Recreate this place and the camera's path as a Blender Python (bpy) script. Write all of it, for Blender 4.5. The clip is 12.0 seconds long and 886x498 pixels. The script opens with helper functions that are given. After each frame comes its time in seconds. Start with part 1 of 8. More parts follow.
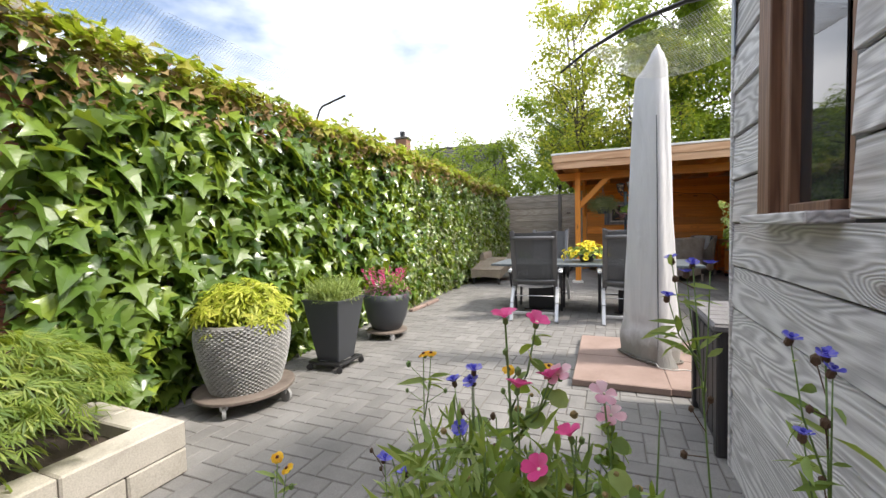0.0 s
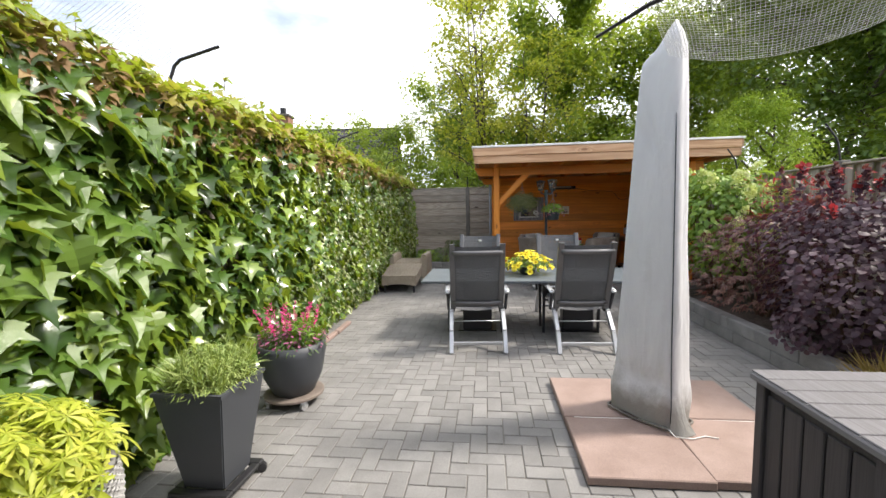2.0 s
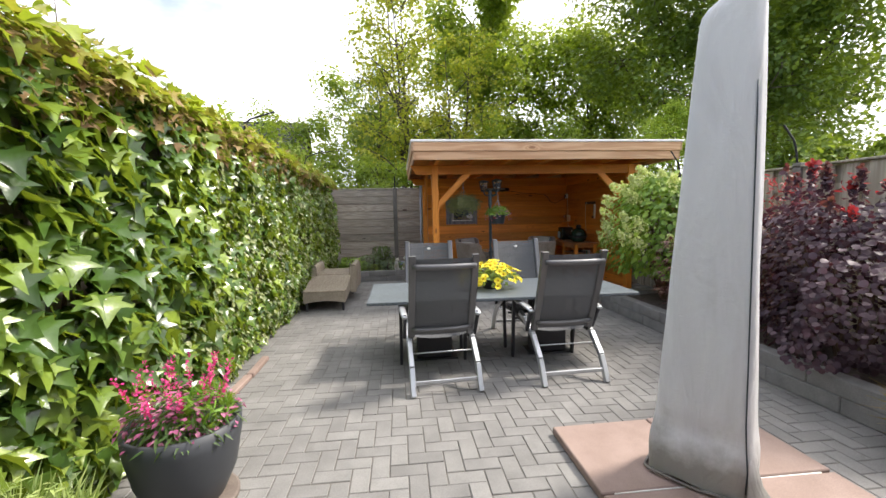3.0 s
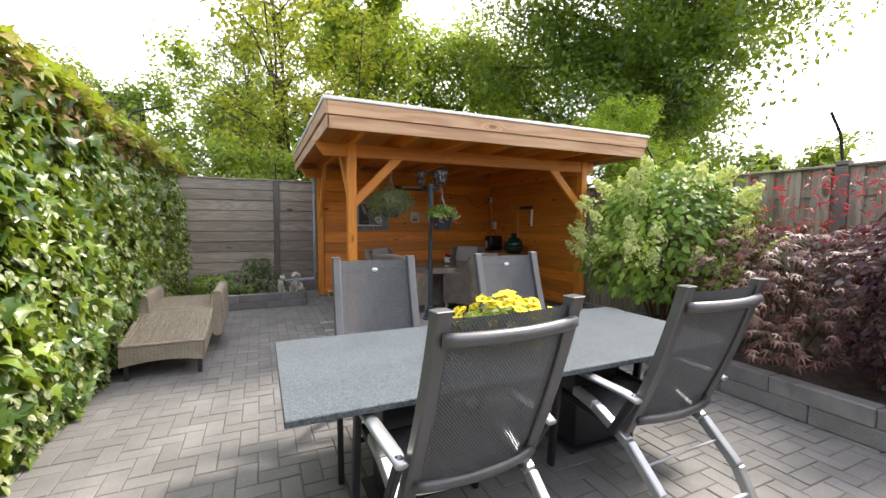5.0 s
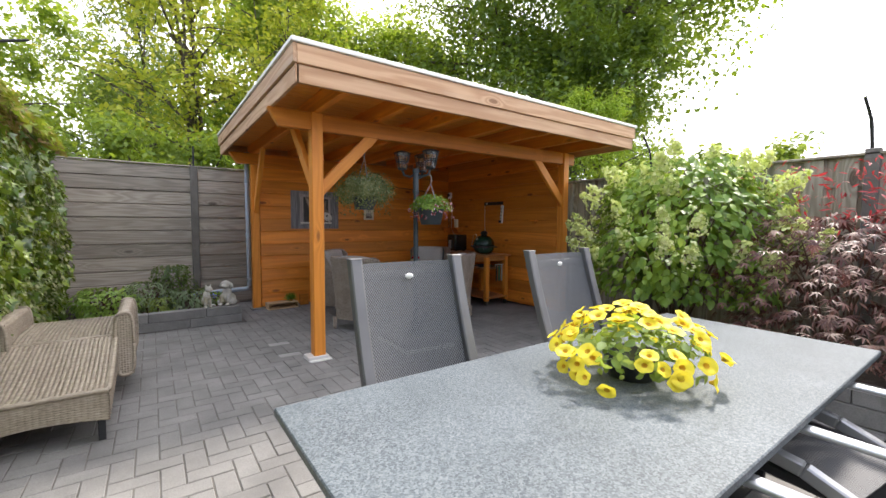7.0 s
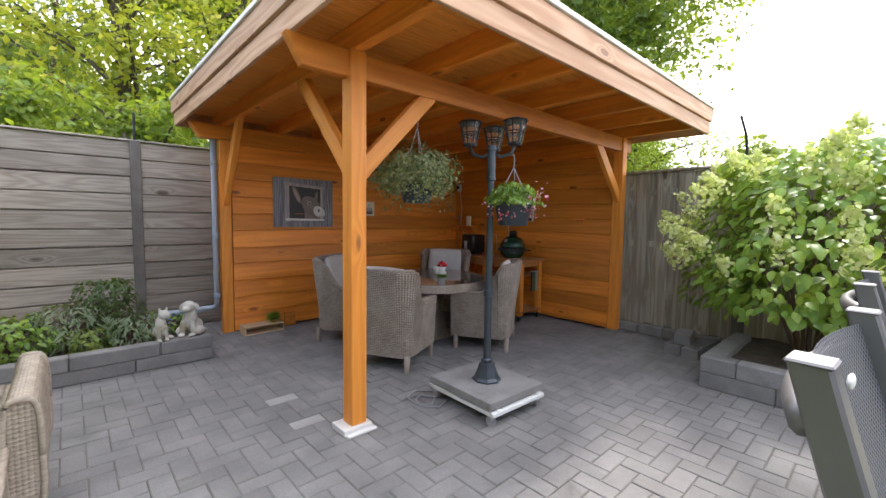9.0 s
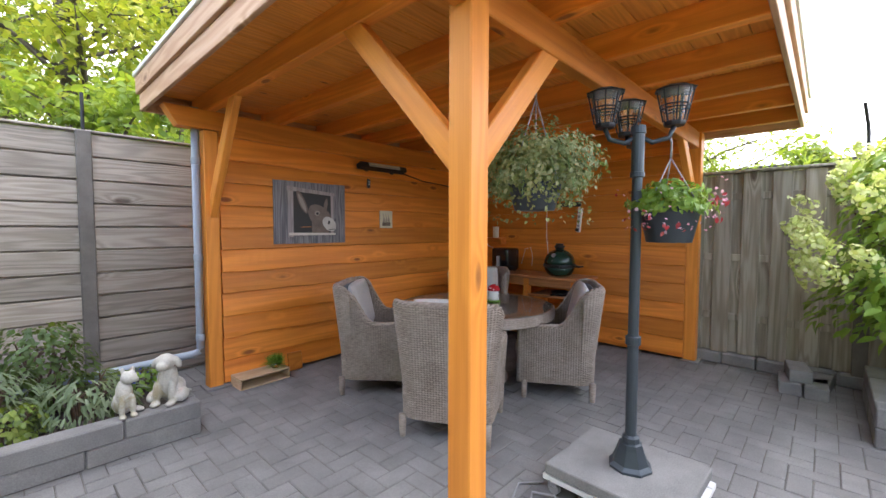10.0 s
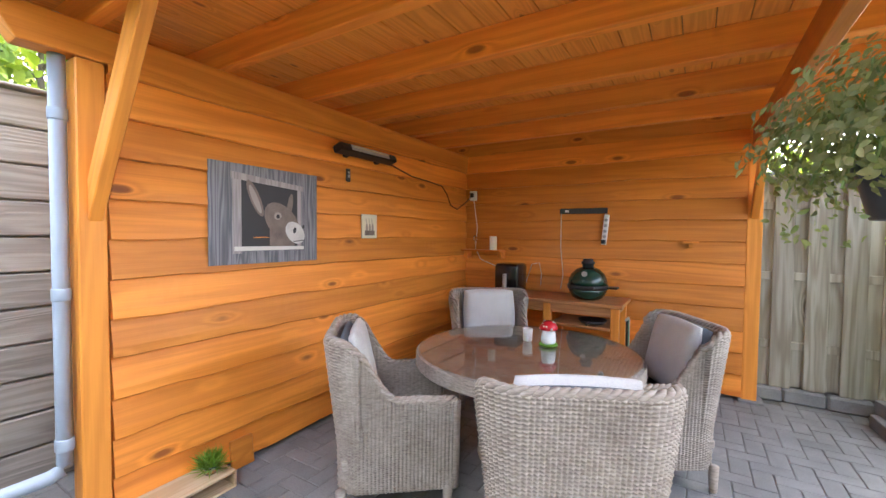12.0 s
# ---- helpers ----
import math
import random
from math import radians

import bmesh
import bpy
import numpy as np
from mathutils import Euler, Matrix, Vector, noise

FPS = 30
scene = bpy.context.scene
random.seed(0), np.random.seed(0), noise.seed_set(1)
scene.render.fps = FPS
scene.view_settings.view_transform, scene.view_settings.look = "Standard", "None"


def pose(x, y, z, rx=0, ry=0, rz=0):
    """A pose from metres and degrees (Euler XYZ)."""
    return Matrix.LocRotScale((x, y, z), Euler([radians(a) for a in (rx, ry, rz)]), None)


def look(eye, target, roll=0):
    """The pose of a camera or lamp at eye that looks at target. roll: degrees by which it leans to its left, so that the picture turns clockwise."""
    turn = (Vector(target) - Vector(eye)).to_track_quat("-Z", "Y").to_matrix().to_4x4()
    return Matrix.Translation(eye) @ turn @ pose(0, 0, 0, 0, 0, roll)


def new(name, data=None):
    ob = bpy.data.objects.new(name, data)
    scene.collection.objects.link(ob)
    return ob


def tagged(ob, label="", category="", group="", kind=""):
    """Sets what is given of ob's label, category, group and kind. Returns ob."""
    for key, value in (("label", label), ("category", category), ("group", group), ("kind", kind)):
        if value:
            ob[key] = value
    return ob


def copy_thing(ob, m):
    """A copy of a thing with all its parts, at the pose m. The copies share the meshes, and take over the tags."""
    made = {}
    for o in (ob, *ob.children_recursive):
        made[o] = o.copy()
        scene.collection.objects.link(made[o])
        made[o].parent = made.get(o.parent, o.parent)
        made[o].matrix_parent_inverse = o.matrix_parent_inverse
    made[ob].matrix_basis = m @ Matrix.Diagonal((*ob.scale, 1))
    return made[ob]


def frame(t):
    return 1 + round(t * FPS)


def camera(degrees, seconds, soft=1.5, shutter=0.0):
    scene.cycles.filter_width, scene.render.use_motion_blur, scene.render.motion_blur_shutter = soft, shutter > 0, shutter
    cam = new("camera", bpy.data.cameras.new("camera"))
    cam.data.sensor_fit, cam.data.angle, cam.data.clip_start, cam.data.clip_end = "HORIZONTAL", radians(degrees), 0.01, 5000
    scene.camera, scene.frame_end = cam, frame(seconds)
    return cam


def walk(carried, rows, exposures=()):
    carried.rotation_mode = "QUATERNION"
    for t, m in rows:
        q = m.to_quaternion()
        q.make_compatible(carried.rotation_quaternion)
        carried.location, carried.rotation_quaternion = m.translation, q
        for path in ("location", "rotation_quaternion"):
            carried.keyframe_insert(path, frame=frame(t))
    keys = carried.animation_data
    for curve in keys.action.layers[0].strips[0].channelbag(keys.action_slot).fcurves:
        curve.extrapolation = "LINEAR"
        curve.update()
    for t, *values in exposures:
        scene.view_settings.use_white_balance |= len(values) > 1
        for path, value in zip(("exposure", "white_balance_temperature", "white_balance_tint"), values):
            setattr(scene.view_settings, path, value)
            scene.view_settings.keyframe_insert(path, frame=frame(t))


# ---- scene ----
cam = camera(94.5, 12.0)
PATH = [
    (0, (0.482, 0.608, 1.204), (-0.269, 2.459, 1.109), -1.4),
    (0.5, (0.371, 0.706, 1.335), (-0.32, 2.578, 1.209), -1.3),
    (1, (0.173, 0.903, 1.441), (-0.411, 2.809, 1.287), -1.5),
    (1.5, (-0.045, 1.209, 1.491), (-0.46, 3.158, 1.319), -1.4),
    (2, (-0.307, 1.617, 1.503), (-0.526, 3.597, 1.321), -1.2),
    (2.5, (-0.553, 2.084, 1.507), (-0.564, 4.076, 1.322), -1.4),
    (3, (-0.78, 2.572, 1.501), (-0.571, 4.554, 1.327), -1.1),
    (3.2, (-0.819, 2.793, 1.489), (-0.546, 4.767, 1.318), -0.9),
    (4.8, (-1.153, 4.602, 1.437), (-0.38, 6.441, 1.299), 0.6),
    (5, (-1.164, 4.788, 1.422), (-0.35, 6.61, 1.282), 0.4),
    (5.5, (-1.203, 5.235, 1.38), (-0.278, 7.004, 1.248), 0.4),
    (6, (-1.287, 5.542, 1.351), (-0.267, 7.257, 1.219), 0.7),
    (6.5, (-1.366, 5.775, 1.33), (-0.274, 7.446, 1.196), 0.8),
    (6.7, (-1.392, 5.854, 1.317), (-0.272, 7.506, 1.191), 0.6),
    (8.5, (-1.454, 6.971, 1.358), (-0.168, 8.494, 1.196), 0.7),
    (8.8, (-1.433, 7.379, 1.384), (-0.115, 8.875, 1.227), 1.0),
    (9, (-1.446, 7.601, 1.346), (-0.1, 9.073, 1.2), 0.8),
    (9.5, (-1.351, 8.25, 1.364), (0.031, 9.689, 1.227), 0.3),
    (10, (-1.334, 8.864, 1.371), (0.125, 10.229, 1.271), 0.1),
    (10.5, (-1.225, 9.373, 1.4), (0.302, 10.662, 1.324), -0.1),
    (11, (-1.092, 9.816, 1.419), (0.516, 11.003, 1.35), 0.3),
    (11.5, (-1.002, 10.106, 1.44), (0.661, 11.215, 1.372), 0.3),
    (12, (-0.897, 10.292, 1.414), (0.807, 11.338, 1.343), 0.6),
]
walk(cam, [(t, look(eye, target, roll)) for t, eye, target, roll in PATH],
     [(0.0, 1.06, 6500, 12), (1.5, 1.05, 6500, 12), (2.5, 1.06, 6500, 12), (5.5, 1.42, 6500, 14), (6.5, 1.48, 6450, 14), (8.5, 1.68, 6350, 15), (9.5, 2.25, 6250, 16), (10.5, 2.75, 6150, 16), (12.0, 3.55, 6100, 14)])

# ---- world, sun ----
SUN_AZ, SUN_EL = 80.0, 50.0       # degrees clockwise from +y, and above the horizon
world = bpy.data.worlds.new("sky")
scene.world = world
world.use_nodes = True
wn, wl = world.node_tree.nodes, world.node_tree.links
wn.clear()
sky = wn.new("ShaderNodeTexSky")
sky.sky_type, sky.sun_disc = "NISHITA", False
sky.sun_elevation, sky.sun_rotation = radians(SUN_EL), radians(SUN_AZ)
sky.air_density, sky.dust_density, sky.ozone_density = 1.0, 5.0, 1.0
cl_co = wn.new("ShaderNodeTexCoord")
cl_map = wn.new("ShaderNodeMapping")
cl_map.inputs["Scale"].default_value = (1.3, 1.3, 3.0)
cl_noise = wn.new("ShaderNodeTexNoise")
cl_noise.inputs["Scale"].default_value, cl_noise.inputs["Detail"].default_value = 1.6, 6
cl_ramp = wn.new("ShaderNodeValToRGB")
cl_ramp.color_ramp.elements[0].position, cl_ramp.color_ramp.elements[1].position = 0.27, 0.54
cl_mix = wn.new("ShaderNodeMixRGB")
cl_mix.inputs[2].default_value = (8.4, 8.5, 8.7, 1)
bg = wn.new("ShaderNodeBackground")
bg.inputs["Strength"].default_value = 0.14
wo = wn.new("ShaderNodeOutputWorld")
wl.new(cl_co.outputs["Generated"], cl_map.inputs["Vector"])
wl.new(cl_map.outputs["Vector"], cl_noise.inputs["Vector"])
cl_sep = wn.new("ShaderNodeVectorMath")
cl_sep.operation, cl_sep.inputs[1].default_value = "DOT_PRODUCT", (0.20, 0.10, -0.04)
cl_add = wn.new("ShaderNodeMath")
wl.new(cl_co.outputs["Generated"], cl_sep.inputs[0])
wl.new(cl_sep.outputs["Value"], cl_add.inputs[0])
wl.new(cl_noise.outputs["Fac"], cl_add.inputs[1])
wl.new(cl_add.outputs[0], cl_ramp.inputs["Fac"])
wl.new(cl_ramp.outputs["Color"], cl_mix.inputs[0])
wl.new(sky.outputs["Color"], cl_mix.inputs[1])
wl.new(cl_mix.outputs["Color"], bg.inputs["Color"])
wl.new(bg.outputs["Background"], wo.inputs["Surface"])

sun_data = bpy.data.lights.new("sun", "SUN")
sun_data.energy, sun_data.angle, sun_data.color = 3.0, radians(9.0), (1.0, 0.93, 0.82)
sun = new("sun", sun_data)
sa, se = radians(SUN_AZ), radians(SUN_EL)
sun.matrix_world = look((14 * math.sin(sa), 14 * math.cos(sa), 14 * math.tan(se)), (0, 0, 0))


# ---- materials ----
class Graph:
    """A node material with short ways to add and join nodes."""

    def __init__(self, name):
        self.mat = bpy.data.materials.new(name)
        self.mat.use_nodes = True
        self.nodes, self.links = self.mat.node_tree.nodes, self.mat.node_tree.links
        self.nodes.clear()
        self.out = self.nodes.new("ShaderNodeOutputMaterial")

    def put(self, kind, **sockets):
        n = self.nodes.new("ShaderNode" + kind)
        for key, value in sockets.items():
            self.feed(n, key.replace("_", " "), value)
        return n

    def feed(self, n, key, value):
        key = int(key[1:]) if key[0] == "i" and key[1:].isdigit() else key
        if isinstance(value, bpy.types.NodeSocket):
            self.links.new(value, n.inputs[key])
        else:
            n.inputs[key].default_value = value

    def math(self, op, a, b=0.0, clamp=False):
        n = self.put("Math", i0=a, i1=b)
        n.operation, n.use_clamp = op, clamp
        return n.outputs[0]

    def vmath(self, op, a, b):
        n = self.put("VectorMath", i0=a, i1=b)
        n.operation = op
        return n.outputs[0]

    def ramp(self, fac, stops):
        n = self.put("ValToRGB", Fac=fac)
        e = n.color_ramp.elements
        while len(e) < len(stops):
            e.new(0.5)
        for el, (p, c) in zip(e, stops):
            el.position, el.color = p, (*c, 1) if len(c) == 3 else c
        return n.outputs["Color"]

    def mix(self, fac, a, b, blend="MIX"):
        n = self.put("MixRGB", i0=fac, i1=a, i2=b)
        n.blend_type = blend
        return n.outputs[0]

    def noise(self, vec, scale, detail=4.0, rough=0.55, distort=0.0):
        return self.put("TexNoise", Vector=vec, Scale=scale, Detail=detail, Roughness=rough, Distortion=distort).outputs["Fac"]

    def coords(self, shuffle=True):
        """Object coordinates, moved for each object so that alike pieces differ."""
        co = self.put("TexCoord").outputs["Object"]
        if not shuffle:
            return co
        r = self.put("ObjectInfo").outputs["Random"]
        off = self.put("CombineXYZ", X=self.math("MULTIPLY", r, 37.0), Y=self.math("MULTIPLY", r, 91.0), Z=self.math("MULTIPLY", r, 13.0)).outputs[0]
        return self.vmath("ADD", co, off)

    def vary(self, col, amount, island=False):
        r = self.put("NewGeometry").outputs["Random Per Island"] if island else self.put("ObjectInfo").outputs["Random"]
        v = self.math("ADD", self.math("MULTIPLY", r, 2 * amount), 1 - amount)
        return self.put("HueSaturation", Color=col, Value=v).outputs["Color"]

    def finish(self, shader):
        self.links.new(shader, self.out.inputs["Surface"])
        return self.mat

    def principled(self, col, rough=0.6, metal=0.0, height=None, depth=0.01, strength=0.6, spec=0.5, **more):
        p = self.put("BsdfPrincipled", Roughness=rough, Metallic=metal, **more)
        self.feed(p, "Base Color", col)
        p.inputs["Specular IOR Level"].default_value = spec
        if height is not None:
            b = self.put("Bump", Height=height, Distance=depth, Strength=strength)
            self.links.new(b.outputs["Normal"], p.inputs["Normal"])
        return p.outputs["BSDF"]


def C(*c):
    return (*c, 1.0)


def surface(name, a, b, scale=6.0, fine=90.0, rough=0.7, metal=0.0, depth=0.004, strength=0.5, vary=0.08, island=False, stain=None, stain_at=0.6, spec=0.5, shuffle=True):
    """A mottled matt surface: two tones in broad clouds, fine grain and, if given, stains."""
    g = Graph(name)
    co = g.coords(shuffle)
    big, small = g.noise(co, scale, 5), g.noise(co, fine, 3)
    col = g.ramp(big, [(0.3, a), (0.7, b)])
    col = g.mix(0.35, col, g.ramp(small, [(0.25, (0.25, 0.25, 0.25)), (0.75, (0.8, 0.8, 0.8))]), "OVERLAY")
    if stain:
        s = g.ramp(g.noise(co, scale * 0.6, 8, 0.65, 0.6), [(stain_at, (0, 0, 0)), (min(stain_at + 0.14, 1), (1, 1, 1))])
        col = g.mix(g.math("MULTIPLY", s, 0.75), col, C(*stain))
    if vary:
        col = g.vary(col, vary, island)
    h = g.math("ADD", g.math("MULTIPLY", big, 0.6), g.math("MULTIPLY", small, 0.4))
    r = g.math("ADD", g.math("MULTIPLY", small, 0.2), rough - 0.1)
    return g.finish(g.principled(col, r, metal, h, depth, strength, spec))


def wood(name, light, dark, axis="X", rings=26.0, across=7.0, along=0.55, rough=0.55, depth=0.002, strength=0.5, vary=0.14, knot=(0.10, 0.04, 0.015), knots=2.6, stain=None, contrast=1.0, spec=0.35):
    """Sawn wood: growth rings as contours of a stretched field, bent round knots, with grain and stains."""
    g = Graph(name)
    co = g.coords()
    sc = {"X": (along, across, across), "Y": (across, along, across), "Z": (across, across, along)}[axis]
    st = g.vmath("MULTIPLY", co, sc)
    fine_sc = {"X": (3, 140, 140), "Y": (140, 3, 140), "Z": (140, 140, 3)}[axis]
    kn_sc = {"X": (knots * 0.6, knots * 1.6, knots * 1.6), "Y": (knots * 1.6, knots * 0.6, knots * 1.6), "Z": (knots * 1.6, knots * 1.6, knots * 0.6)}[axis]
    vor = g.put("TexVoronoi", Vector=g.vmath("MULTIPLY", co, kn_sc), Scale=1.0, Randomness=1.0)
    near = g.math("SUBTRACT", 1.0, g.math("MULTIPLY", vor.outputs["Distance"], 3.2), clamp=True)
    knot_f = g.math("POWER", near, 2.0)
    field = g.math("ADD", g.noise(st, 1.0, 2.5, 0.5, 0.3), g.math("MULTIPLY", knot_f, 0.42))
    band = g.math("ADD", g.math("MULTIPLY", g.math("SINE", g.math("MULTIPLY", field, rings * 6.28)), 0.5), 0.5)
    grain = g.noise(g.vmath("MULTIPLY", co, fine_sc), 1.0, 3)
    mixv = g.math("ADD", g.math("MULTIPLY", band, 0.55 * contrast), g.math("MULTIPLY", grain, 0.5))
    col = g.ramp(mixv, [(0.2, light), (0.95, dark)])
    broad = g.noise(co, 2.2, 5)
    col = g.mix(g.math("MULTIPLY", broad, 0.5), col, g.mix(0.5, col, C(*dark)))
    spot = g.ramp(near, [(0.62, (0, 0, 0)), (0.78, (1, 1, 1))])
    col = g.mix(g.math("MULTIPLY", spot, 0.8), col, C(*knot))
    if stain:
        s = g.ramp(g.noise(st, 0.8, 6, 0.6), [(0.55, (0, 0, 0)), (0.72, (1, 1, 1))])
        col = g.mix(g.math("MULTIPLY", s, 0.6), col, C(*stain))
    col = g.vary(col, vary)
    h = g.math("SUBTRACT", g.math("MULTIPLY", grain, 0.5), g.math("MULTIPLY", band, 0.5))
    return g.finish(g.principled(col, rough, 0.0, h, depth, strength, spec))


def leaf_mat(name, a, b, c, gloss=0.45, trans=0.35, patch=0.0, patch_col=(0.6, 0.6, 0.35), scale=1.2, sheen=0.5, tint=(0.5, 0.62, 0.03)):
    """Leaves: three tones picked for each leaf, broad drifts, light passing through."""
    g = Graph(name)
    geo = g.put("NewGeometry")
    r = geo.outputs["Random Per Island"]
    drift = g.noise(geo.outputs["Position"], scale, 3)
    pick = g.math("ADD", g.math("MULTIPLY", r, 0.65), g.math("MULTIPLY", drift, 0.4))
    col = g.ramp(pick, [(0.18, a), (0.5, b), (0.88, c)])
    vein = g.noise(g.put("TexCoord").outputs["Object"], 60.0, 3)
    col = g.mix(0.25, col, g.ramp(vein, [(0.3, (0.3, 0.3, 0.3)), (0.7, (0.75, 0.75, 0.75))]), "OVERLAY")
    if patch:
        e = g.ramp(g.noise(geo.outputs["Position"], 45.0, 2), [(0.5, (0, 0, 0)), (0.58, (1, 1, 1))])
        col = g.mix(g.math("MULTIPLY", e, patch), col, C(*patch_col))
    p = g.principled(col, gloss, 0.0, vein, 0.003, 0.4, sheen)
    t = g.put("BsdfTranslucent", Color=g.mix(0.55, col, C(*tint), "MIX"))
    m = g.put("MixShader", i0=trans, i1=p, i2=t.outputs[0])
    return g.finish(m.outputs[0])


def plain(name, col, rough=0.5, metal=0.0, vary=0.05, spec=0.5, fine=120.0, depth=0.0006, **more):
    g = Graph(name)
    co = g.coords()
    n, m = g.noise(co, fine, 3), g.noise(co, 5.0, 4)
    c = g.mix(0.22, C(*col), g.ramp(m, [(0.3, (0.3, 0.3, 0.3)), (0.7, (0.7, 0.7, 0.7))]), "OVERLAY")
    c = g.vary(c, vary) if vary else c
    r = g.math("ADD", g.math("MULTIPLY", m, 0.16), rough - 0.08)
    return g.finish(g.principled(c, r, metal, n, depth, 0.5, spec, **more))


def weave_mat(name, a, b):
    """Woven synthetic rattan strands."""
    g = Graph(name)
    co = g.coords()
    streak = g.noise(g.vmath("MULTIPLY", co, (30, 30, 160)), 1.0, 3)
    broad = g.noise(co, 7.0, 4)
    v = g.math("ADD", g.math("MULTIPLY", streak, 0.6), g.math("MULTIPLY", broad, 0.4))
    col = g.ramp(v, [(0.3, a), (0.68, b)])
    return g.finish(g.principled(col, 0.5, 0.0, streak, 0.001, 0.5, 0.4))


def textile_mat(name, a, b, pitch=0.006):
    """A taut open textile with a fine ribbed weave."""
    g = Graph(name)
    co = g.coords(False)
    s = 3.14159 / pitch
    sep = g.put("SeparateXYZ", Vector=co)
    w1 = g.math("SINE", g.math("MULTIPLY", sep.outputs["X"], s))
    w2 = g.math("SINE", g.math("MULTIPLY", sep.outputs["Z"], s * 0.8))
    h = g.math("ADD", g.math("MULTIPLY", g.math("MULTIPLY", w1, w2), 0.5), 0.5)
    col = g.ramp(h, [(0.25, a), (0.75, b)])
    p = g.principled(col, 0.6, 0.0, h, 0.002, 0.6, 0.3)
    t = g.put("BsdfTransparent")
    holes = g.math("MULTIPLY", g.ramp(h, [(0.12, (1, 1, 1)), (0.3, (0, 0, 0))]), 0.35)
    return g.finish(g.put("MixShader", i0=holes, i1=p, i2=t.outputs[0]).outputs[0])


M = {}
M["paver"] = surface("grey_paver", (0.150, 0.146, 0.142), (0.225, 0.22, 0.212), 3.0, 160, 0.82, depth=0.003, vary=0.085, stain=(0.11, 0.105, 0.095), stain_at=0.62)
M["paver_rest"] = surface("grey_paver_rest", (0.150, 0.146, 0.142), (0.225, 0.22, 0.212), 3.0, 160, 0.82, depth=0.003, vary=0.085, island=True, stain=(0.11, 0.105, 0.095), stain_at=0.62)
M["paver_pale"] = surface("pale_paver", (0.28, 0.272, 0.258), (0.37, 0.36, 0.345), 4.0, 160, 0.82, depth=0.003)
M["joint"] = surface("joint_sand", (0.085, 0.078, 0.068), (0.17, 0.158, 0.14), 9.0, 300, 0.95, depth=0.004, vary=0)
M["lawn"] = surface("rough_grass", (0.05, 0.09, 0.02), (0.10, 0.13, 0.04), 1.2, 40, 0.95, depth=0.03, vary=0)
M["soil"] = surface("dark_soil", (0.035, 0.026, 0.02), (0.09, 0.07, 0.055), 14.0, 120, 0.95, depth=0.02, strength=1.0, vary=0)
M["block"] = surface("grey_concrete_block", (0.17, 0.165, 0.16), (0.25, 0.245, 0.235), 5.0, 140, 0.85, vary=0.08, stain=(0.12, 0.115, 0.1))
# concrete of the front planter, with the sunlight on it put into the colour
M["block_sunlit"] = surface("sunlit_concrete_block", (0.38, 0.355, 0.31), (0.5, 0.47, 0.42), 5.0, 140, 0.85, vary=0.06, stain=(0.27, 0.25, 0.22))
M["slab"] = surface("brown_paving_slab", (0.22, 0.155, 0.13), (0.30, 0.22, 0.19), 4.0, 180, 0.75, vary=0.06, stain=(0.2, 0.15, 0.13))
M["brick"] = surface("red_brown_brick", (0.16, 0.062, 0.045), (0.25, 0.10, 0.07), 12.0, 130, 0.85, vary=0.2, stain=(0.1, 0.06, 0.05))
M["mortar"] = surface("grey_mortar", (0.2, 0.19, 0.17), (0.3, 0.28, 0.25), 8.0, 200, 0.95, vary=0)
M["pav_x"] = wood("stained_larch_x", (0.84, 0.305, 0.043), (0.50, 0.138, 0.017), "X", 7, 5.0, 0.30, 0.45, vary=0.22, knot=(0.17, 0.042, 0.012), knots=3.0, contrast=0.5, stain=(0.48, 0.115, 0.016))
M["pav_y"] = wood("stained_larch_y", (0.84, 0.305, 0.043), (0.50, 0.138, 0.017), "Y", 7, 5.0, 0.30, 0.45, vary=0.22, knot=(0.17, 0.042, 0.012), knots=3.0, contrast=0.5, stain=(0.48, 0.115, 0.016))
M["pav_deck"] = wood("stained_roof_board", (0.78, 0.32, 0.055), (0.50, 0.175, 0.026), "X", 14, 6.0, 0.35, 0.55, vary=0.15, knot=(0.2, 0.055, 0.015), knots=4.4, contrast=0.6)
M["pav_z"] = wood("stained_larch_z", (0.83, 0.325, 0.050), (0.57, 0.175, 0.024), "Z", 7, 5.0, 0.35, 0.45, vary=0.08, knot=(0.22, 0.06, 0.018), contrast=0.55)
M["fascia_x"] = wood("worn_larch_x", (0.62, 0.40, 0.25), (0.44, 0.24, 0.13), "X", 9, 5.0, 0.4, 0.6, vary=0.10, knot=(0.2, 0.09, 0.04), stain=(0.42, 0.33, 0.27))
M["fascia_y"] = wood("worn_larch_y", (0.62, 0.40, 0.25), (0.44, 0.24, 0.13), "Y", 9, 5.0, 0.4, 0.6, vary=0.10, knot=(0.2, 0.09, 0.04), stain=(0.42, 0.33, 0.27))
M["shed"] = wood("silvered_larch", (0.78, 0.775, 0.78), (0.35, 0.345, 0.355), "Y", 30, 4.2, 0.5, 0.8, 0.004, 0.9, vary=0.10, knot=(0.17, 0.11, 0.08), knots=2.2, stain=(0.46, 0.39, 0.33))
M["shed_frame"] = wood("brown_window_wood", (0.27, 0.145, 0.085), (0.14, 0.07, 0.042), "Z", 12, 9.0, 0.5, 0.55, vary=0.1)
M["fence_x"] = wood("weathered_plank_x", (0.46, 0.41, 0.345), (0.215, 0.185, 0.15), "X", 11, 6.0, 0.5, 0.85, 0.003, 0.7, vary=0.2, contrast=0.7, knot=(0.06, 0.04, 0.03), knots=2.2, stain=(0.2, 0.15, 0.12))
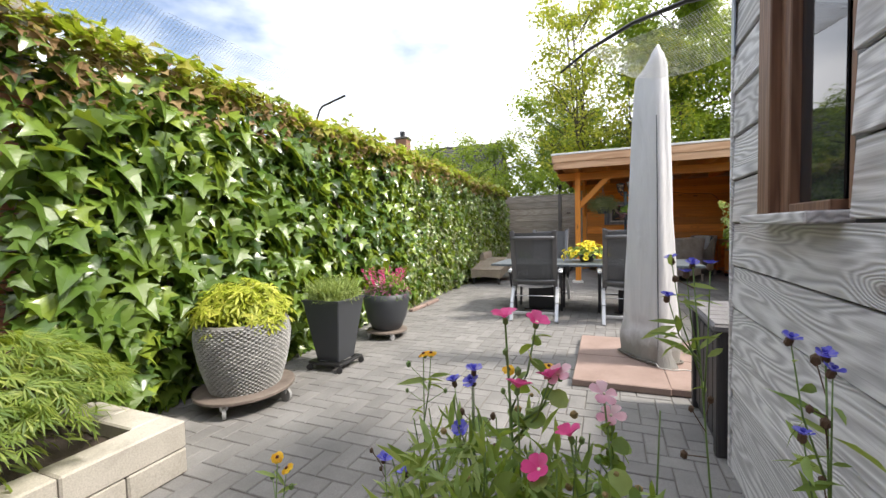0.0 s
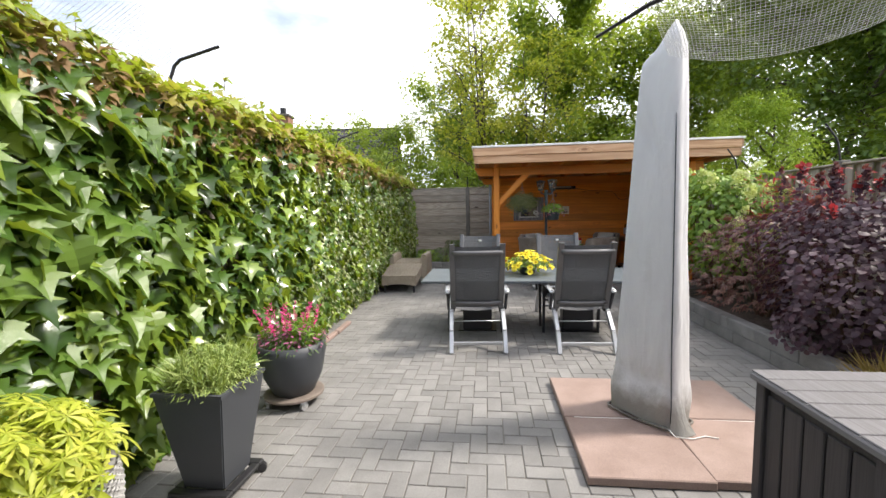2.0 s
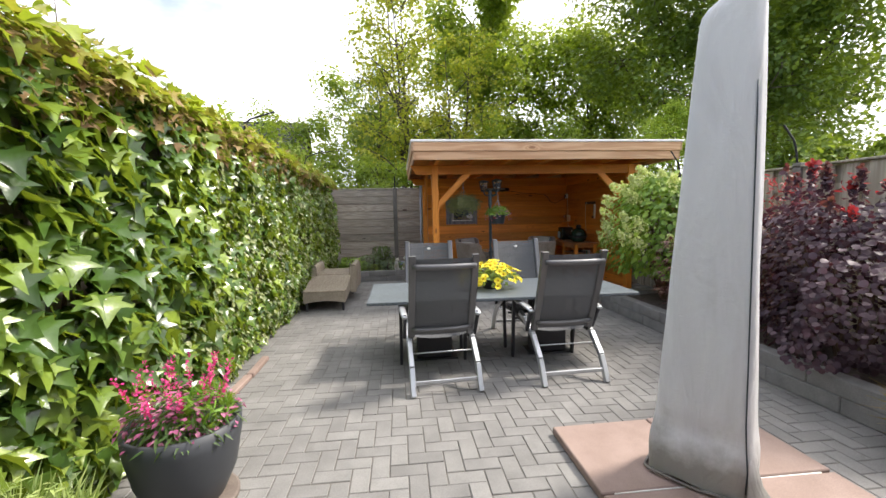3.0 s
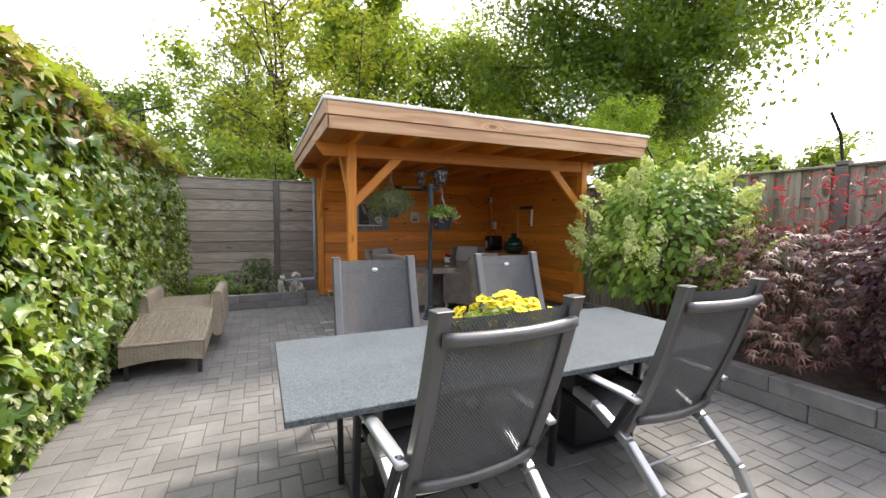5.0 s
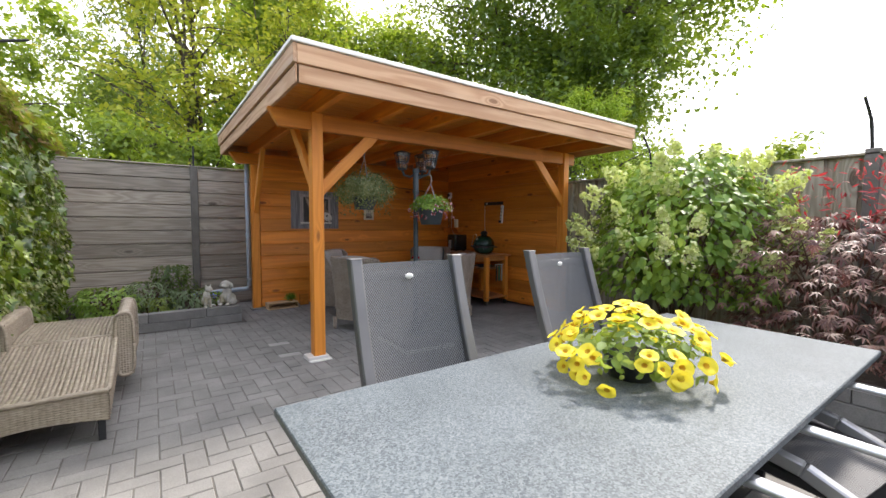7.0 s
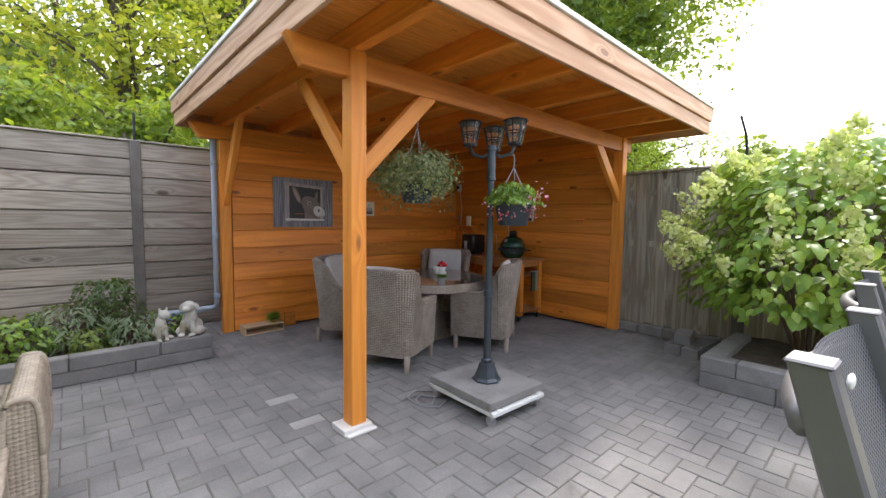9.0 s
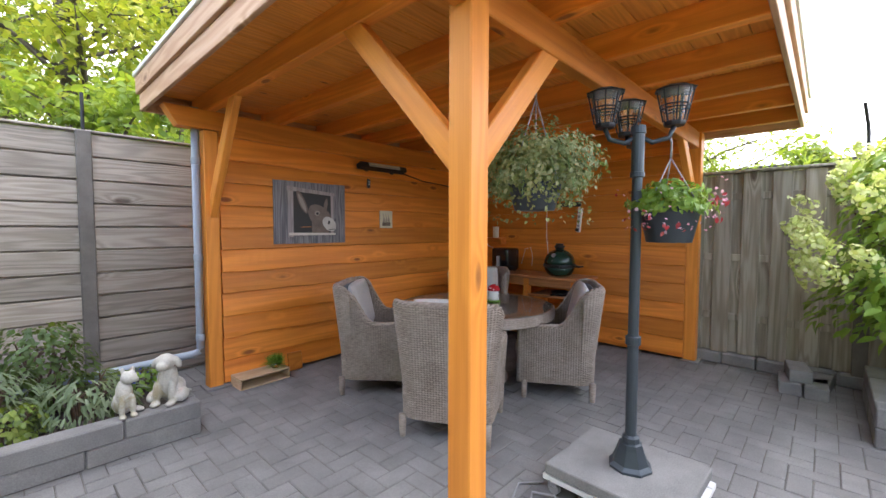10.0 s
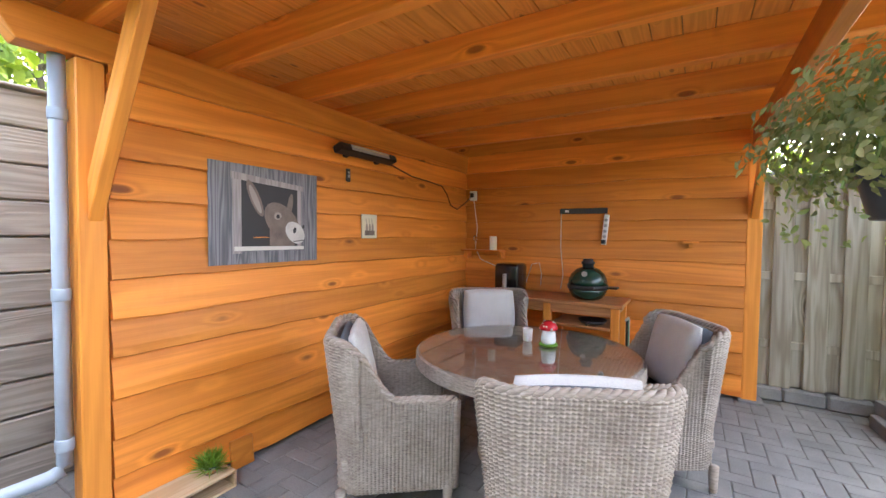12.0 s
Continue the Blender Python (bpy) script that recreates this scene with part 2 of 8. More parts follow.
M["fence_z"] = wood("mossy_board_z", (0.46, 0.42, 0.34), (0.25, 0.215, 0.16), "Z", 7, 7.0, 0.5, 0.85, 0.003, 0.7, vary=0.16, knot=(0.08, 0.05, 0.03), knots=2.0, stain=(0.23, 0.22, 0.13))
M["post_conc"] = surface("concrete_post", (0.13, 0.12, 0.105), (0.2, 0.185, 0.165), 6.0, 140, 0.9)
M["zinc"] = plain("grey_drainpipe", (0.33, 0.38, 0.44), 0.45, 0.0)
M["white_trim"] = plain("white_roof_trim", (0.72, 0.71, 0.68), 0.45, 0.2)
M["bitumen"] = surface("dark_roofing", (0.04, 0.04, 0.04), (0.07, 0.07, 0.07), 5, 200, 0.9)
M["black"] = plain("black_plastic", (0.018, 0.018, 0.02), 0.42)
M["black_metal"] = plain("black_metal", (0.022, 0.022, 0.024), 0.45, 0.3)
M["lamp_metal"] = plain("slate_grey_metal", (0.055, 0.068, 0.08), 0.42, 0.4)
M["anthracite"] = plain("anthracite_pot", (0.05, 0.054, 0.062), 0.5)
M["box_grey"] = wood("dark_resin_box", (0.06, 0.056, 0.058), (0.04, 0.037, 0.04), "Z", 14, 14.0, 0.5, 0.55, 0.001, 0.4, vary=0.08, knot=(0.045, 0.04, 0.04), knots=0.3)
M["box_lid"] = wood("grey_resin_lid", (0.20, 0.195, 0.205), (0.14, 0.135, 0.14), "Y", 14, 14.0, 0.5, 0.6, 0.001, 0.4, vary=0.05, knot=(0.14, 0.135, 0.14), knots=0.3)
M["alu"] = plain("silver_aluminium", (0.52, 0.535, 0.56), 0.38, 0.75)
M["alu_dark"] = plain("anthracite_aluminium", (0.15, 0.15, 0.155), 0.42, 0.55)
M["chair_dark"] = plain("dark_chair_leg", (0.035, 0.036, 0.042), 0.45, 0.3)
M["textile"] = textile_mat("grey_chair_textile", (0.045, 0.047, 0.052), (0.155, 0.16, 0.17))
M["white"] = plain("white_plastic", (0.72, 0.72, 0.70), 0.45)
M["cream"] = plain("cream_wax", (0.72, 0.66, 0.5), 0.5)
M["wheel"] = plain("grey_castor", (0.30, 0.30, 0.30), 0.5)
M["wicker"] = weave_mat("grey_brown_rattan", (0.185, 0.145, 0.115), (0.44, 0.37, 0.31))
M["wicker_lo"] = weave_mat("sand_rattan", (0.20, 0.165, 0.125), (0.45, 0.385, 0.305))
M["cushion"] = surface("light_grey_cushion", (0.50, 0.48, 0.455), (0.58, 0.56, 0.535), 5, 260, 0.9, vary=0.03)
M["cushion_dark"] = surface("slate_cushion_back", (0.10, 0.115, 0.13), (0.14, 0.155, 0.17), 5, 260, 0.9, vary=0.03)
M["statue"] = surface("weathered_white_stone", (0.46, 0.44, 0.38), (0.58, 0.56, 0.50), 9, 120, 0.8, vary=0.03, stain=(0.30, 0.25, 0.13), stain_at=0.5)
M["egg"] = plain("green_ceramic", (0.012, 0.045, 0.03), 0.25, spec=0.6)
M["crate"] = wood("pale_pine", (0.66, 0.50, 0.32), (0.52, 0.36, 0.2), "X", 9, 9, 0.6, 0.6)
M["ply"] = surface("weathered_dark_plywood", (0.12, 0.095, 0.08), (0.20, 0.165, 0.14), 7, 120, 0.75, stain=(0.07, 0.055, 0.05))
M["oak"] = wood("oiled_hardwood", (0.50, 0.23, 0.085), (0.32, 0.13, 0.045), "Y", 10, 8, 0.5, 0.45)
M["bark"] = surface("grey_bark", (0.06, 0.047, 0.035), (0.14, 0.115, 0.09), 9, 60, 0.95, depth=0.02, strength=1.0, vary=0.1)
M["stem"] = plain("green_stem", (0.15, 0.24, 0.07), 0.6)
M["twig"] = plain("brown_twig", (0.10, 0.06, 0.035), 0.8)
M["roof_tile"] = surface("dark_roof_tile", (0.05, 0.048, 0.052), (0.085, 0.08, 0.085), 3, 30, 0.8, vary=0.12)
M["far_brick"] = surface("far_brick_wall", (0.2, 0.1, 0.07), (0.28, 0.15, 0.1), 5, 40, 0.9)

g = Graph("speckled_granite")
co = g.coords(False)
v1 = g.put("TexVoronoi", Vector=co, Scale=190.0).outputs["Color"]
v1 = g.put("SeparateColor", Color=v1).outputs[0]
n1 = g.noise(co, 240.0, 2)
n2 = g.noise(co, 4.0, 4)
sp = g.math("ADD", g.math("MULTIPLY", v1, 0.6), g.math("MULTIPLY", n1, 0.45))
gc = g.ramp(sp, [(0.2, (0.055, 0.068, 0.08)), (0.5, (0.10, 0.118, 0.132)), (0.85, (0.165, 0.187, 0.20))])
gc = g.mix(0.3, gc, g.ramp(n2, [(0.3, (0.35, 0.35, 0.35)), (0.7, (0.65, 0.65, 0.65))]), "OVERLAY")
M["granite"] = g.finish(g.principled(gc, g.math("ADD", 0.36, g.math("MULTIPLY", sp, 0.25)), 0.0, sp, 0.0015, 0.5, 0.22))

g = Graph("grey_parasol_cover")
co = g.coords(False)
wr = g.noise(g.vmath("MULTIPLY", co, (5, 5, 1.4)), 1.0, 4, 0.55, 0.8)
tex = g.noise(co, 420.0, 2)
cc = g.ramp(wr, [(0.3, (0.60, 0.60, 0.615)), (0.7, (0.70, 0.70, 0.71))])
zz = g.put("SeparateXYZ", Vector=co).outputs["Z"]
edge = g.math("SUBTRACT", 0.34, zz)
dirt = g.ramp(g.math("ADD", g.math("MULTIPLY", edge, 1.4), g.math("MULTIPLY", g.noise(co, 5.0, 6, 0.65), 0.7)), [(0.36, (0, 0, 0)), (0.66, (1, 1, 1))])
cc = g.mix(g.math("MULTIPLY", dirt, 0.7), cc, C(0.19, 0.185, 0.15))
streak = g.ramp(g.noise(g.vmath("MULTIPLY", co, (9, 9, 0.9)), 1.0, 5), [(0.6, (0, 0, 0)), (0.75, (1, 1, 1))])
cc = g.mix(g.math("MULTIPLY", streak, 0.25), cc, C(0.36, 0.35, 0.30))
M["cover"] = g.finish(g.principled(cc, 0.75, 0.0, g.math("ADD", g.math("MULTIPLY", wr, 0.9), g.math("MULTIPLY", tex, 0.05)), 0.05, 0.7, 0.25))

g = Graph("window_glass")
M["glass"] = g.finish(g.principled(C(0.02, 0.025, 0.03), 0.03, 0.0, None, spec=1.0))
g = Graph("clear_glass")
M["clear"] = g.finish(g.principled(C(0.95, 0.97, 0.97), 0.03, 0.0, None, **{"Transmission_Weight": 0.92, "IOR": 1.45}))
g = Graph("table_glass")
gl = g.put("BsdfGlossy", Color=C(1, 1, 1), Roughness=0.03)
tr = g.put("BsdfTransparent", Color=C(0.9, 0.93, 0.92))
fr = g.put("LayerWeight", Blend=0.25)
M["table_glass"] = g.finish(g.put("MixShader", i0=g.math("ADD", 0.03, g.math("MULTIPLY", fr.outputs["Facing"], 0.45)), i1=tr.outputs[0], i2=gl.outputs[0]).outputs[0])

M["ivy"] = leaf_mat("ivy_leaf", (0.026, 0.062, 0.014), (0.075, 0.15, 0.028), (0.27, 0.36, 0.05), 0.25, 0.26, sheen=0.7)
# crown ivy: sunlight put into the paler tones, plus a dry brown
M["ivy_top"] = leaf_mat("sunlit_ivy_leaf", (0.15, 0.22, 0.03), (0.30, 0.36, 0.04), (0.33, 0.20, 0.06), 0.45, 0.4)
M["ivy_var"] = leaf_mat("variegated_ivy", (0.07, 0.13, 0.035), (0.16, 0.22, 0.07), (0.42, 0.44, 0.2), 0.4, 0.3, 0.7, (0.55, 0.55, 0.33))
M["dry"] = leaf_mat("dry_leaf", (0.14, 0.07, 0.03), (0.24, 0.14, 0.06), (0.34, 0.24, 0.11), 0.7, 0.25)
M["lime"] = leaf_mat("lime_leaf", (0.26, 0.32, 0.03), (0.42, 0.47, 0.05), (0.60, 0.58, 0.10), 0.5, 0.4)
M["cypress"] = leaf_mat("golden_cypress_leaf", (0.17, 0.28, 0.02), (0.29, 0.42, 0.03), (0.44, 0.53, 0.06), 0.55, 0.35)
M["maple_green"] = leaf_mat("cut_maple_leaf", (0.08, 0.14, 0.03), (0.17, 0.25, 0.05), (0.32, 0.36, 0.08), 0.5, 0.4)
M["herb"] = leaf_mat("herb_leaf", (0.13, 0.2, 0.05), (0.26, 0.34, 0.1), (0.4, 0.46, 0.16), 0.6, 0.3)
M["shrub"] = leaf_mat("shrub_leaf", (0.08, 0.17, 0.026), (0.16, 0.29, 0.045), (0.30, 0.43, 0.07), 0.45, 0.35)
M["dark_shrub"] = leaf_mat("dark_shrub_leaf", (0.02, 0.05, 0.014), (0.04, 0.09, 0.022), (0.075, 0.14, 0.035), 0.5, 0.3)
M["fern"] = leaf_mat("silver_fern_leaf", (0.09, 0.14, 0.08), (0.16, 0.22, 0.13), (0.27, 0.32, 0.2), 0.6, 0.3)
M["basket_leaf"] = leaf_mat("olive_trailing_leaf", (0.09, 0.125, 0.06), (0.18, 0.21, 0.10), (0.36, 0.34, 0.19), 0.6, 0.35)
M["hyd_fl"] = leaf_mat("hydrangea_blossom", (0.52, 0.60, 0.20), (0.68, 0.72, 0.32), (0.82, 0.82, 0.52), 0.7, 0.4)
M["purple"] = leaf_mat("purple_leaf", (0.034, 0.023, 0.034), (0.072, 0.048, 0.066), (0.145, 0.105, 0.122), 0.5, 0.25, sheen=0.25, tint=(0.22, 0.04, 0.05))
M["red_maple"] = leaf_mat("red_maple_leaf", (0.07, 0.03, 0.03), (0.14, 0.065, 0.055), (0.24, 0.14, 0.1), 0.45, 0.3, tint=(0.3, 0.05, 0.03))
M["red"] = leaf_mat("scarlet_leaf", (0.25, 0.02, 0.02), (0.42, 0.04, 0.05), (0.5, 0.13, 0.13), 0.5, 0.35, tint=(0.6, 0.05, 0.05))
M["tree_y"] = leaf_mat("yellowing_leaf", (0.20, 0.25, 0.03), (0.40, 0.42, 0.05), (0.64, 0.56, 0.07), 0.5, 0.45, scale=0.5)
M["tree_g"] = leaf_mat("tree_leaf", (0.08, 0.14, 0.025), (0.16, 0.25, 0.04), (0.32, 0.39, 0.06), 0.5, 0.5, scale=0.4)
M["tree_d"] = leaf_mat("oak_leaf", (0.04, 0.08, 0.02), (0.08, 0.145, 0.032), (0.16, 0.235, 0.05), 0.45, 0.42, scale=0.4)
M["petunia"] = leaf_mat("yellow_petal", (0.75, 0.60, 0.02), (0.83, 0.70, 0.03), (0.88, 0.80, 0.10), 0.6, 0.3, tint=(0.9, 0.75, 0.05))
M["petunia_eye"] = plain("amber_petal_throat", (0.62, 0.36, 0.01), 0.7)
M["pink"] = leaf_mat("pink_petal", (0.66, 0.03, 0.20), (0.78, 0.06, 0.28), (0.82, 0.14, 0.36), 0.6, 0.3, tint=(0.85, 0.08, 0.3))
M["pink_pale"] = leaf_mat("pale_pink_petal", (0.74, 0.3, 0.45), (0.8, 0.45, 0.55), (0.82, 0.6, 0.65), 0.6, 0.3, tint=(0.85, 0.4, 0.5))
M["blue"] = leaf_mat("blue_petal", (0.06, 0.06, 0.45), (0.12, 0.12, 0.62), (0.3, 0.28, 0.7), 0.6, 0.25, tint=(0.1, 0.1, 0.8))
M["gold"] = leaf_mat("golden_petal", (0.72, 0.36, 0.01), (0.82, 0.46, 0.01), (0.85, 0.55, 0.03), 0.6, 0.3, tint=(0.9, 0.5, 0.01))
M["maroon"] = plain("maroon_flower_disc", (0.10, 0.015, 0.01), 0.8)
M["heather"] = leaf_mat("heather_blossom", (0.30, 0.07, 0.16), (0.45, 0.13, 0.26), (0.52, 0.24, 0.32), 0.7, 0.3, tint=(0.5, 0.1, 0.25))
M["meadow"] = leaf_mat("meadow_leaf", (0.11, 0.19, 0.045), (0.2, 0.30, 0.08), (0.34, 0.42, 0.15), 0.55, 0.4)
M["grass_tuft"] = leaf_mat("young_grass", (0.07, 0.18, 0.02), (0.12, 0.28, 0.03), (0.2, 0.36, 0.05), 0.5, 0.35)


# ---- building blocks ----
RNG = random.Random(7)
NP = np.random.default_rng(11)


def link_mesh(name, bm, material, smooth=False):
    me = bpy.data.meshes.new(name)
    bm.normal_update()
    bm.to_mesh(me)
    bm.free()
    for m in (material if isinstance(material, (list, tuple)) else [material]):
        me.materials.append(m)
    if smooth:
        me.shade_smooth()
    return me


def part(name, bm, material, parent, label="", smooth=False, m=None):
    """Links a bmesh as one mesh object under a thing or a part."""
    ob = new(name, link_mesh(name, bm, material, smooth))
    ob.parent = parent
    if m is not None:
        ob.matrix_basis = m
    if label:
        tagged(ob, label)
    return ob


def piece(name, me, parent, m):
    """One more object on a mesh that alike pieces share."""
    ob = new(name, me)
    ob.parent = parent
    ob.matrix_basis = m
    return ob


def thing(name, label, category, group="", kind="", m=None):
    ob = new(name)
    ob.empty_display_size = 0.1
    if m is not None:
        ob.matrix_basis = m
    return tagged(ob, label, category, group, kind)


def solid(name, bm, material, label, category, group="", kind="", m=None, smooth=False):
    ob = new(name, link_mesh(name, bm, material, smooth))
    if m is not None:
        ob.matrix_basis = m
    return tagged(ob, label, category, group, kind)


def box(bm, x0, x1, y0, y1, z0, z1, bevel=0.0, m=None, seg=1):
    """A box, its edges rounded by bevel."""
    r = bmesh.ops.create_cube(bm, size=1.0)
    vs = r["verts"]
    for v in vs:
        v.co = Vector((x0 + (v.co.x + 0.5) * (x1 - x0), y0 + (v.co.y + 0.5) * (y1 - y0), z0 + (v.co.z + 0.5) * (z1 - z0)))
    if bevel:
        es = list({e for v in vs for e in v.link_edges})
        r = bmesh.ops.bevel(bm, geom=es, offset=bevel, segments=seg, affect="EDGES", profile=0.5)
        vs = list({v for f in r["faces"] for v in f.verts} | {v for v in vs if v.is_valid})
    if m is not None:
        for v in vs:
            v.co = m @ v.co
    return vs


def boxes(*rows, bevel=0.0, seg=1):
    bm = bmesh.new()
    for r in rows:
        box(bm, *r, bevel=bevel, seg=seg)
    return bm


def lathe(bm, profile, n=28, m=None, cap=True):
    """A turned body from (radius, height) pairs."""
    rings = []
    for r, z in profile:
        rings.append([bm.verts.new((r * math.cos(2 * math.pi * i / n), r * math.sin(2 * math.pi * i / n), z)) for i in range(n)])
    for a, b in zip(rings, rings[1:]):
        for i in range(n):
            bm.faces.new((a[i], a[(i + 1) % n], b[(i + 1) % n], b[i]))
    if cap:
        bm.faces.new(rings[0][::-1])
        bm.faces.new(rings[-1])
    if m is not None:
        for ring in rings:
            for v in ring:
                v.co = m @ v.co
    return rings


def tube(bm, pts, rad, n=6, flat=1.0, cap=True):
    """A tube along points; rad is one radius or one for each point. flat squeezes it upright."""
    pts = [Vector(p) for p in pts]
    rads = rad if isinstance(rad, (list, tuple)) else [rad] * len(pts)
    rings = []
    for i, p in enumerate(pts):
        d = (pts[min(i + 1, len(pts) - 1)] - pts[max(i - 1, 0)]).normalized()
        up = Vector((0, 0, 1)) if abs(d.z) < 0.95 else Vector((1, 0, 0))
        u = d.cross(up).normalized()
        w = u.cross(d).normalized()
        rings.append([bm.verts.new(p + (u * math.cos(2 * math.pi * k / n) + w * math.sin(2 * math.pi * k / n) * flat) * rads[i]) for k in range(n)])
    for a, b in zip(rings, rings[1:]):
        for k in range(n):
            bm.faces.new((a[k], a[(k + 1) % n], b[(k + 1) % n], b[k]))
    if cap:
        bm.faces.new(rings[0][::-1])
        bm.faces.new(rings[-1])
    return rings


def bar(bm, p, q, w, h, bevel=0.004, up=(0, 0, 1)):
    """A straight rectangular bar from p to q, w wide and h deep."""
    p, q = Vector(p), Vector(q)
    d = q - p
    x = d.normalized()
    y = Vector(up).cross(x)
    y = y.normalized() if y.length > 1e-4 else Vector((0, 1, 0))
    z = x.cross(y)
    m = Matrix((( x.x, y.x, z.x, p.x), (x.y, y.y, z.y, p.y), (x.z, y.z, z.z, p.z), (0, 0, 0, 1)))
    box(bm, 0, d.length, -w / 2, w / 2, -h / 2, h / 2, bevel, m)


def sheet(bm, grid):
    """A surface through rows of points."""
    vs = [[bm.verts.new(p) for p in row] for row in grid]
    for a, b in zip(vs, vs[1:]):
        for i in range(len(a) - 1):
            bm.faces.new((a[i], a[i + 1], b[i + 1], b[i]))
    return vs


# Leaf outlines: points of a flat leaf (x across, y towards the tip, z fold) and its faces.
def leaf_shape(outline, fold=0.12, droop=0.12):
    """A leaf from the right half of its outline, folded along the rib."""
    n = len(outline)
    top, base = outline[-1], outline[0]
    rib = [(0, y, -droop * y * y) for _, y in outline]
    right = [(x, y, fold * x - droop * y * y) for x, y in outline]
    left = [(-x, y, fold * x - droop * y * y) for x, y in outline]
    verts = rib + right[1:-1] + left[1:-1]
    faces = []
    R = lambda i: n + i - 1
    L = lambda i: n + (n - 2) + i - 1
    for i in range(n - 1):
        a, b = i, i + 1
        ra, rb = (R(i) if 0 < i < n - 1 else i), (R(i + 1) if 0 < i + 1 < n - 1 else i + 1)
        la, lb = (L(i) if 0 < i < n - 1 else i), (L(i + 1) if 0 < i + 1 < n - 1 else i + 1)
        fr = [v for k, v in enumerate((a, ra, rb, b)) if v not in (a, ra, rb, b)[:k]]
        fl = [v for k, v in enumerate((a, b, lb, la)) if v not in (a, b, lb, la)[:k]]
        if len(fr) > 2:
            faces.append(fr)
        if len(fl) > 2:
            faces.append(fl)
    return np.array(verts, float), faces


IVY = leaf_shape([(0, 0.02), (0.22, -0.17), (0.48, -0.08), (0.40, 0.14), (0.76, 0.42), (0.36, 0.43), (0.23, 0.62), (0, 1.06)], 0.3, 0.3)
OVAL = leaf_shape([(0, 0), (0.24, 0.22), (0.30, 0.5), (0.18, 0.8), (0, 1.0)], 0.3, 0.25)
LANCE = leaf_shape([(0, 0), (0.09, 0.3), (0.08, 0.65), (0, 1.0)], 0.3, 0.25)
ROUND = leaf_shape([(0, 0), (0.34, 0.2), (0.46, 0.55), (0.28, 0.88), (0, 1.0)], 0.2, 0.2)
DIAMOND = (np.array([(0, 0, 0), (0.32, 0.45, 0.06), (0, 1, -0.1), (-0.32, 0.45, 0.06)], float), [(0, 1, 2), (0, 2, 3)])
BLADE = (np.array([(-0.03, 0, 0), (0.03, 0, 0), (0.022, 0.55, 0.0), (0, 1, -0.12), (-0.022, 0.55, 0.0)], float), [(0, 1, 2, 4), (4, 2, 3)])


def leaf_frames(normal, tip):
    """Frames whose z is the normal and whose y runs towards the tip."""
    z = normal / np.linalg.norm(normal, axis=1, keepdims=True)
    y = tip - (tip * z).sum(1, keepdims=True) * z
    y /= np.linalg.norm(y, axis=1, keepdims=True) + 1e-9
    return np.stack([np.cross(y, z), y, z], axis=2)


def leaf_mesh(name, shape, place, normal, tip, size, material):
    """Many leaves in one mesh: each at its place, with its own size and lie."""
    v, f = shape
    fr = leaf_frames(np.asarray(normal, float), np.asarray(tip, float))
    size = np.broadcast_to(np.asarray(size, float), (len(place),))
    pts = np.einsum("nij,kj->nki", fr, v) * size[:, None, None] + np.asarray(place)[:, None, :]
    k = len(v)
    flat = pts.reshape(-1, 3)
    loops = np.concatenate([np.array(x) for x in f])
    lens = np.array([len(x) for x in f])
    n = len(place)
    all_loops = (loops[None, :] + (np.arange(n) * k)[:, None]).ravel()
    all_lens = np.tile(lens, n)
    me = bpy.data.meshes.new(name)
    me.vertices.add(len(flat))
    me.vertices.foreach_set("co", flat.ravel())
    me.loops.add(len(all_loops))
    me.loops.foreach_set("vertex_index", all_loops)
    me.polygons.add(len(all_lens))
    me.polygons.foreach_set("loop_start", np.concatenate([[0], np.cumsum(all_lens)[:-1]]))
    me.polygons.foreach_set("loop_total", all_lens)
    me.update(calc_edges=True)
    me.materials.append(material)
    return me


def leaves(name, shape, place, normal, tip, size, material, parent=None, label="", kind=""):
    ob = new(name, leaf_mesh(name, shape, place, normal, tip, size, material))
    ob.parent = parent
    return tagged(ob, label, "", "", kind)


def rand_dirs(n):
    d = NP.normal(size=(n, 3))
    return d / np.linalg.norm(d, axis=1, keepdims=True)


# ---- ground ----
bm = bmesh.new()
sheet(bm, [[(-2000, -2000, -0.09), (2000, -2000, -0.09)], [(-2000, 2000, -0.09), (2000, 2000, -0.09)]])
solid("ground", bm, M["lawn"], "rough green grass beyond the garden fences", "ground", kind="structure")
bm = boxes((-2.75, 3.75, -1.2, 13.5, -0.085, -0.0065))
patio = solid("patio_floor", bm, M["joint"], "sandy joints under grey herringbone block paving", "pavement", kind="structure")

# ---- hedge side: wall under the ivy ----
bm = boxes((-2.72, -2.60, 1.9, 13.3, -0.05, 2.16))
ivy_wall = solid("wall_ivy", bm, M["fence_x"], "dark timber garden wall overgrown with ivy", "wall", kind="structure")
bm = boxes((-2.78, -2.47, -1.5, 1.9, -0.05, 2.9))
brick_wall = solid("wall_brick", bm, M["mortar"], "red-brown brick house wall beside the ivy", "wall", kind="structure")
brick_me = link_mesh("brick", boxes((0, 0.02, -0.103, 0.103, 0, 0.05), bevel=0.003), M["brick"])
for row in range(24):
    for k in range(5):
        y = 1.79 - k * 0.216 - (0.108 if row % 2 else 0)
        piece("brick", brick_me, brick_wall, pose(-2.475 + RNG.uniform(-0.002, 0.002), y, 0.55 + row * 0.0625))
bm = boxes((-2.78, 3.75, -1.7, -1.5, -0.05, 2.9))
solid("wall_house", bm, M["far_brick"], "brown brick house wall that closes the garden", "wall", kind="structure")

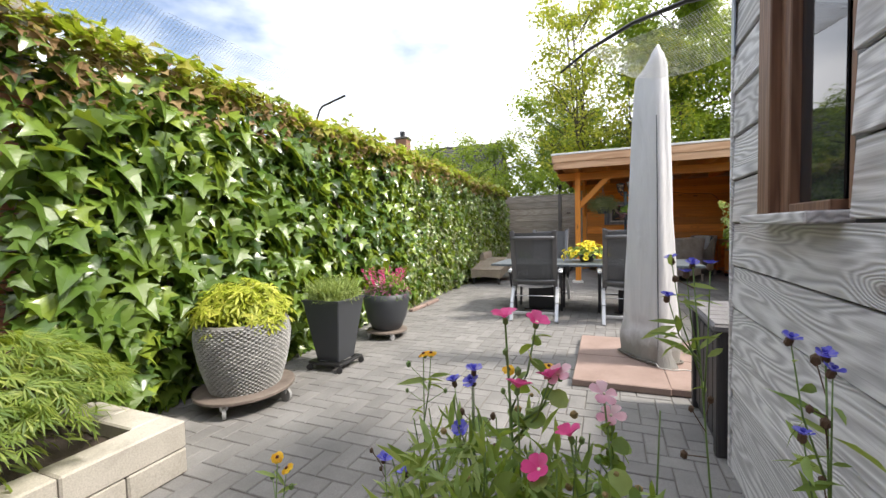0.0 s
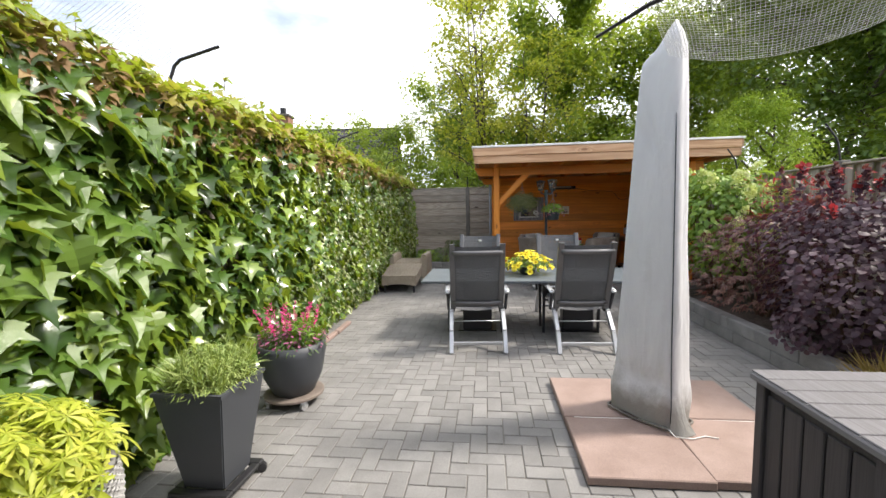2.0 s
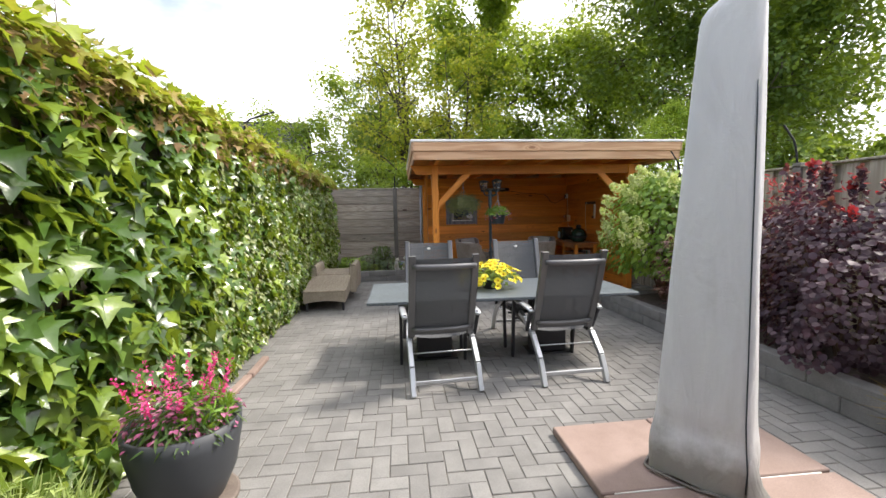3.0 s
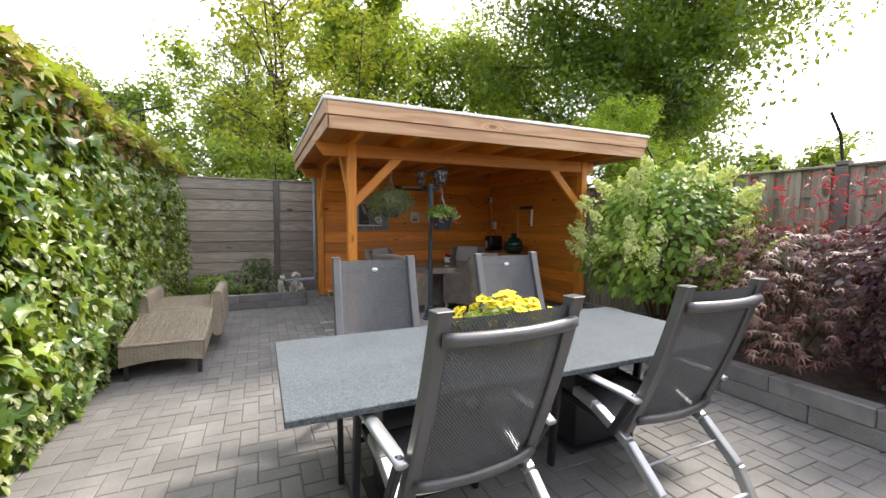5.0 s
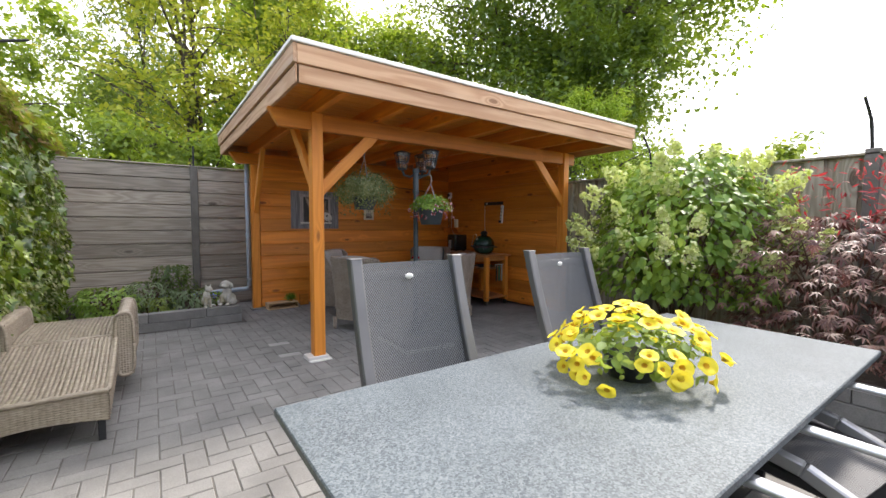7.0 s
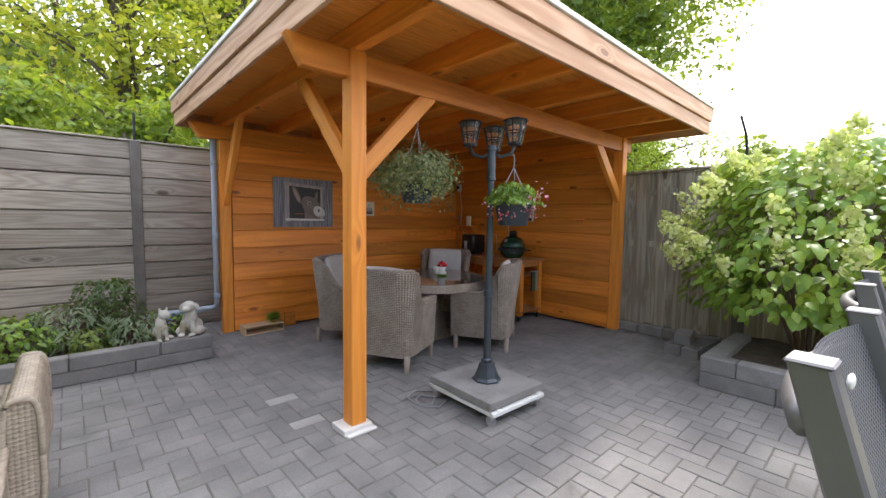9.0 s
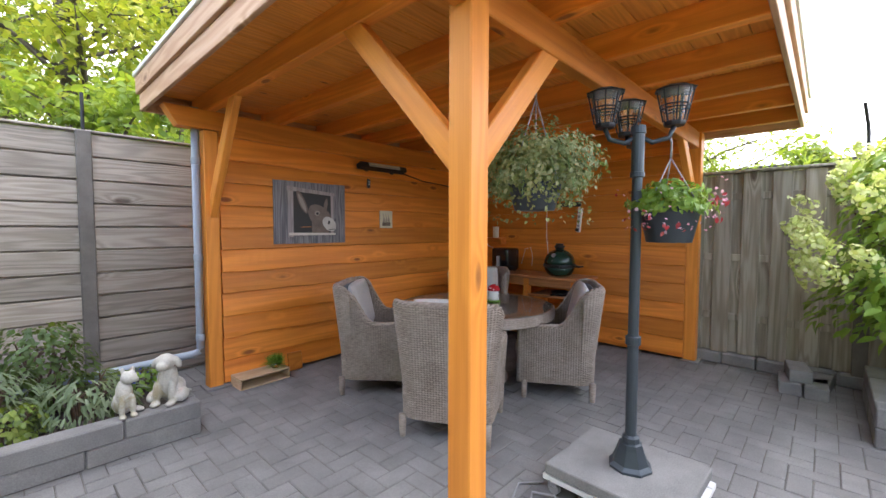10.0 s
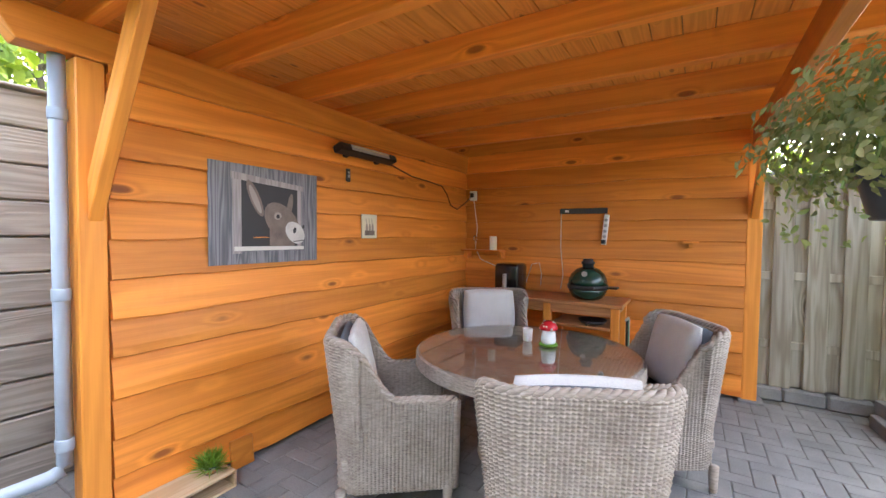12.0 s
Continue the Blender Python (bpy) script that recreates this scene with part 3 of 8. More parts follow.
# ---- back fence: rows of wood-grain concrete planks between posts ----
back_fence = thing("fence_back", "weathered grey-brown plank fence with concrete posts", "fence", kind="structure")
FB_Y = 13.36
plank_me = link_mesh("plank", boxes((-0.92, 0.92, -0.02, 0.02, 0.003, 0.185), bevel=0.007), M["fence_x"])
for bay, cx in enumerate((-2.75 + 0.92, -0.89 + 0.96, 2.04, 3.0)):
    for r in range(11):
        piece("plank", plank_me, back_fence, pose(cx, FB_Y + (0.0 if r % 2 else 0.004), 0.03 + r * 0.193, rz=0.1 * (r % 3 - 1)))
# added board behind the planks, keeps sky from showing through their gaps
part("backing", boxes((-2.75, 3.7, FB_Y + 0.026, FB_Y + 0.04, 0.0, 2.15)), M["fence_x"], back_fence)
for x in (-2.72, -0.87, 1.08):
    part("post", boxes((x - 0.05, x + 0.05, FB_Y - 0.06, FB_Y + 0.05, -0.05, 2.17), bevel=0.008), M["post_conc"], back_fence)
part("capping", boxes((-2.7, 3.7, FB_Y - 0.04, FB_Y + 0.04, 2.155, 2.175), bevel=0.006), M["fence_x"], back_fence)

# ---- side fence: staggered upright boards ----
side_fence = thing("fence_side", "weathered upright board fence greened with algae", "fence", kind="structure")
SF_X = 3.70
board_a = link_mesh("board", boxes((-0.011, 0.011, -0.072, 0.072, 0.0, 1.80), bevel=0.004), M["fence_z"])
n_boards = 84
for k in range(n_boards):
    y = 13.2 - k * 0.115
    x = SF_X - 0.055 if k % 2 else SF_X - 0.012
    piece("board", board_a, side_fence, pose(x, y, 0.12 + RNG.uniform(-0.006, 0.006), rz=RNG.uniform(-1, 1)))
for z in (0.45, 1.05, 1.66):
    part("rail", boxes((SF_X - 0.045, SF_X - 0.022, 3.5, 13.2, z, z + 0.07), bevel=0.004), M["fence_z"], side_fence)
part("gravel_board", boxes((SF_X + 0.012, SF_X + 0.05, 3.5, 13.2, -0.05, 0.24), bevel=0.006), M["post_conc"], side_fence, "mossy concrete gravel board")
part("capping", boxes((SF_X - 0.10, SF_X + 0.06, 3.5, 13.2, 1.925, 1.95), bevel=0.006), M["fence_z"], side_fence)
for y in (8.62, 6.72, 4.8):
    part("post", boxes((SF_X - 0.10, SF_X - 0.01, y - 0.05, y + 0.05, -0.02, 1.98), bevel=0.006), M["post_conc"], side_fence)
kerb_me = link_mesh("kerb_stone", boxes((-0.04, 0.05, -0.14, 0.14, 0, 0.12), bevel=0.015), M["block"])
for k in range(26):
    piece("kerb_stone", kerb_me, side_fence, pose(SF_X - 0.06 + RNG.uniform(-0.01, 0.01), 9.75 - k * 0.285, -0.005, rz=RNG.uniform(-3, 3)))

# ---- shed ----
shed = thing("shed", "silver-grey larch clad garden shed with a brown-framed window", "shed", kind="structure")
SX, SY = 1.03, 2.96
WIN_Y0, WIN_Y1, WIN_Z0 = 1.97, 2.44, 1.23
core = boxes((SX + 0.03, 3.7, -1.5, WIN_Y0, -0.02, 2.62), (SX + 0.03, 3.7, WIN_Y1, SY - 0.03, -0.02, 2.62), (SX + 0.03, 3.7, WIN_Y0, WIN_Y1, -0.02, WIN_Z0), (SX + 0.03, 3.7, WIN_Y0, WIN_Y1, 2.40, 2.62), (SX + 0.5, 3.7, WIN_Y0, WIN_Y1, WIN_Z0, 2.40))
part("wall_core", core, M["black"], shed)
PITCH = 0.2025
for r in range(14):
    z0 = -0.02 + r * PITCH
    spans = [(-1.5, SY)] if not (WIN_Z0 - 0.06 < z0 < 2.36) else [(-1.5, WIN_Y0 - 0.05), (WIN_Y1 + 0.05, SY)]
    for y0, y1 in spans:
        bm = bmesh.new()
        vs = box(bm, SX, SX + 0.028, y0, y1, z0 + 0.010, z0 + PITCH, 0.003)
        for v in vs:
            if v.co.z > z0 + PITCH * 0.5 and v.co.x < SX + 0.02:
                v.co.x += 0.010
        part("board", bm, M["shed"], shed)
for r in range(14):
    z0 = -0.02 + r * PITCH
    part("board", boxes((SX + 0.03, 3.7, SY - 0.03, SY - 0.004, z0 + 0.010, z0 + PITCH), bevel=0.003), M["shed"], shed)
part("corner_post", boxes((SX - 0.004, SX + 0.05, SY - 0.006, SY + 0.024, -0.02, 2.62), bevel=0.004), M["shed"], shed)
part("corner_bracket", boxes((SX - 0.008, SX - 0.002, SY - 0.045, SY - 0.005, 1.98, 2.3)), M["zinc"], shed, "blue-grey metal bracket at the shed's corner")
part("roof", boxes((SX - 0.15, 3.9, -1.6, SY + 0.15, 2.62, 2.74), bevel=0.01), M["bitumen"], shed)
win = thing("window_1", "brown wooden shed window with a weathered sill", "window", kind="structure")
part("window_frame", boxes((SX - 0.03, SX + 0.06, WIN_Y1 - 0.07, WIN_Y1 + 0.05, WIN_Z0, 2.45), (SX + 0.031, SX + 0.06, WIN_Y0 - 0.05, WIN_Y0 + 0.03, WIN_Z0, 2.45), (SX - 0.028, SX + 0.06, WIN_Y0, WIN_Y1, 2.38, 2.45), bevel=0.004), M["shed_frame"], win)
part("inner_frame", boxes((SX + 0.0, SX + 0.05, WIN_Y1 - 0.15, WIN_Y1 - 0.07, WIN_Z0, 2.38), (SX + 0.0, SX + 0.05, WIN_Y0 + 0.05, WIN_Y1 - 0.15, WIN_Z0, WIN_Z0 + 0.03), bevel=0.004), M["shed_frame"], win)
part("window_sill", boxes((SX - 0.075, SX + 0.05, WIN_Y0 - 0.01, WIN_Y1 + 0.09, WIN_Z0 - 0.035, WIN_Z0), bevel=0.005), M["shed"], win, "grey weathered wooden sill")
part("pane", boxes((SX + 0.03, SX + 0.036, WIN_Y0 + 0.05, WIN_Y1 - 0.15, WIN_Z0 + 0.03, 2.38)), M["glass"], win)

# ---- pavilion ----
pav = thing("pavilion", "open timber garden pavilion with a flat roof", "pavilion", kind="structure")
PX0, PX1, PY0, PY1 = -0.13, 3.50, 9.86, 12.68      # post centres
BEAM0, BEAM1, CEIL = 2.18, 2.34, 2.49
RX0, RX1, RY0, RY1 = -0.53, 3.90, 9.03, 13.06      # roof edge
HW = 0.055
for x, y in ((PX0, PY0), (PX1, PY0), (PX0 - 0.01, PY1)):
    z0 = 0.035 if y == PY0 and x == PX0 else 0.0
    part("post", boxes((x - HW, x + HW, y - HW, y + HW, z0, BEAM1 if y == PY0 else BEAM0), bevel=0.006), M["pav_z"], pav)
part("post_foot", boxes((PX0 - 0.11, PX0 + 0.10, PY0 - 0.11, PY0 + 0.10, -0.005, 0.012), (PX0 - 0.12, PX0 + 0.08, PY0 - 0.08, PY0 + 0.08, 0.0, 0.04), bevel=0.004), M["white_trim"], pav, "galvanised metal post foot")
for x, y in ((PX1, PY0), (PX0, PY1)):
    part("post_foot", boxes((x - 0.10, x + 0.10, y - 0.10, y + 0.08, -0.005, 0.02), bevel=0.004), M["block"], pav, "grey concrete foot block")


def beam(p0, p1, z0, z1, w, mat, chamfer0=False, name="beam"):
    """A level beam whose free end is cut aslant."""
    bm = bmesh.new()
    (xa, ya), (xb, yb) = p0, p1
    if abs(xb - xa) > abs(yb - ya):
        vs = box(bm, xa, xb, ya - w / 2, ya + w / 2, z0, z1, 0.005)
        if chamfer0:
            for v in vs:
                if v.co.x < xa + 0.02 and v.co.z < (z0 + z1) / 2:
                    v.co.x += 0.09
    else:
        vs = box(bm, xa - w / 2, xa + w / 2, ya, yb, z0, z1, 0.005)
        if chamfer0:
            for v in vs:
                if v.co.y < ya + 0.02 and v.co.z < (z0 + z1) / 2:
                    v.co.y += 0.09
    return part(name, bm, mat, pav)


beam((-0.56, PY0), (3.70, PY0), BEAM0, BEAM1, 0.07, M["pav_x"], True)
beam((-0.47, PY1), (3.55, PY1), BEAM0 + 0.005, BEAM1, 0.12, M["pav_x"], True)
for i in range(7):
    x = PX0 + i * (PX1 - PX0) / 6
    beam((x, RY0 + 0.05), (x, RY1 - 0.05), BEAM1, CEIL, 0.07, M["pav_y"], name="rafter")


def brace(p, q, w=0.056, h=0.11, up=(0, 0, 1), axis="Z"):
    bm = bmesh.new()
    d = (Vector(q) - Vector(p))
    n = d.normalized()
    u = (Vector(up) - n * n.dot(Vector(up))).normalized()
    s = u.cross(n)
    bar(bm, (0, 0, 0), (0, 0, d.length), w, h, 0.005, (0, 1, 0))
    u_h, d_h = math.hypot(u.x, u.y), math.hypot(n.x, n.y)
    for v in bm.verts:            # plumb cut at the post, level cut under the beam
        v.co.z += v.co.y * u_h / d_h if v.co.z < d.length / 2 else -v.co.y * u.z / n.z
    m = Matrix((s, u, n)).transposed().to_4x4()
    part("brace", bm, M["pav_z"], pav, m=Matrix.Translation(Vector(p)) @ m)


brace((PX0 + 0.05, PY0, 1.645), (PX0 + 0.60, PY0, 2.215))
brace((PX0, PY0 + 0.05, 1.645), (PX0, PY0 + 0.72, 2.345))
brace((PX1 - 0.05, PY0, 1.645), (PX1 - 0.60, PY0, 2.215))
brace((PX0, PY1 - 0.05, 1.55), (PX0, PY1 - 0.58, 2.36))

# wall boards: tapered and waney, the thick lower edge overlapping the board below
def waney_board(length, along, seed):
    bm = bmesh.new()
    h, n = 0.198, 48
    prev = None
    for i in range(n + 1):
        u = length * i / n
        w = 0.016 * noise.noise((u * 1.7, seed * 9.1, 0)) + 0.007 * noise.noise((u * 5.5, seed * 4.3, 2))
        d = 0.040 + 0.009 * noise.noise((u * 1.9, seed * 6.7, 5))
        ring = [(0.0, w), (-d + 0.006, w), (-d, w + 0.006), (-d + 0.004, w + 0.05), (-0.010, h), (0.0, h)]
        row = [bm.verts.new((u, t, z) if along == "X" else (t, u, z)) for t, z in ring]
        if prev:
            for k in range(6):
                bm.faces.new((prev[k], prev[(k + 1) % 6], row[(k + 1) % 6], row[k]))
        else:
            bm.faces.new(row[::-1])
        prev = row
    bm.faces.new(prev)
    bmesh.ops.recalc_face_normals(bm, faces=bm.faces)
    return bm


BW_Y, SW_X = PY1 - 0.02, PX1 - 0.03
back_boards = [link_mesh("wall_board", waney_board(PX1 - PX0 - HW - 0.02, "X", k), M["pav_x"]) for k in range(12)]
side_boards = [link_mesh("wall_board", waney_board(PY1 - PY0 - HW - 0.02, "Y", 20 + k), M["pav_y"]) for k in range(12)]
part("back_panel", boxes((PX0 + HW, PX1, BW_Y + 0.004, BW_Y + 0.05, 0.02, BEAM0)), M["pav_x"], pav)
part("side_panel", boxes((SW_X + 0.004, SW_X + 0.05, PY0 + HW, PY1, 0.02, CEIL - 0.01)), M["pav_y"], pav)
for r in range(12):
    z = 0.03 + r * 0.192
    if z < BEAM0 - 0.03:
        piece("wall_board", back_boards[r], pav, pose(PX0 + HW, BW_Y, z))
    piece("wall_board", side_boards[r], pav, pose(SW_X, PY0 + HW, z))

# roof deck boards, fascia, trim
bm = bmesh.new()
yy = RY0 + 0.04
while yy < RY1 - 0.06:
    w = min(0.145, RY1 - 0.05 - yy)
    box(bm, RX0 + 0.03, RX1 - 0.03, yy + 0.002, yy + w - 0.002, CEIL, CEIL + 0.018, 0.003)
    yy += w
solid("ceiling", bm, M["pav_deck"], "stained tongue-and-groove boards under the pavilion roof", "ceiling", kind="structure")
part("roofing", boxes((RX0 + 0.03, RX1 - 0.03, RY0 + 0.03, RY1 - 0.03, CEIL + 0.022, 2.62), bevel=0.01), M["bitumen"], pav)
for z0, z1, off, in ((2.335, 2.468, 0.022), (2.470, 2.607, 0.0)):
    part("fascia", boxes((RX0, RX1, RY0 + off, RY0 + 0.028 + off, z0, z1), bevel=0.004), M["fascia_x"], pav)
    part("fascia", boxes((RX0, RX1, RY1 - 0.028 - off, RY1 - off, z0, z1), bevel=0.004), M["fascia_x"], pav)
    part("fascia", boxes((RX0 - 0.03 + off, RX0 - 0.002 + off, RY0 + off, RY1 - off, z0, z1), bevel=0.004), M["fascia_y"], pav)
    part("fascia", boxes((RX1 + 0.002 - off, RX1 + 0.03 - off, RY0 + off, RY1 - off, z0, z1), bevel=0.004), M["fascia_y"], pav)
part("roof_trim", boxes((RX0 - 0.045, RX1 + 0.045, RY0 - 0.016, RY0 + 0.05, 2.609, 2.645), (RX0 - 0.045, RX1 + 0.045, RY1 - 0.05, RY1 + 0.016, 2.609, 2.645), (RX0 - 0.045, RX0 + 0.03, RY0 + 0.05, RY1 - 0.05, 2.609, 2.645), (RX1 - 0.03, RX1 + 0.045, RY0 + 0.05, RY1 - 0.05, 2.609, 2.645), bevel=0.005), M["white_trim"], pav, "white metal roof edging")

pipe = thing("drainpipe", "grey plastic drainpipe down the pavilion post", "drainpipe")
bm = bmesh.new()
tube(bm, [(PX0 - 0.105, PY1 + 0.02, 2.36), (PX0 - 0.105, PY1 + 0.02, 0.36), (PX0 - 0.12, PY1 + 0.02, 0.33), (PX0 - 0.16, PY1 + 0.02, 0.315), (PX0 - 1.3, PY1 + 0.05, 0.275)], 0.031, 14)
part("pipe", bm, M["zinc"], pipe, smooth=True)
for z in (0.42, 1.1, 1.9):
    bm = bmesh.new()
    lathe(bm, [(0.034, 0), (0.036, 0.004), (0.036, 0.05), (0.034, 0.055)], 14, pose(PX0 - 0.105, PY1 + 0.02, z))
    part("collar", bm, M["zinc"], pipe, smooth=True)

# ---- planters of stacked concrete blocks ----
def block_wall(th, rows, material):
    """Blocks from (x0, x1, y0, y1, z0, z1) runs, cut in lengths of about half a metre."""
    for x0, x1, y0, y1, z0, z1, first in rows:
        long_x = (x1 - x0) > (y1 - y0)
        a, b = (x0, x1) if long_x else (y0, y1)
        cuts, c = [a], a + first
        while c < b - 0.08:
            cuts.append(c)
            c += 0.60
        cuts.append(b)
        for u, w in zip(cuts, cuts[1:]):
            j = RNG.uniform(-0.003, 0.003)
            if long_x:
                bm = boxes((u + 0.002, w - 0.002, y0 + j, y1 + j, z0 + 0.001, z1 - 0.001), bevel=0.008)
            else:
                bm = boxes((x0 + j, x1 + j, u + 0.002, w - 0.002, z0 + 0.001, z1 - 0.001), bevel=0.008)
            part("block", bm, material, th)


pl_back = thing("back_planter", "low planter of stacked grey concrete blocks", "planter", kind="structure")
block_wall(pl_back, [(-2.45, -0.48, 11.87, 11.99, 0.0, 0.11, 0.78), (-2.45, -0.48, 11.87, 11.99, 0.11, 0.225, 0.36),
                     (-0.60, -0.48, 11.992, 12.85, 0.0, 0.11, 0.3), (-0.60, -0.48, 11.992, 12.85, 0.11, 0.225, 0.55)], M["block"])
bm = bmesh.new()
sheet(bm, [[(-2.55 + i * 0.0975, 11.98 + j * 0.133, 0.16 + 0.03 * noise.noise((i * 0.5, j * 0.5, 0))) for i in range(21)] for j in range(11)])
solid("soil_bed", bm, M["soil"], "dark soil bed in the block planter", "soil", kind="stuff", smooth=True)

pl_side = thing("side_planter", "low planter of stacked grey concrete blocks", "planter", kind="structure")
block_wall(pl_side, [(2.34, 2.48, 3.6, 8.60, 0.0, 0.13, 0.30), (2.34, 2.48, 3.6, 8.60, 0.13, 0.26, 0.55),
                     (2.482, 3.45, 8.46, 8.60, 0.0, 0.13, 0.4), (2.482, 3.45, 8.46, 8.60, 0.13, 0.26, 0.6)], M["block"])
bm = bmesh.new()
sheet(bm, [[(2.46 + i * 0.115, 3.6 + j * 0.163, 0.20 + 0.03 * noise.noise((i * 0.6, j * 0.6, 4))) for i in range(11)] for j in range(31)])
solid("soil_bed", bm, M["soil"], "dark soil bed along the side fence", "soil", kind="stuff", smooth=True)

pl_left = thing("front_planter", "low planter of concrete blocks, coloured pale as in sunlight, with a maple", "planter", kind="structure")
block_wall(pl_left, [(-1.68, -1.52, -1.3, 2.0, 0.0, 0.13, 0.62), (-1.68, -1.52, -1.3, 2.0, 0.13, 0.27, 0.38),
                     (-2.45, -1.682, 1.84, 2.0, 0.0, 0.13, 0.3), (-2.45, -1.682, 1.84, 2.0, 0.13, 0.27, 0.5)], M["block_sunlit"])
bm = bmesh.new()
sheet(bm, [[(-2.45 + i * 0.079, -1.3 + j * 0.158, 0.19 + 0.03 * noise.noise((i * 0.6, j * 0.6, 8))) for i in range(11)] for j in range(21)])
solid("soil_bed", bm, M["soil"], "dark soil bed in the front planter", "soil", kind="stuff", smooth=True)


# ---- woven rattan surfaces ----
def woven(bm, grid_fn, nu, nv, amp=0.004, sub_u=3, sub_v=3):
    """A rattan skin: nu stakes by nv strands over grid_fn(u, v), which gives a point and its normal."""
    rows = []
    U, V = nu * sub_u, nv * sub_v
    for j in range(V + 1):
        v = j / V
        strand = (j / sub_v) % 1.0
        row_i = min(int(j / sub_v), nv - 1)
        bulge = math.sin(math.pi * strand) ** 0.6 if 0 < j < V else 0.0
        row = []
        for i in range(U + 1):
            u = i / U
            over = math.cos(2 * math.pi * (i / sub_u)) * 0.75 + 0.25 * math.cos(math.pi * (i / sub_u) + math.pi * row_i)
            p, n = grid_fn(u, v)
            row.append(Vector(p) + Vector(n) * (amp * (bulge * (0.9 + 0.8 * over) - 0.5)))
        rows.append(row)
    return sheet(bm, rows)


def rounded_pad(bm, w, d, h, puff=0.02, m=None, n=10, seams=()):
    """A cushion: a soft box, domed on both faces, dented along seams across its width."""
    top, bot = [], []
    for j in range(n + 1):
        a, b = [], []
        for i in range(n + 1):
            u, v = i / n * 2 - 1, j / n * 2 - 1
            e = (1 - u ** 4) * (1 - v ** 4)
            dent = sum(0.012 * math.exp(-((u - s) / 0.07) ** 2) for s in seams)
            sh = 1 - 0.06 * (u * u * v * v)
            a.append(Vector((u * w / 2 * sh, v * d / 2 * sh, h * 0.5 * min(1, e * 2.2 + 0.25) + puff * e - dent)))
            b.append(Vector((u * w / 2 * sh, v * d / 2 * sh, -h * 0.5 * min(1, e * 2.2 + 0.25) - puff * 0.4 * e)))
        top.append(a)
        bot.append(b)
    if m is not None:
        top = [[m @ p for p in r] for r in top]
        bot = [[m @ p for p in r] for r in bot]
    t = sheet(bm, top)
    b = sheet(bm, [r[::-1] for r in bot])
    b = [r[::-1] for r in b]
    ring_t = t[0] + [r[-1] for r in t[1:]] + t[-1][-2::-1] + [r[0] for r in t[-2:0:-1]]
    ring_b = b[0] + [r[-1] for r in b[1:]] + b[-1][-2::-1] + [r[0] for r in b[-2:0:-1]]
    k = len(ring_t)
    for i in range(k):
        bm.faces.new((ring_t[i], ring_b[i], ring_b[(i + 1) % k], ring_t[(i + 1) % k]))


# ---- rattan armchairs round the pavilion table ----
CW, CD = 0.318, 0.30               # half width, half depth


def shell_plan(u):
    """The armchair's outline seen from above, from one front end round the back to the other; and the height there."""
    s = u * 2 - 1
    r = 0.13
    side = CD * 2 - r
    arc = r * math.pi / 2
    half = side + arc + (CW - r)
    d = abs(s) * half
    flip = -1 if s < 0 else 1
    if d < CW - r:
        x, y, nx, ny = d, -CD, 0.0, -1.0
    elif d < CW - r + arc:
        a = (d - (CW - r)) / r
        x, y, nx, ny = CW - r + r * math.sin(a), -CD + r - r * math.cos(a), math.sin(a), -math.cos(a)
    else:
        x, y, nx, ny = CW, -CD + r + (d - (CW - r + arc)), 1.0, 0.0
    t = max(0.0, min(1.0, (y + CD - 0.05) / 0.26))
    top = 0.888 - 0.30 * (t * t * (3 - 2 * t)) - 0.02 * max(0, (y - 0.15)) * 2
    return x * flip, y, nx * flip, ny, top


def shell_out(u, v, inset=0.0):
    x, y, nx, ny, top = shell_plan(u)
    z = 0.13 + (top - 0.13) * v
    lean = 0.10 * max(0.0, z - 0.35) * (1 if ny < -0.01 else 0.25)
    taper = -0.018 * (1 - v)
    return (x + nx * (lean + taper - inset), y + ny * (lean + taper - inset), z), (nx, ny, 0.0)


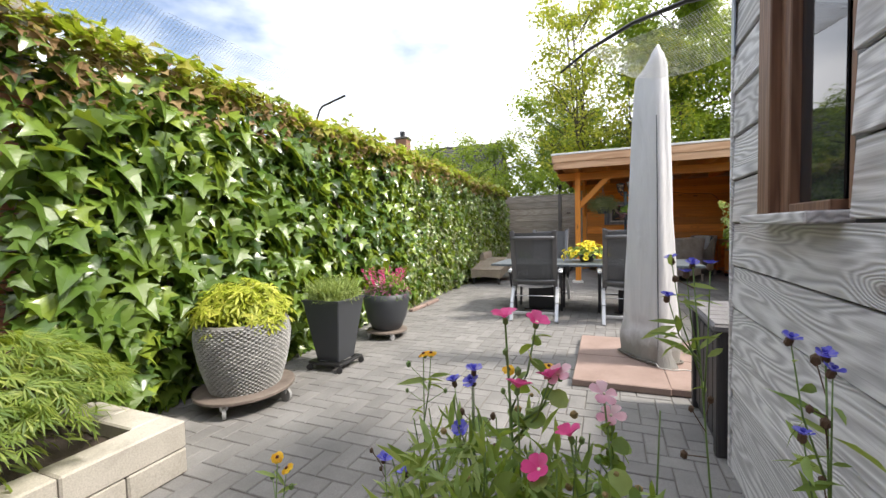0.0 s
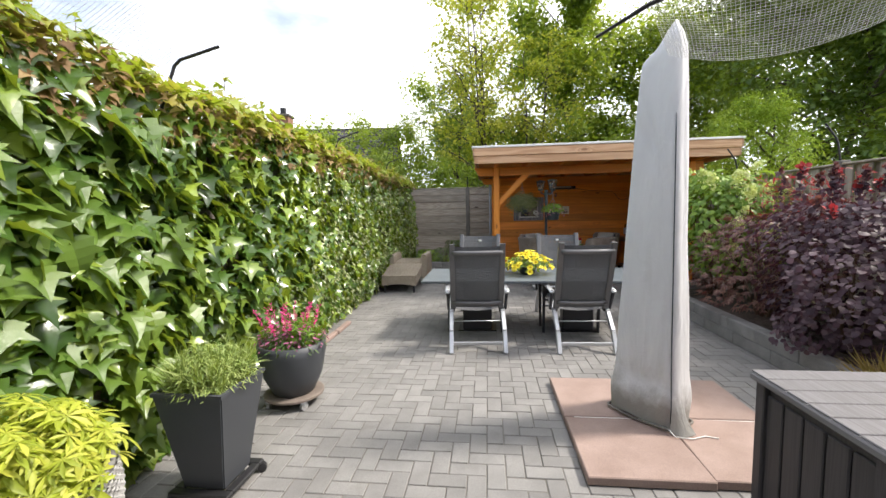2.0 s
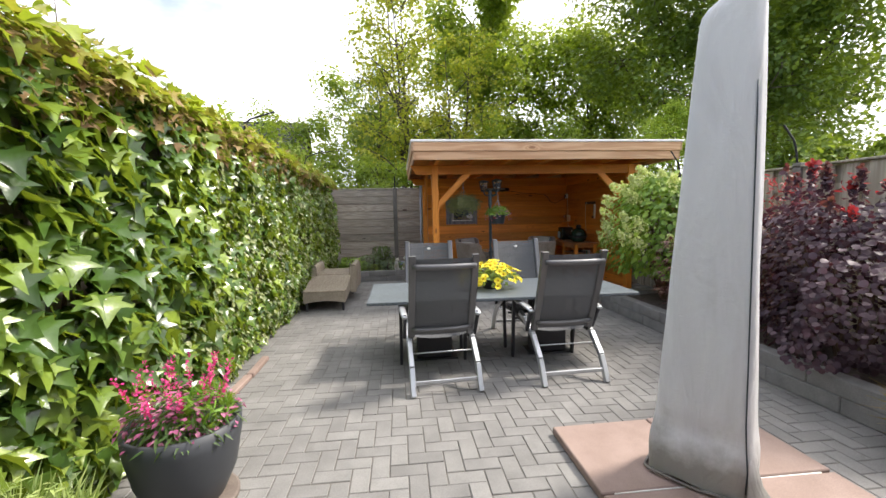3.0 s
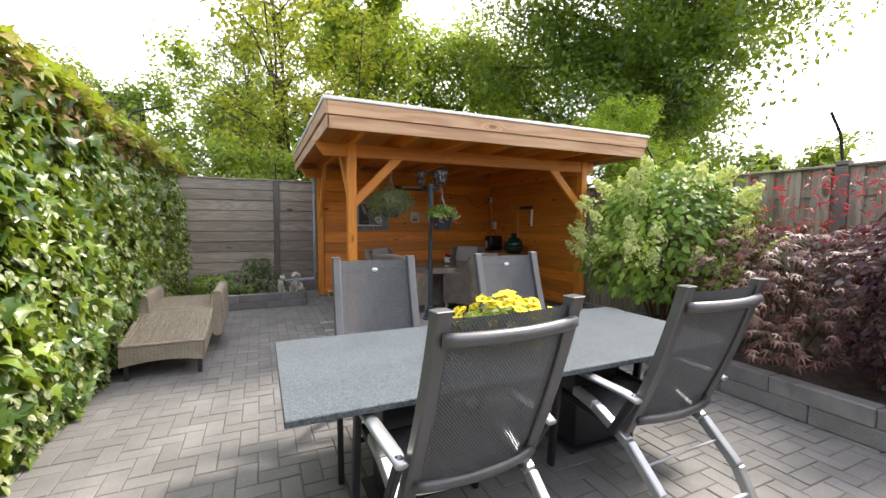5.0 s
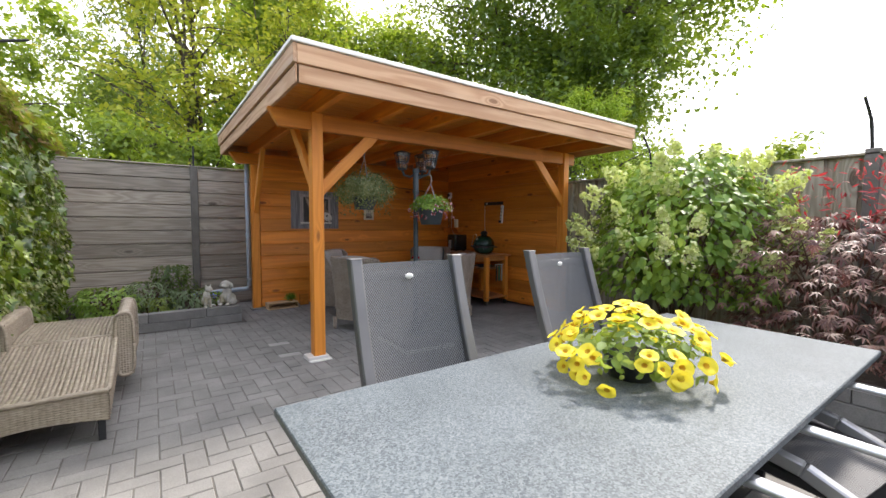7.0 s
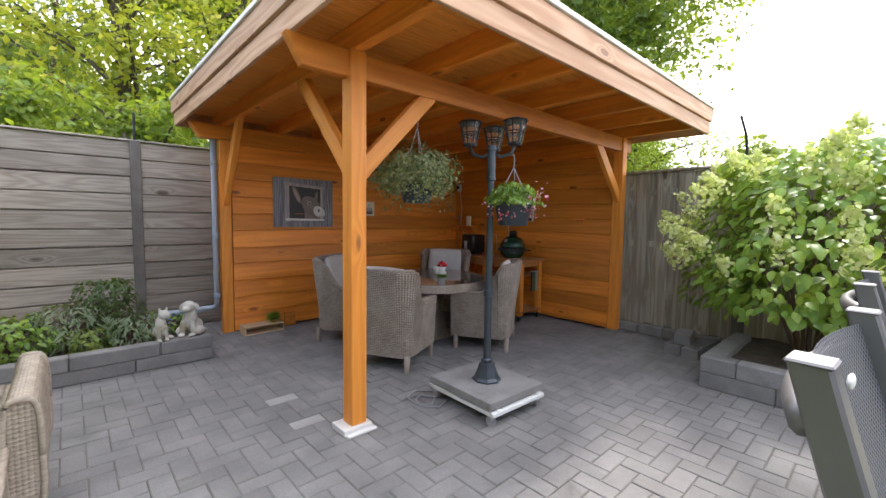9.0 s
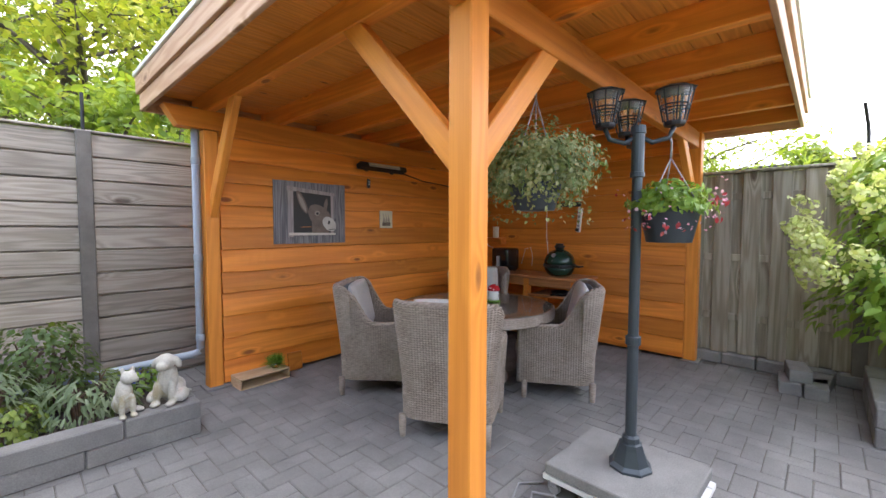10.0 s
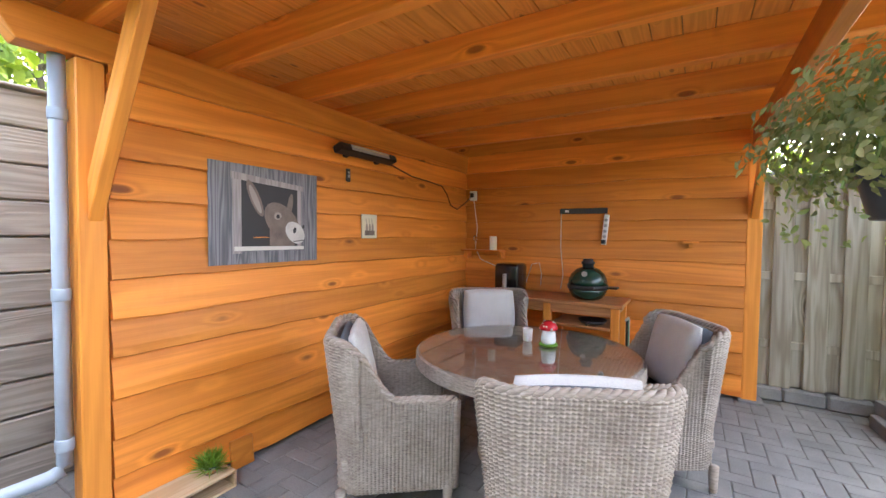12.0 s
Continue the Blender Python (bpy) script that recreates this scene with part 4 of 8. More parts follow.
def armchair():
    th = thing("rattan_armchair", "grey-brown woven rattan armchair with light grey cushions", "armchair", "armchairs round the pavilion table")
    bm = bmesh.new()
    woven(bm, shell_out, 90, 50, 0.0085, 4, 4)
    part("outer_weave", bm, M["wicker"], th, smooth=True)
    bm = bmesh.new()
    woven(bm, lambda u, v: ((lambda p, n: (p, (-n[0], -n[1], 0)))(*shell_out(1 - u, 0.3 + 0.7 * v, 0.045))), 70, 34, 0.0075, 4, 4)
    part("inner_weave", bm, M["wicker"], th, smooth=True)
    bm = bmesh.new()
    for ph in (0.0, 2.1, 4.2):
        pts = []
        for i in range(121):
            u = i / 120
            p, n = shell_out(u, 1.0, 0.022)
            a = i * 0.9 + ph
            pts.append((p[0] + n[0] * 0.013 * math.cos(a), p[1] + n[1] * 0.013 * math.cos(a), p[2] + 0.004 + 0.012 * math.sin(a)))
        tube(bm, pts, 0.0135, 5)
    for u in (0.0, 1.0):
        pts = [(lambda p: (p[0] - math.copysign(0.022, p[0]), p[1], p[2]))(shell_out(u, k / 12)[0]) for k in range(13)]
        tube(bm, pts, 0.026, 7)
    part("braided_rim", bm, M["wicker"], th, smooth=True)
    bm = boxes((-CW + 0.03, CW - 0.03, -CD + 0.03, CD + 0.0, 0.24, 0.30), bevel=0.012)
    part("seat_base", bm, M["wicker"], th)
    bm = bmesh.new()
    woven(bm, lambda u, v: ((-CW + 0.02 + u * (2 * CW - 0.04), CD - 0.005, 0.13 + 0.17 * v), (0, 1, 0)), 32, 12, 0.0075, 4, 4)
    part("front_weave", bm, M["wicker"], th, smooth=True)
    bm = bmesh.new()
    rounded_pad(bm, 0.49, 0.54, 0.085, 0.02, pose(0, 0.075, 0.352))
    part("seat_cushion", bm, M["cushion"], th, smooth=True)
    bm = bmesh.new()
    rounded_pad(bm, 0.47, 0.43, 0.065, 0.02, pose(0, -0.165, 0.705, 103, 0, 0), 12, (-0.33, 0.33))
    part("back_cushion", bm, M["cushion"], th, smooth=True)
    bm = bmesh.new()
    rounded_pad(bm, 0.48, 0.42, 0.06, 0.01, pose(0, -0.222, 0.69, 103, 0, 0))
    part("cushion_back", bm, M["cushion_dark"], th, "slate grey back of the cushion", smooth=True)
    for sx in (-1, 1):
        for sy in (-1, 1):
            bm = bmesh.new()
            lathe(bm, [(0.016, 0.0), (0.021, 0.01), (0.027, 0.15)], 10, pose(sx * (CW - 0.035), sy * (CD - 0.035), 0))
            part("leg", bm, M["wicker"], th, smooth=True)
    return th


def facing(x, y, dx, dy):
    return pose(x, y, 0.0, 0, 0, math.degrees(math.atan2(dy, dx)) - 90)


chair_1 = armchair()
chair_1.matrix_basis = facing(0.78, 10.73, 0.89, 0.45)
for x, y, dx, dy in ((0.91, 11.715, 0.64, -0.77), (1.89, 10.54, -0.52, 0.855), (2.36, 11.78, -0.80, -0.55)):
    copy_thing(chair_1, facing(x, y, dx, dy))

# ---- round pavilion table ----
rt = thing("round_table", "round rattan dining table with a glass top", "table", m=pose(1.61, 11.20, 0))
RT, RTZ = 0.70, 0.685
bm = bmesh.new()
woven(bm, lambda u, v: ((RT * math.cos(6.28319 * u), RT * math.sin(6.28319 * u), RTZ - 0.085 + 0.08 * v), (math.cos(6.28319 * u), math.sin(6.28319 * u), 0)), 120, 5)
part("rim", bm, M["wicker"], rt, smooth=True)
bm = bmesh.new()
woven(bm, lambda u, v: (((2 * u - 1) * 0.695 * math.sqrt(max(0.0, 1 - (2 * v - 1) ** 2 * 0.999)), (2 * v - 1) * 0.695, RTZ - 0.008), (0, 0, 1)), 50, 60, 0.002, 2, 2)
part("woven_top", bm, M["wicker"], rt)
bm = bmesh.new()
lathe(bm, [(0.680, RTZ), (0.685, RTZ + 0.003), (0.680, RTZ + 0.006)], 64)
glass = part("glass_top", bm, M["table_glass"], rt, "clear glass disc on the table")
glass.visible_shadow = False
bm = bmesh.new()
lathe(bm, [(0.30, 0.0), (0.30, 0.03), (0.24, 0.05), (0.17, 0.30), (0.22, 0.59)], 24)
part("pedestal", bm, M["wicker"], rt, smooth=True)

# toadstool figure and cup on the round table
ts = thing("toadstool_figurine", "small white toadstool house with a spotted red cap", "figurine", m=pose(1.735, 11.09, RTZ + 0.007, rz=25) @ Matrix.Scale(1.15, 4))
bm = bmesh.new()
lathe(bm, [(0.045, 0), (0.055, 0.006), (0.05, 0.016)], 18)
part("base", bm, M["grass_tuft"], ts, "green painted base", smooth=True)
bm = bmesh.new()
lathe(bm, [(0.034, 0.012), (0.042, 0.03), (0.040, 0.06), (0.034, 0.092)], 18)
part("stalk", bm, M["white"], ts, smooth=True)
bm = bmesh.new()
lathe(bm, [(0.036, 0.092), (0.052, 0.096), (0.050, 0.112), (0.036, 0.132), (0.015, 0.144), (0.002, 0.147)], 20)
cap = part("cap", bm, plain("red_glaze", (0.55, 0.02, 0.03), 0.25), ts, "glossy red cap", smooth=True)
for k in range(11):
    a, h = k * 2.4, 0.105 + (k % 4) * 0.011
    r = 0.0515 - (h - 0.105) * 0.75
    bm = bmesh.new()
    bmesh.ops.create_icosphere(bm, subdivisions=1, radius=0.0065, matrix=pose(r * math.cos(a), r * math.sin(a), h))
    part("spot", bm, M["white"], cap, smooth=True)
part("window", boxes((-0.010, 0.010, -0.044, -0.038, 0.045, 0.068), bevel=0.002), M["black"], ts)
cup = thing("tealight_cup", "small white ceramic cup on the round table", "cup", m=pose(1.785, 11.25, RTZ + 0.007))
bm = bmesh.new()
lathe(bm, [(0.026, 0), (0.030, 0.004), (0.034, 0.085), (0.031, 0.085), (0.027, 0.012)], 20)
part("body", bm, M["white"], cup, smooth=True)

# ---- granite garden table ----
gt = thing("garden_table", "long garden table with a speckled grey granite top", "table")
TX0, TX1, TY0, TY1, TZ = -1.10, 1.56, 6.33, 7.39, 0.69
part("tabletop", boxes((TX0, TX1, TY0, TY1, TZ - 0.03, TZ), bevel=0.004), M["granite"], gt)
for x in (-0.45, 0.78):
    part("pedestal", boxes((x - 0.18, x + 0.18, 6.70, 6.89, 0.012, TZ - 0.06), bevel=0.008), M["chair_dark"], gt, "dark block pedestal")
    part("foot_plate", boxes((x - 0.24, x + 0.24, 6.66, 6.93, -0.002, 0.012), bevel=0.003), M["chair_dark"], gt)
part("apron", boxes((TX0 + 0.3, TX1 - 0.3, 6.72, 6.87, TZ - 0.06, TZ - 0.031)), M["chair_dark"], gt)


# ---- recliner chairs ----
def recliner():
    th = thing("recliner_chair", "grey textile recliner chair with an aluminium frame", "chair", "recliner chairs round the garden table")
    W = 0.265

    def back(t):                  # the back's line from the seat to the top
        return Vector((0, -0.16 - 0.26 * t - 0.018 * math.sin(math.pi * t), 0.40 + 0.72 * t))

    bm = bmesh.new()
    rows = []
    for j in range(15):
        t = 0.02 + 0.97 * j / 14
        p = back(t)
        rows.append([(x, p.y - 0.035 * (1 - (x / W) ** 2), p.z + 0.02) for x in [(-W + 0.02) + (2 * W - 0.04) * i / 10 for i in range(11)]])
    sheet(bm, rows)
    part("back_textile", bm, M["textile"], th, smooth=True)
    for sx in (-1, 1):
        bm = bmesh.new()
        pts = [back(k / 12 * 1.03 - 0.01) for k in range(13)]
        prev = None
        rings = []
        for p in pts:
            ring = [bm.verts.new((sx * W + dx, p.y + dy, p.z + 0.02)) for dx, dy in ((-0.028, -0.020), (-0.020, -0.025), (0.020, -0.025), (0.028, -0.020), (0.028, 0.020), (0.020, 0.025), (-0.020, 0.025), (-0.028, 0.020))]
            rings.append(ring)
        for a, b in zip(rings, rings[1:]):
            for k in range(8):
                bm.faces.new((a[k], a[(k + 1) % 8], b[(k + 1) % 8], b[k]))
        bm.faces.new(rings[-1])
        bm.faces.new(rings[0][::-1])
        st = part("back_stile", bm, M["alu_dark"], th)
        p = pts[-1]
        part("end_cap", boxes((sx * W - 0.030, sx * W + 0.030, p.y - 0.027, p.y + 0.027, p.z + 0.019, p.z + 0.026), bevel=0.003), M["alu_dark"], st)
    for t, r in ((0.90, 0.019), (0.10, 0.017)):
        bm = bmesh.new()
        p = back(t)
        tube(bm, [(x, p.y - 0.028 - 0.045 * (1 - (x / W) ** 2), p.z + 0.02) for x in [-W + 2 * W * i / 12 for i in range(13)]], r, 10, 1.25)
        part("back_rail", bm, M["alu_dark"], th, smooth=True)
    bm = bmesh.new()
    p = back(0.885)
    bmesh.ops.create_uvsphere(bm, u_segments=16, v_segments=8, radius=1.0, matrix=Matrix.Translation((0, p.y - 0.012, p.z + 0.03)) @ Matrix.Diagonal((0.022, 0.006, 0.014, 1)))
    part("badge", bm, M["white"], th, "small white oval maker's badge", smooth=True)
    bm = bmesh.new()
    rows = []
    for j in range(9):
        y = -0.15 + 0.50 * j / 8
        rows.append([(x, y, 0.415 + 0.04 * (j / 8) - 0.03 * (1 - (x / W) ** 2) - (0.03 if j == 8 else 0)) for x in [(-W + 0.02) + (2 * W - 0.04) * i / 8 for i in range(9)]])
    sheet(bm, rows)
    part("seat_textile", bm, M["textile"], th, smooth=True)
    for sx in (-1, 1):
        bm = bmesh.new()
        bar(bm, (sx * W, -0.17, 0.40), (sx * W, 0.36, 0.445), 0.035, 0.045, 0.008)
        part("seat_rail", bm, M["chair_dark"], th)
        bm = bmesh.new()
        tube(bm, [(sx * 0.325, -0.27, 0.612), (sx * 0.328, -0.20, 0.627), (sx * 0.328, 0.05, 0.632), (sx * 0.325, 0.26, 0.627), (sx * 0.322, 0.30, 0.612)], [0.024, 0.03, 0.031, 0.03, 0.024], 10, 0.5)
        part("armrest", bm, M["alu"], th, "silver armrest", smooth=True)
        bm = bmesh.new()
        bar(bm, (sx * 0.325, 0.24, 0.63), (sx * 0.325, 0.30, 0.0), 0.03, 0.045, 0.006, (0, 1, 0))
        part("front_leg", bm, M["chair_dark"], th)
        bm = bmesh.new()
        bar(bm, (sx * 0.325, -0.25, 0.63), (sx * 0.320, -0.12, 0.40), 0.028, 0.04, 0.006, (0, 1, 0))
        part("arm_support", bm, M["chair_dark"], th)
        bm = bmesh.new()
        pts = [(sx * 0.285, 0.16 - 0.0, 0.50), (sx * 0.285, 0.02, 0.47), (sx * 0.285, -0.19, 0.375), (sx * 0.285, -0.37, 0.21), (sx * 0.285, -0.48, 0.0)]
        for a, b in zip(pts, pts[1:]):
            bar(bm, a, b, 0.046, 0.05, 0.006)
        part("rear_leg", bm, M["alu"], th, "curved silver rear leg")
    bm = bmesh.new()
    bar(bm, (-0.285, -0.432, 0.10), (0.285, -0.432, 0.10), 0.02, 0.034, 0.004)
    part("cross_bar", bm, M["alu"], th)
    bm = bmesh.new()
    tube(bm, [(-0.285, -0.275, 0.30), (0.285, -0.275, 0.30)], 0.006, 8)
    part("hinge_rod", bm, M["alu"], th, smooth=True)
    bm = bmesh.new()
    tube(bm, [(-0.30, 0.33, 0.40), (0.30, 0.33, 0.40)], 0.013, 8)
    part("front_bar", bm, M["chair_dark"], th, smooth=True)
    return th


rc = recliner()
rc.matrix_basis = pose(-0.45, 6.31, 0, rz=4)
for x, y, r in ((0.69, 6.34, 2), (-0.45, 7.225, 176.5), (0.68, 7.225, 180)):
    copy_thing(rc, pose(x, y, 0, rz=r))

# ---- petunias in a bowl ----
pt = thing("petunia_pot", "bowl of bright yellow petunias on the granite table", "potted plant", m=pose(0.187, 6.86, TZ) @ Matrix.Diagonal((1.14, 1.14, 0.92, 1)))
bm = bmesh.new()
lathe(bm, [(0.07, 0), (0.075, 0.004), (0.10, 0.10), (0.104, 0.10), (0.104, 0.115), (0.092, 0.115), (0.085, 0.09)], 24)
part("bowl", bm, M["anthracite"], pt, smooth=True)
N = 420
d = rand_dirs(N)
d[:, 2] = np.abs(d[:, 2]) * 0.9 - 0.1
rad = NP.uniform(0.3, 1.0, N)[:, None] ** 0.5
pl = d * rad * np.array([0.27, 0.25, 0.19]) + np.array([0, 0, 0.10])
leaves("foliage", OVAL, pl, d + rand_dirs(N) * 0.6, d + rand_dirs(N) * 0.5, NP.uniform(0.025, 0.05, N), M["meadow"], pt)
bm = bmesh.new()
for k in range(12):
    a = 2.5 if k == 0 else 3.9 + 0.15 * (k % 5)
    dirv = Vector((math.cos(a + k * 0.5), math.sin(a + k * 0.5), 0.6))
    tube(bm, [(0, 0, 0.08), dirv * 0.12 + Vector((0, 0, 0.05)), dirv * 0.22], 0.002, 4)
tagged(part("stem_growth", bm, M["stem"], pt), kind="stuff")


def trumpet(bm_petal, r):
    rings = []
    n = 20
    for rr, zz in ((0.12, -0.55), (0.3, -0.18), (0.72, 0.02), (1.0, 0.03)):
        rings.append([bm_petal.verts.new((r * rr * (1 - (0.10 * (0.5 + 0.5 * math.cos(5 * 6.2832 * i / n)) if rr > 0.9 else 0)) * math.cos(6.2832 * i / n), r * rr * (1 - (0.10 * (0.5 + 0.5 * math.cos(5 * 6.2832 * i / n)) if rr > 0.9 else 0)) * math.sin(6.2832 * i / n), r * (zz + (0.06 * math.cos(5 * 6.2832 * i / n) if rr > 0.7 else 0)))) for i in range(n)])
    for a, b in zip(rings, rings[1:]):
        for i in range(n):
            bm_petal.faces.new((a[i], a[(i + 1) % n], b[(i + 1) % n], b[i]))
    f = bm_petal.faces.new(rings[0][::-1])
    for face in bm_petal.faces:
        if all((v.co.x ** 2 + v.co.y ** 2) ** 0.5 < r * 0.35 for v in face.verts):
            face.material_index = 1


bm = bmesh.new()
trumpet(bm, 0.034)
pet_me = link_mesh("blossom", bm, [M["petunia"], M["petunia_eye"]], True)
for k in range(92):
    a, zf = RNG.uniform(0, 6.283), RNG.uniform(-0.05, 1.0) ** 1.0 if k > 8 else RNG.uniform(-0.35, 0)
    zf = max(zf, -0.3)
    e = math.sqrt(max(0.0, 1 - zf * zf))
    dv = Vector((math.cos(a) * e, math.sin(a) * e, zf))
    p = Vector((dv.x * 0.29, dv.y * 0.27, 0.10 + dv.z * 0.21)) * RNG.uniform(0.92, 1.06)
    p.z = max(p.z, 0.045)
    q = (dv + Vector((RNG.uniform(-0.5, 0.5), RNG.uniform(-0.5, 0.5), RNG.uniform(0, 0.7)))).to_track_quat("Z", "Y").to_matrix().to_4x4()
    piece("blossom", pet_me, pt, Matrix.Translation(p) @ q @ Matrix.Scale(RNG.uniform(0.8, 1.1), 4))

# ---- covered parasol on its slabs ----
slab_me = link_mesh("paving_slab", boxes((-0.332, 0.332, -0.332, 0.332, 0.0, 0.052), bevel=0.006), M["slab"])
for i, (x, y) in enumerate(((0.545, 4.80), (0.55, 4.12), (1.22, 4.815), (1.215, 4.135))):
    ob = new("paving_slab", slab_me)
    ob.matrix_basis = pose(x, y, 0.001, RNG.uniform(-0.3, 0.3), RNG.uniform(-0.3, 0.3), RNG.uniform(-0.8, 0.8))
    tagged(ob, "reddish-brown concrete slab weighing down the parasol base", "paving slab", "parasol base slabs")
pb = thing("parasol_base", "white steel cross foot between the base slabs", "parasol base", m=pose(0.885, 4.47, 0))
part("foot_bar", boxes((-0.60, 0.60, -0.010, 0.010, 0.0, 0.045)), M["white_trim"], pb)
part("foot_bar", boxes((-0.012, 0.012, -0.62, 0.62, 0.0, 0.043)), M["white_trim"], pb)

ps = thing("covered_parasol", "folded parasol in a soiled light grey cover", "parasol", m=pose(0.80, 4.52, 0.055, rz=-49.6))
bm = bmesh.new()
rows = []
H = 2.47


def cover_size(z):                # half width, half depth and the middle's shift at a height
    t = z / H
    hx = 0.235 - 0.115 * t + 0.016 * math.exp(-((z - 0.16) / 0.12) ** 2)
    hy = 0.125 - 0.058 * t + 0.02 * math.exp(-((z - 0.16) / 0.12) ** 2)
    return hx, hy, 0.080 * t, -0.055 * t


for j in range(51):
    t = j / 50
    z = t * H
    hx, hy, cx, cy = cover_size(z)
    end = max(0.0, (t - 0.95) / 0.05)
    hx, hy = hx * (1 - 0.45 * end ** 2), hy * (1 - 0.6 * end ** 2)
    row = []
    for i in range(49):
        a = 2 * math.pi * i / 48
        c, s = math.cos(a), math.sin(a)
        k = 1 / (abs(c) ** 5 + abs(s) ** 5) ** 0.2
        f = 0.006 * noise.noise((c * 2.2, s * 2.2, z * 1.3)) + 0.003 * noise.noise((c * 6, s * 6, z * 3.0))
        dent = -0.02 * math.exp(-((z - 0.27) / 0.06) ** 2) * max(0.0, -s)
        hem = (0.018 * math.sin(3 * a + 1) - 0.018) if j == 0 else 0.0
        slope = 0.20 * (c * 0.5) * max(0.0, (t - 0.90) / 0.10) ** 1.5
        row.append(((hx + f) * c * k + cx, (hy + f + dent) * s * k + cy, z + hem + 0.02 + slope))
    rows.append(row)
vs = sheet(bm, rows)
bm.faces.new([v for v in vs[-1][:-1]])
bmesh.ops.remove_doubles(bm, verts=bm.verts, dist=0.0006)
cover = part("cover", bm, M["cover"], ps, smooth=True)
bm = bmesh.new()
seam = []
for k in range(18):
    z = 0.06 + 0.115 * k
    hx, hy, cx, cy = cover_size(z)
    seam.append((cx + hx * 0.885, cy - hy * 0.885, z))
tube(bm, seam, 0.0035, 6)
part("zip", bm, M["lamp_metal"], cover, smooth=True)
bm = bmesh.new()
tube(bm, [(0.255 * c * k, 0.15 * s * k, 0.014 + 0.006 * math.sin(5 * a)) for a in [2 * math.pi * q / 40 for q in range(41)] for c, s in [(math.cos(a), math.sin(a))] for k in [1 / (abs(c) ** 5 + abs(s) ** 5) ** 0.2]], 0.008, 6)
part("hem_cord", bm, M["post_conc"], cover, smooth=True)
bm = bmesh.new()
tube(bm, [(0.22, -0.15, 0.03), (0.27, -0.17, 0.012), (0.34, -0.10, 0.006), (0.37, 0.0, 0.005), (0.43, 0.04, 0.005)], 0.004, 5)
part("drawstring", bm, M["white"], ps, smooth=True)
bm = bmesh.new()
sheet(bm, [[(0.225, -0.15, 0.005), (0.30, -0.12, 0.004), (0.33, -0.03, 0.005)], [(0.225, -0.135, 0.12), (0.255, -0.11, 0.10), (0.275, -0.04, 0.09)], [(0.222, -0.125, 0.24), (0.23, -0.11, 0.235), (0.24, -0.05, 0.23)]])
part("loose_flap", bm, M["cover"], ps, smooth=True)
bm = bmesh.new()
lathe(bm, [(0.03, 0), (0.03, 2.4)], 12, pose(0.03, 0, 0))
part("pole", bm, M["alu"], ps, smooth=True)

# ---- storage box ----
sb = thing("storage_box", "dark grey resin storage box with a panelled lid", "storage box")
BX0, BX1, BY0, BY1, BZ = 0.985, 2.22, 3.02, 3.70, 0.655
part("body", boxes((BX0 + 0.03, BX1 - 0.03, BY0 + 0.03, BY1 - 0.03, 0.012, BZ)), M["box_grey"], sb)
for k in range(5):
    y = BY0 + 0.06 + k * 0.115
    part("panel", boxes((BX0 + 0.018, BX0 + 0.031, y, y + 0.104, 0.05, BZ - 0.05), bevel=0.005), M["box_grey"], sb)
for k in range(9):
    x = BX0 + 0.07 + k * 0.122
    part("panel", boxes((x, x + 0.112, BY1 - 0.031, BY1 - 0.018, 0.05, BZ - 0.05), bevel=0.005), M["box_grey"], sb)
for x in (BX0, BX1 - 0.06):
    for y in (BY0, BY1 - 0.06):
        part("corner_post", boxes((x, x + 0.06, y, y + 0.06, 0.002, BZ), bevel=0.006), M["box_grey"], sb)
lid = part("lid", boxes((BX0 - 0.02, BX1 + 0.02, BY0 - 0.02, BY1 + 0.02, BZ, BZ + 0.035), bevel=0.008), M["box_lid"], sb, "lighter grey panelled lid")
for k in range(6):
    y = BY0 - 0.005 + k * 0.119
    part("slat", boxes((BX0 - 0.01, BX1 + 0.01, y, y + 0.112, BZ + 0.035, BZ + 0.043), bevel=0.003), M["box_lid"], lid)


# ---- castor boards, pots ----
def castor(th, x, y, h=0.075, r=0.032):
    bm = bmesh.new()
    lathe(bm, [(r * 0.5, -0.012), (r, -0.011), (r, 0.011), (r * 0.5, 0.012)], 16, pose(x, y, r, 90, 0, RNG.uniform(0, 180)))
    w = part("castor", bm, M["wheel"], th, smooth=False)
    bm = boxes((x - 0.016, x + 0.016, y - 0.02, y + 0.02, r * 1.2, h), bevel=0.003)
    part("bracket", bm, M["alu"], w)


p1 = thing("textured_pot", "big grey pot with a pebbled relief on a castor board", "plant pot", m=pose(-1.95, 2.76, 0) @ Matrix.Diagonal((1, 1, 1.05, 1)))
bm = bmesh.new()
lathe(bm, [(0.325, 0.098), (0.335, 0.102), (0.335, 0.118), (0.325, 0.122)], 32, pose(0, 0, 0, 1.5, -1, 0))
part("castor_board", bm, M["ply"], p1, "round weathered plywood board")
for a in (20, 110, 200, 290):
    castor(p1, 0.29 * math.cos(radians(a)), 0.29 * math.sin(radians(a)), 0.099, 0.046)


def pot1_r(z):                    # radius by height above the board
    t = z / 0.46
    return 0.225 + 0.085 * math.sin(min(1, t * 1.15) * math.pi / 2) - 0.012 * max(0, t - 0.8) * 5


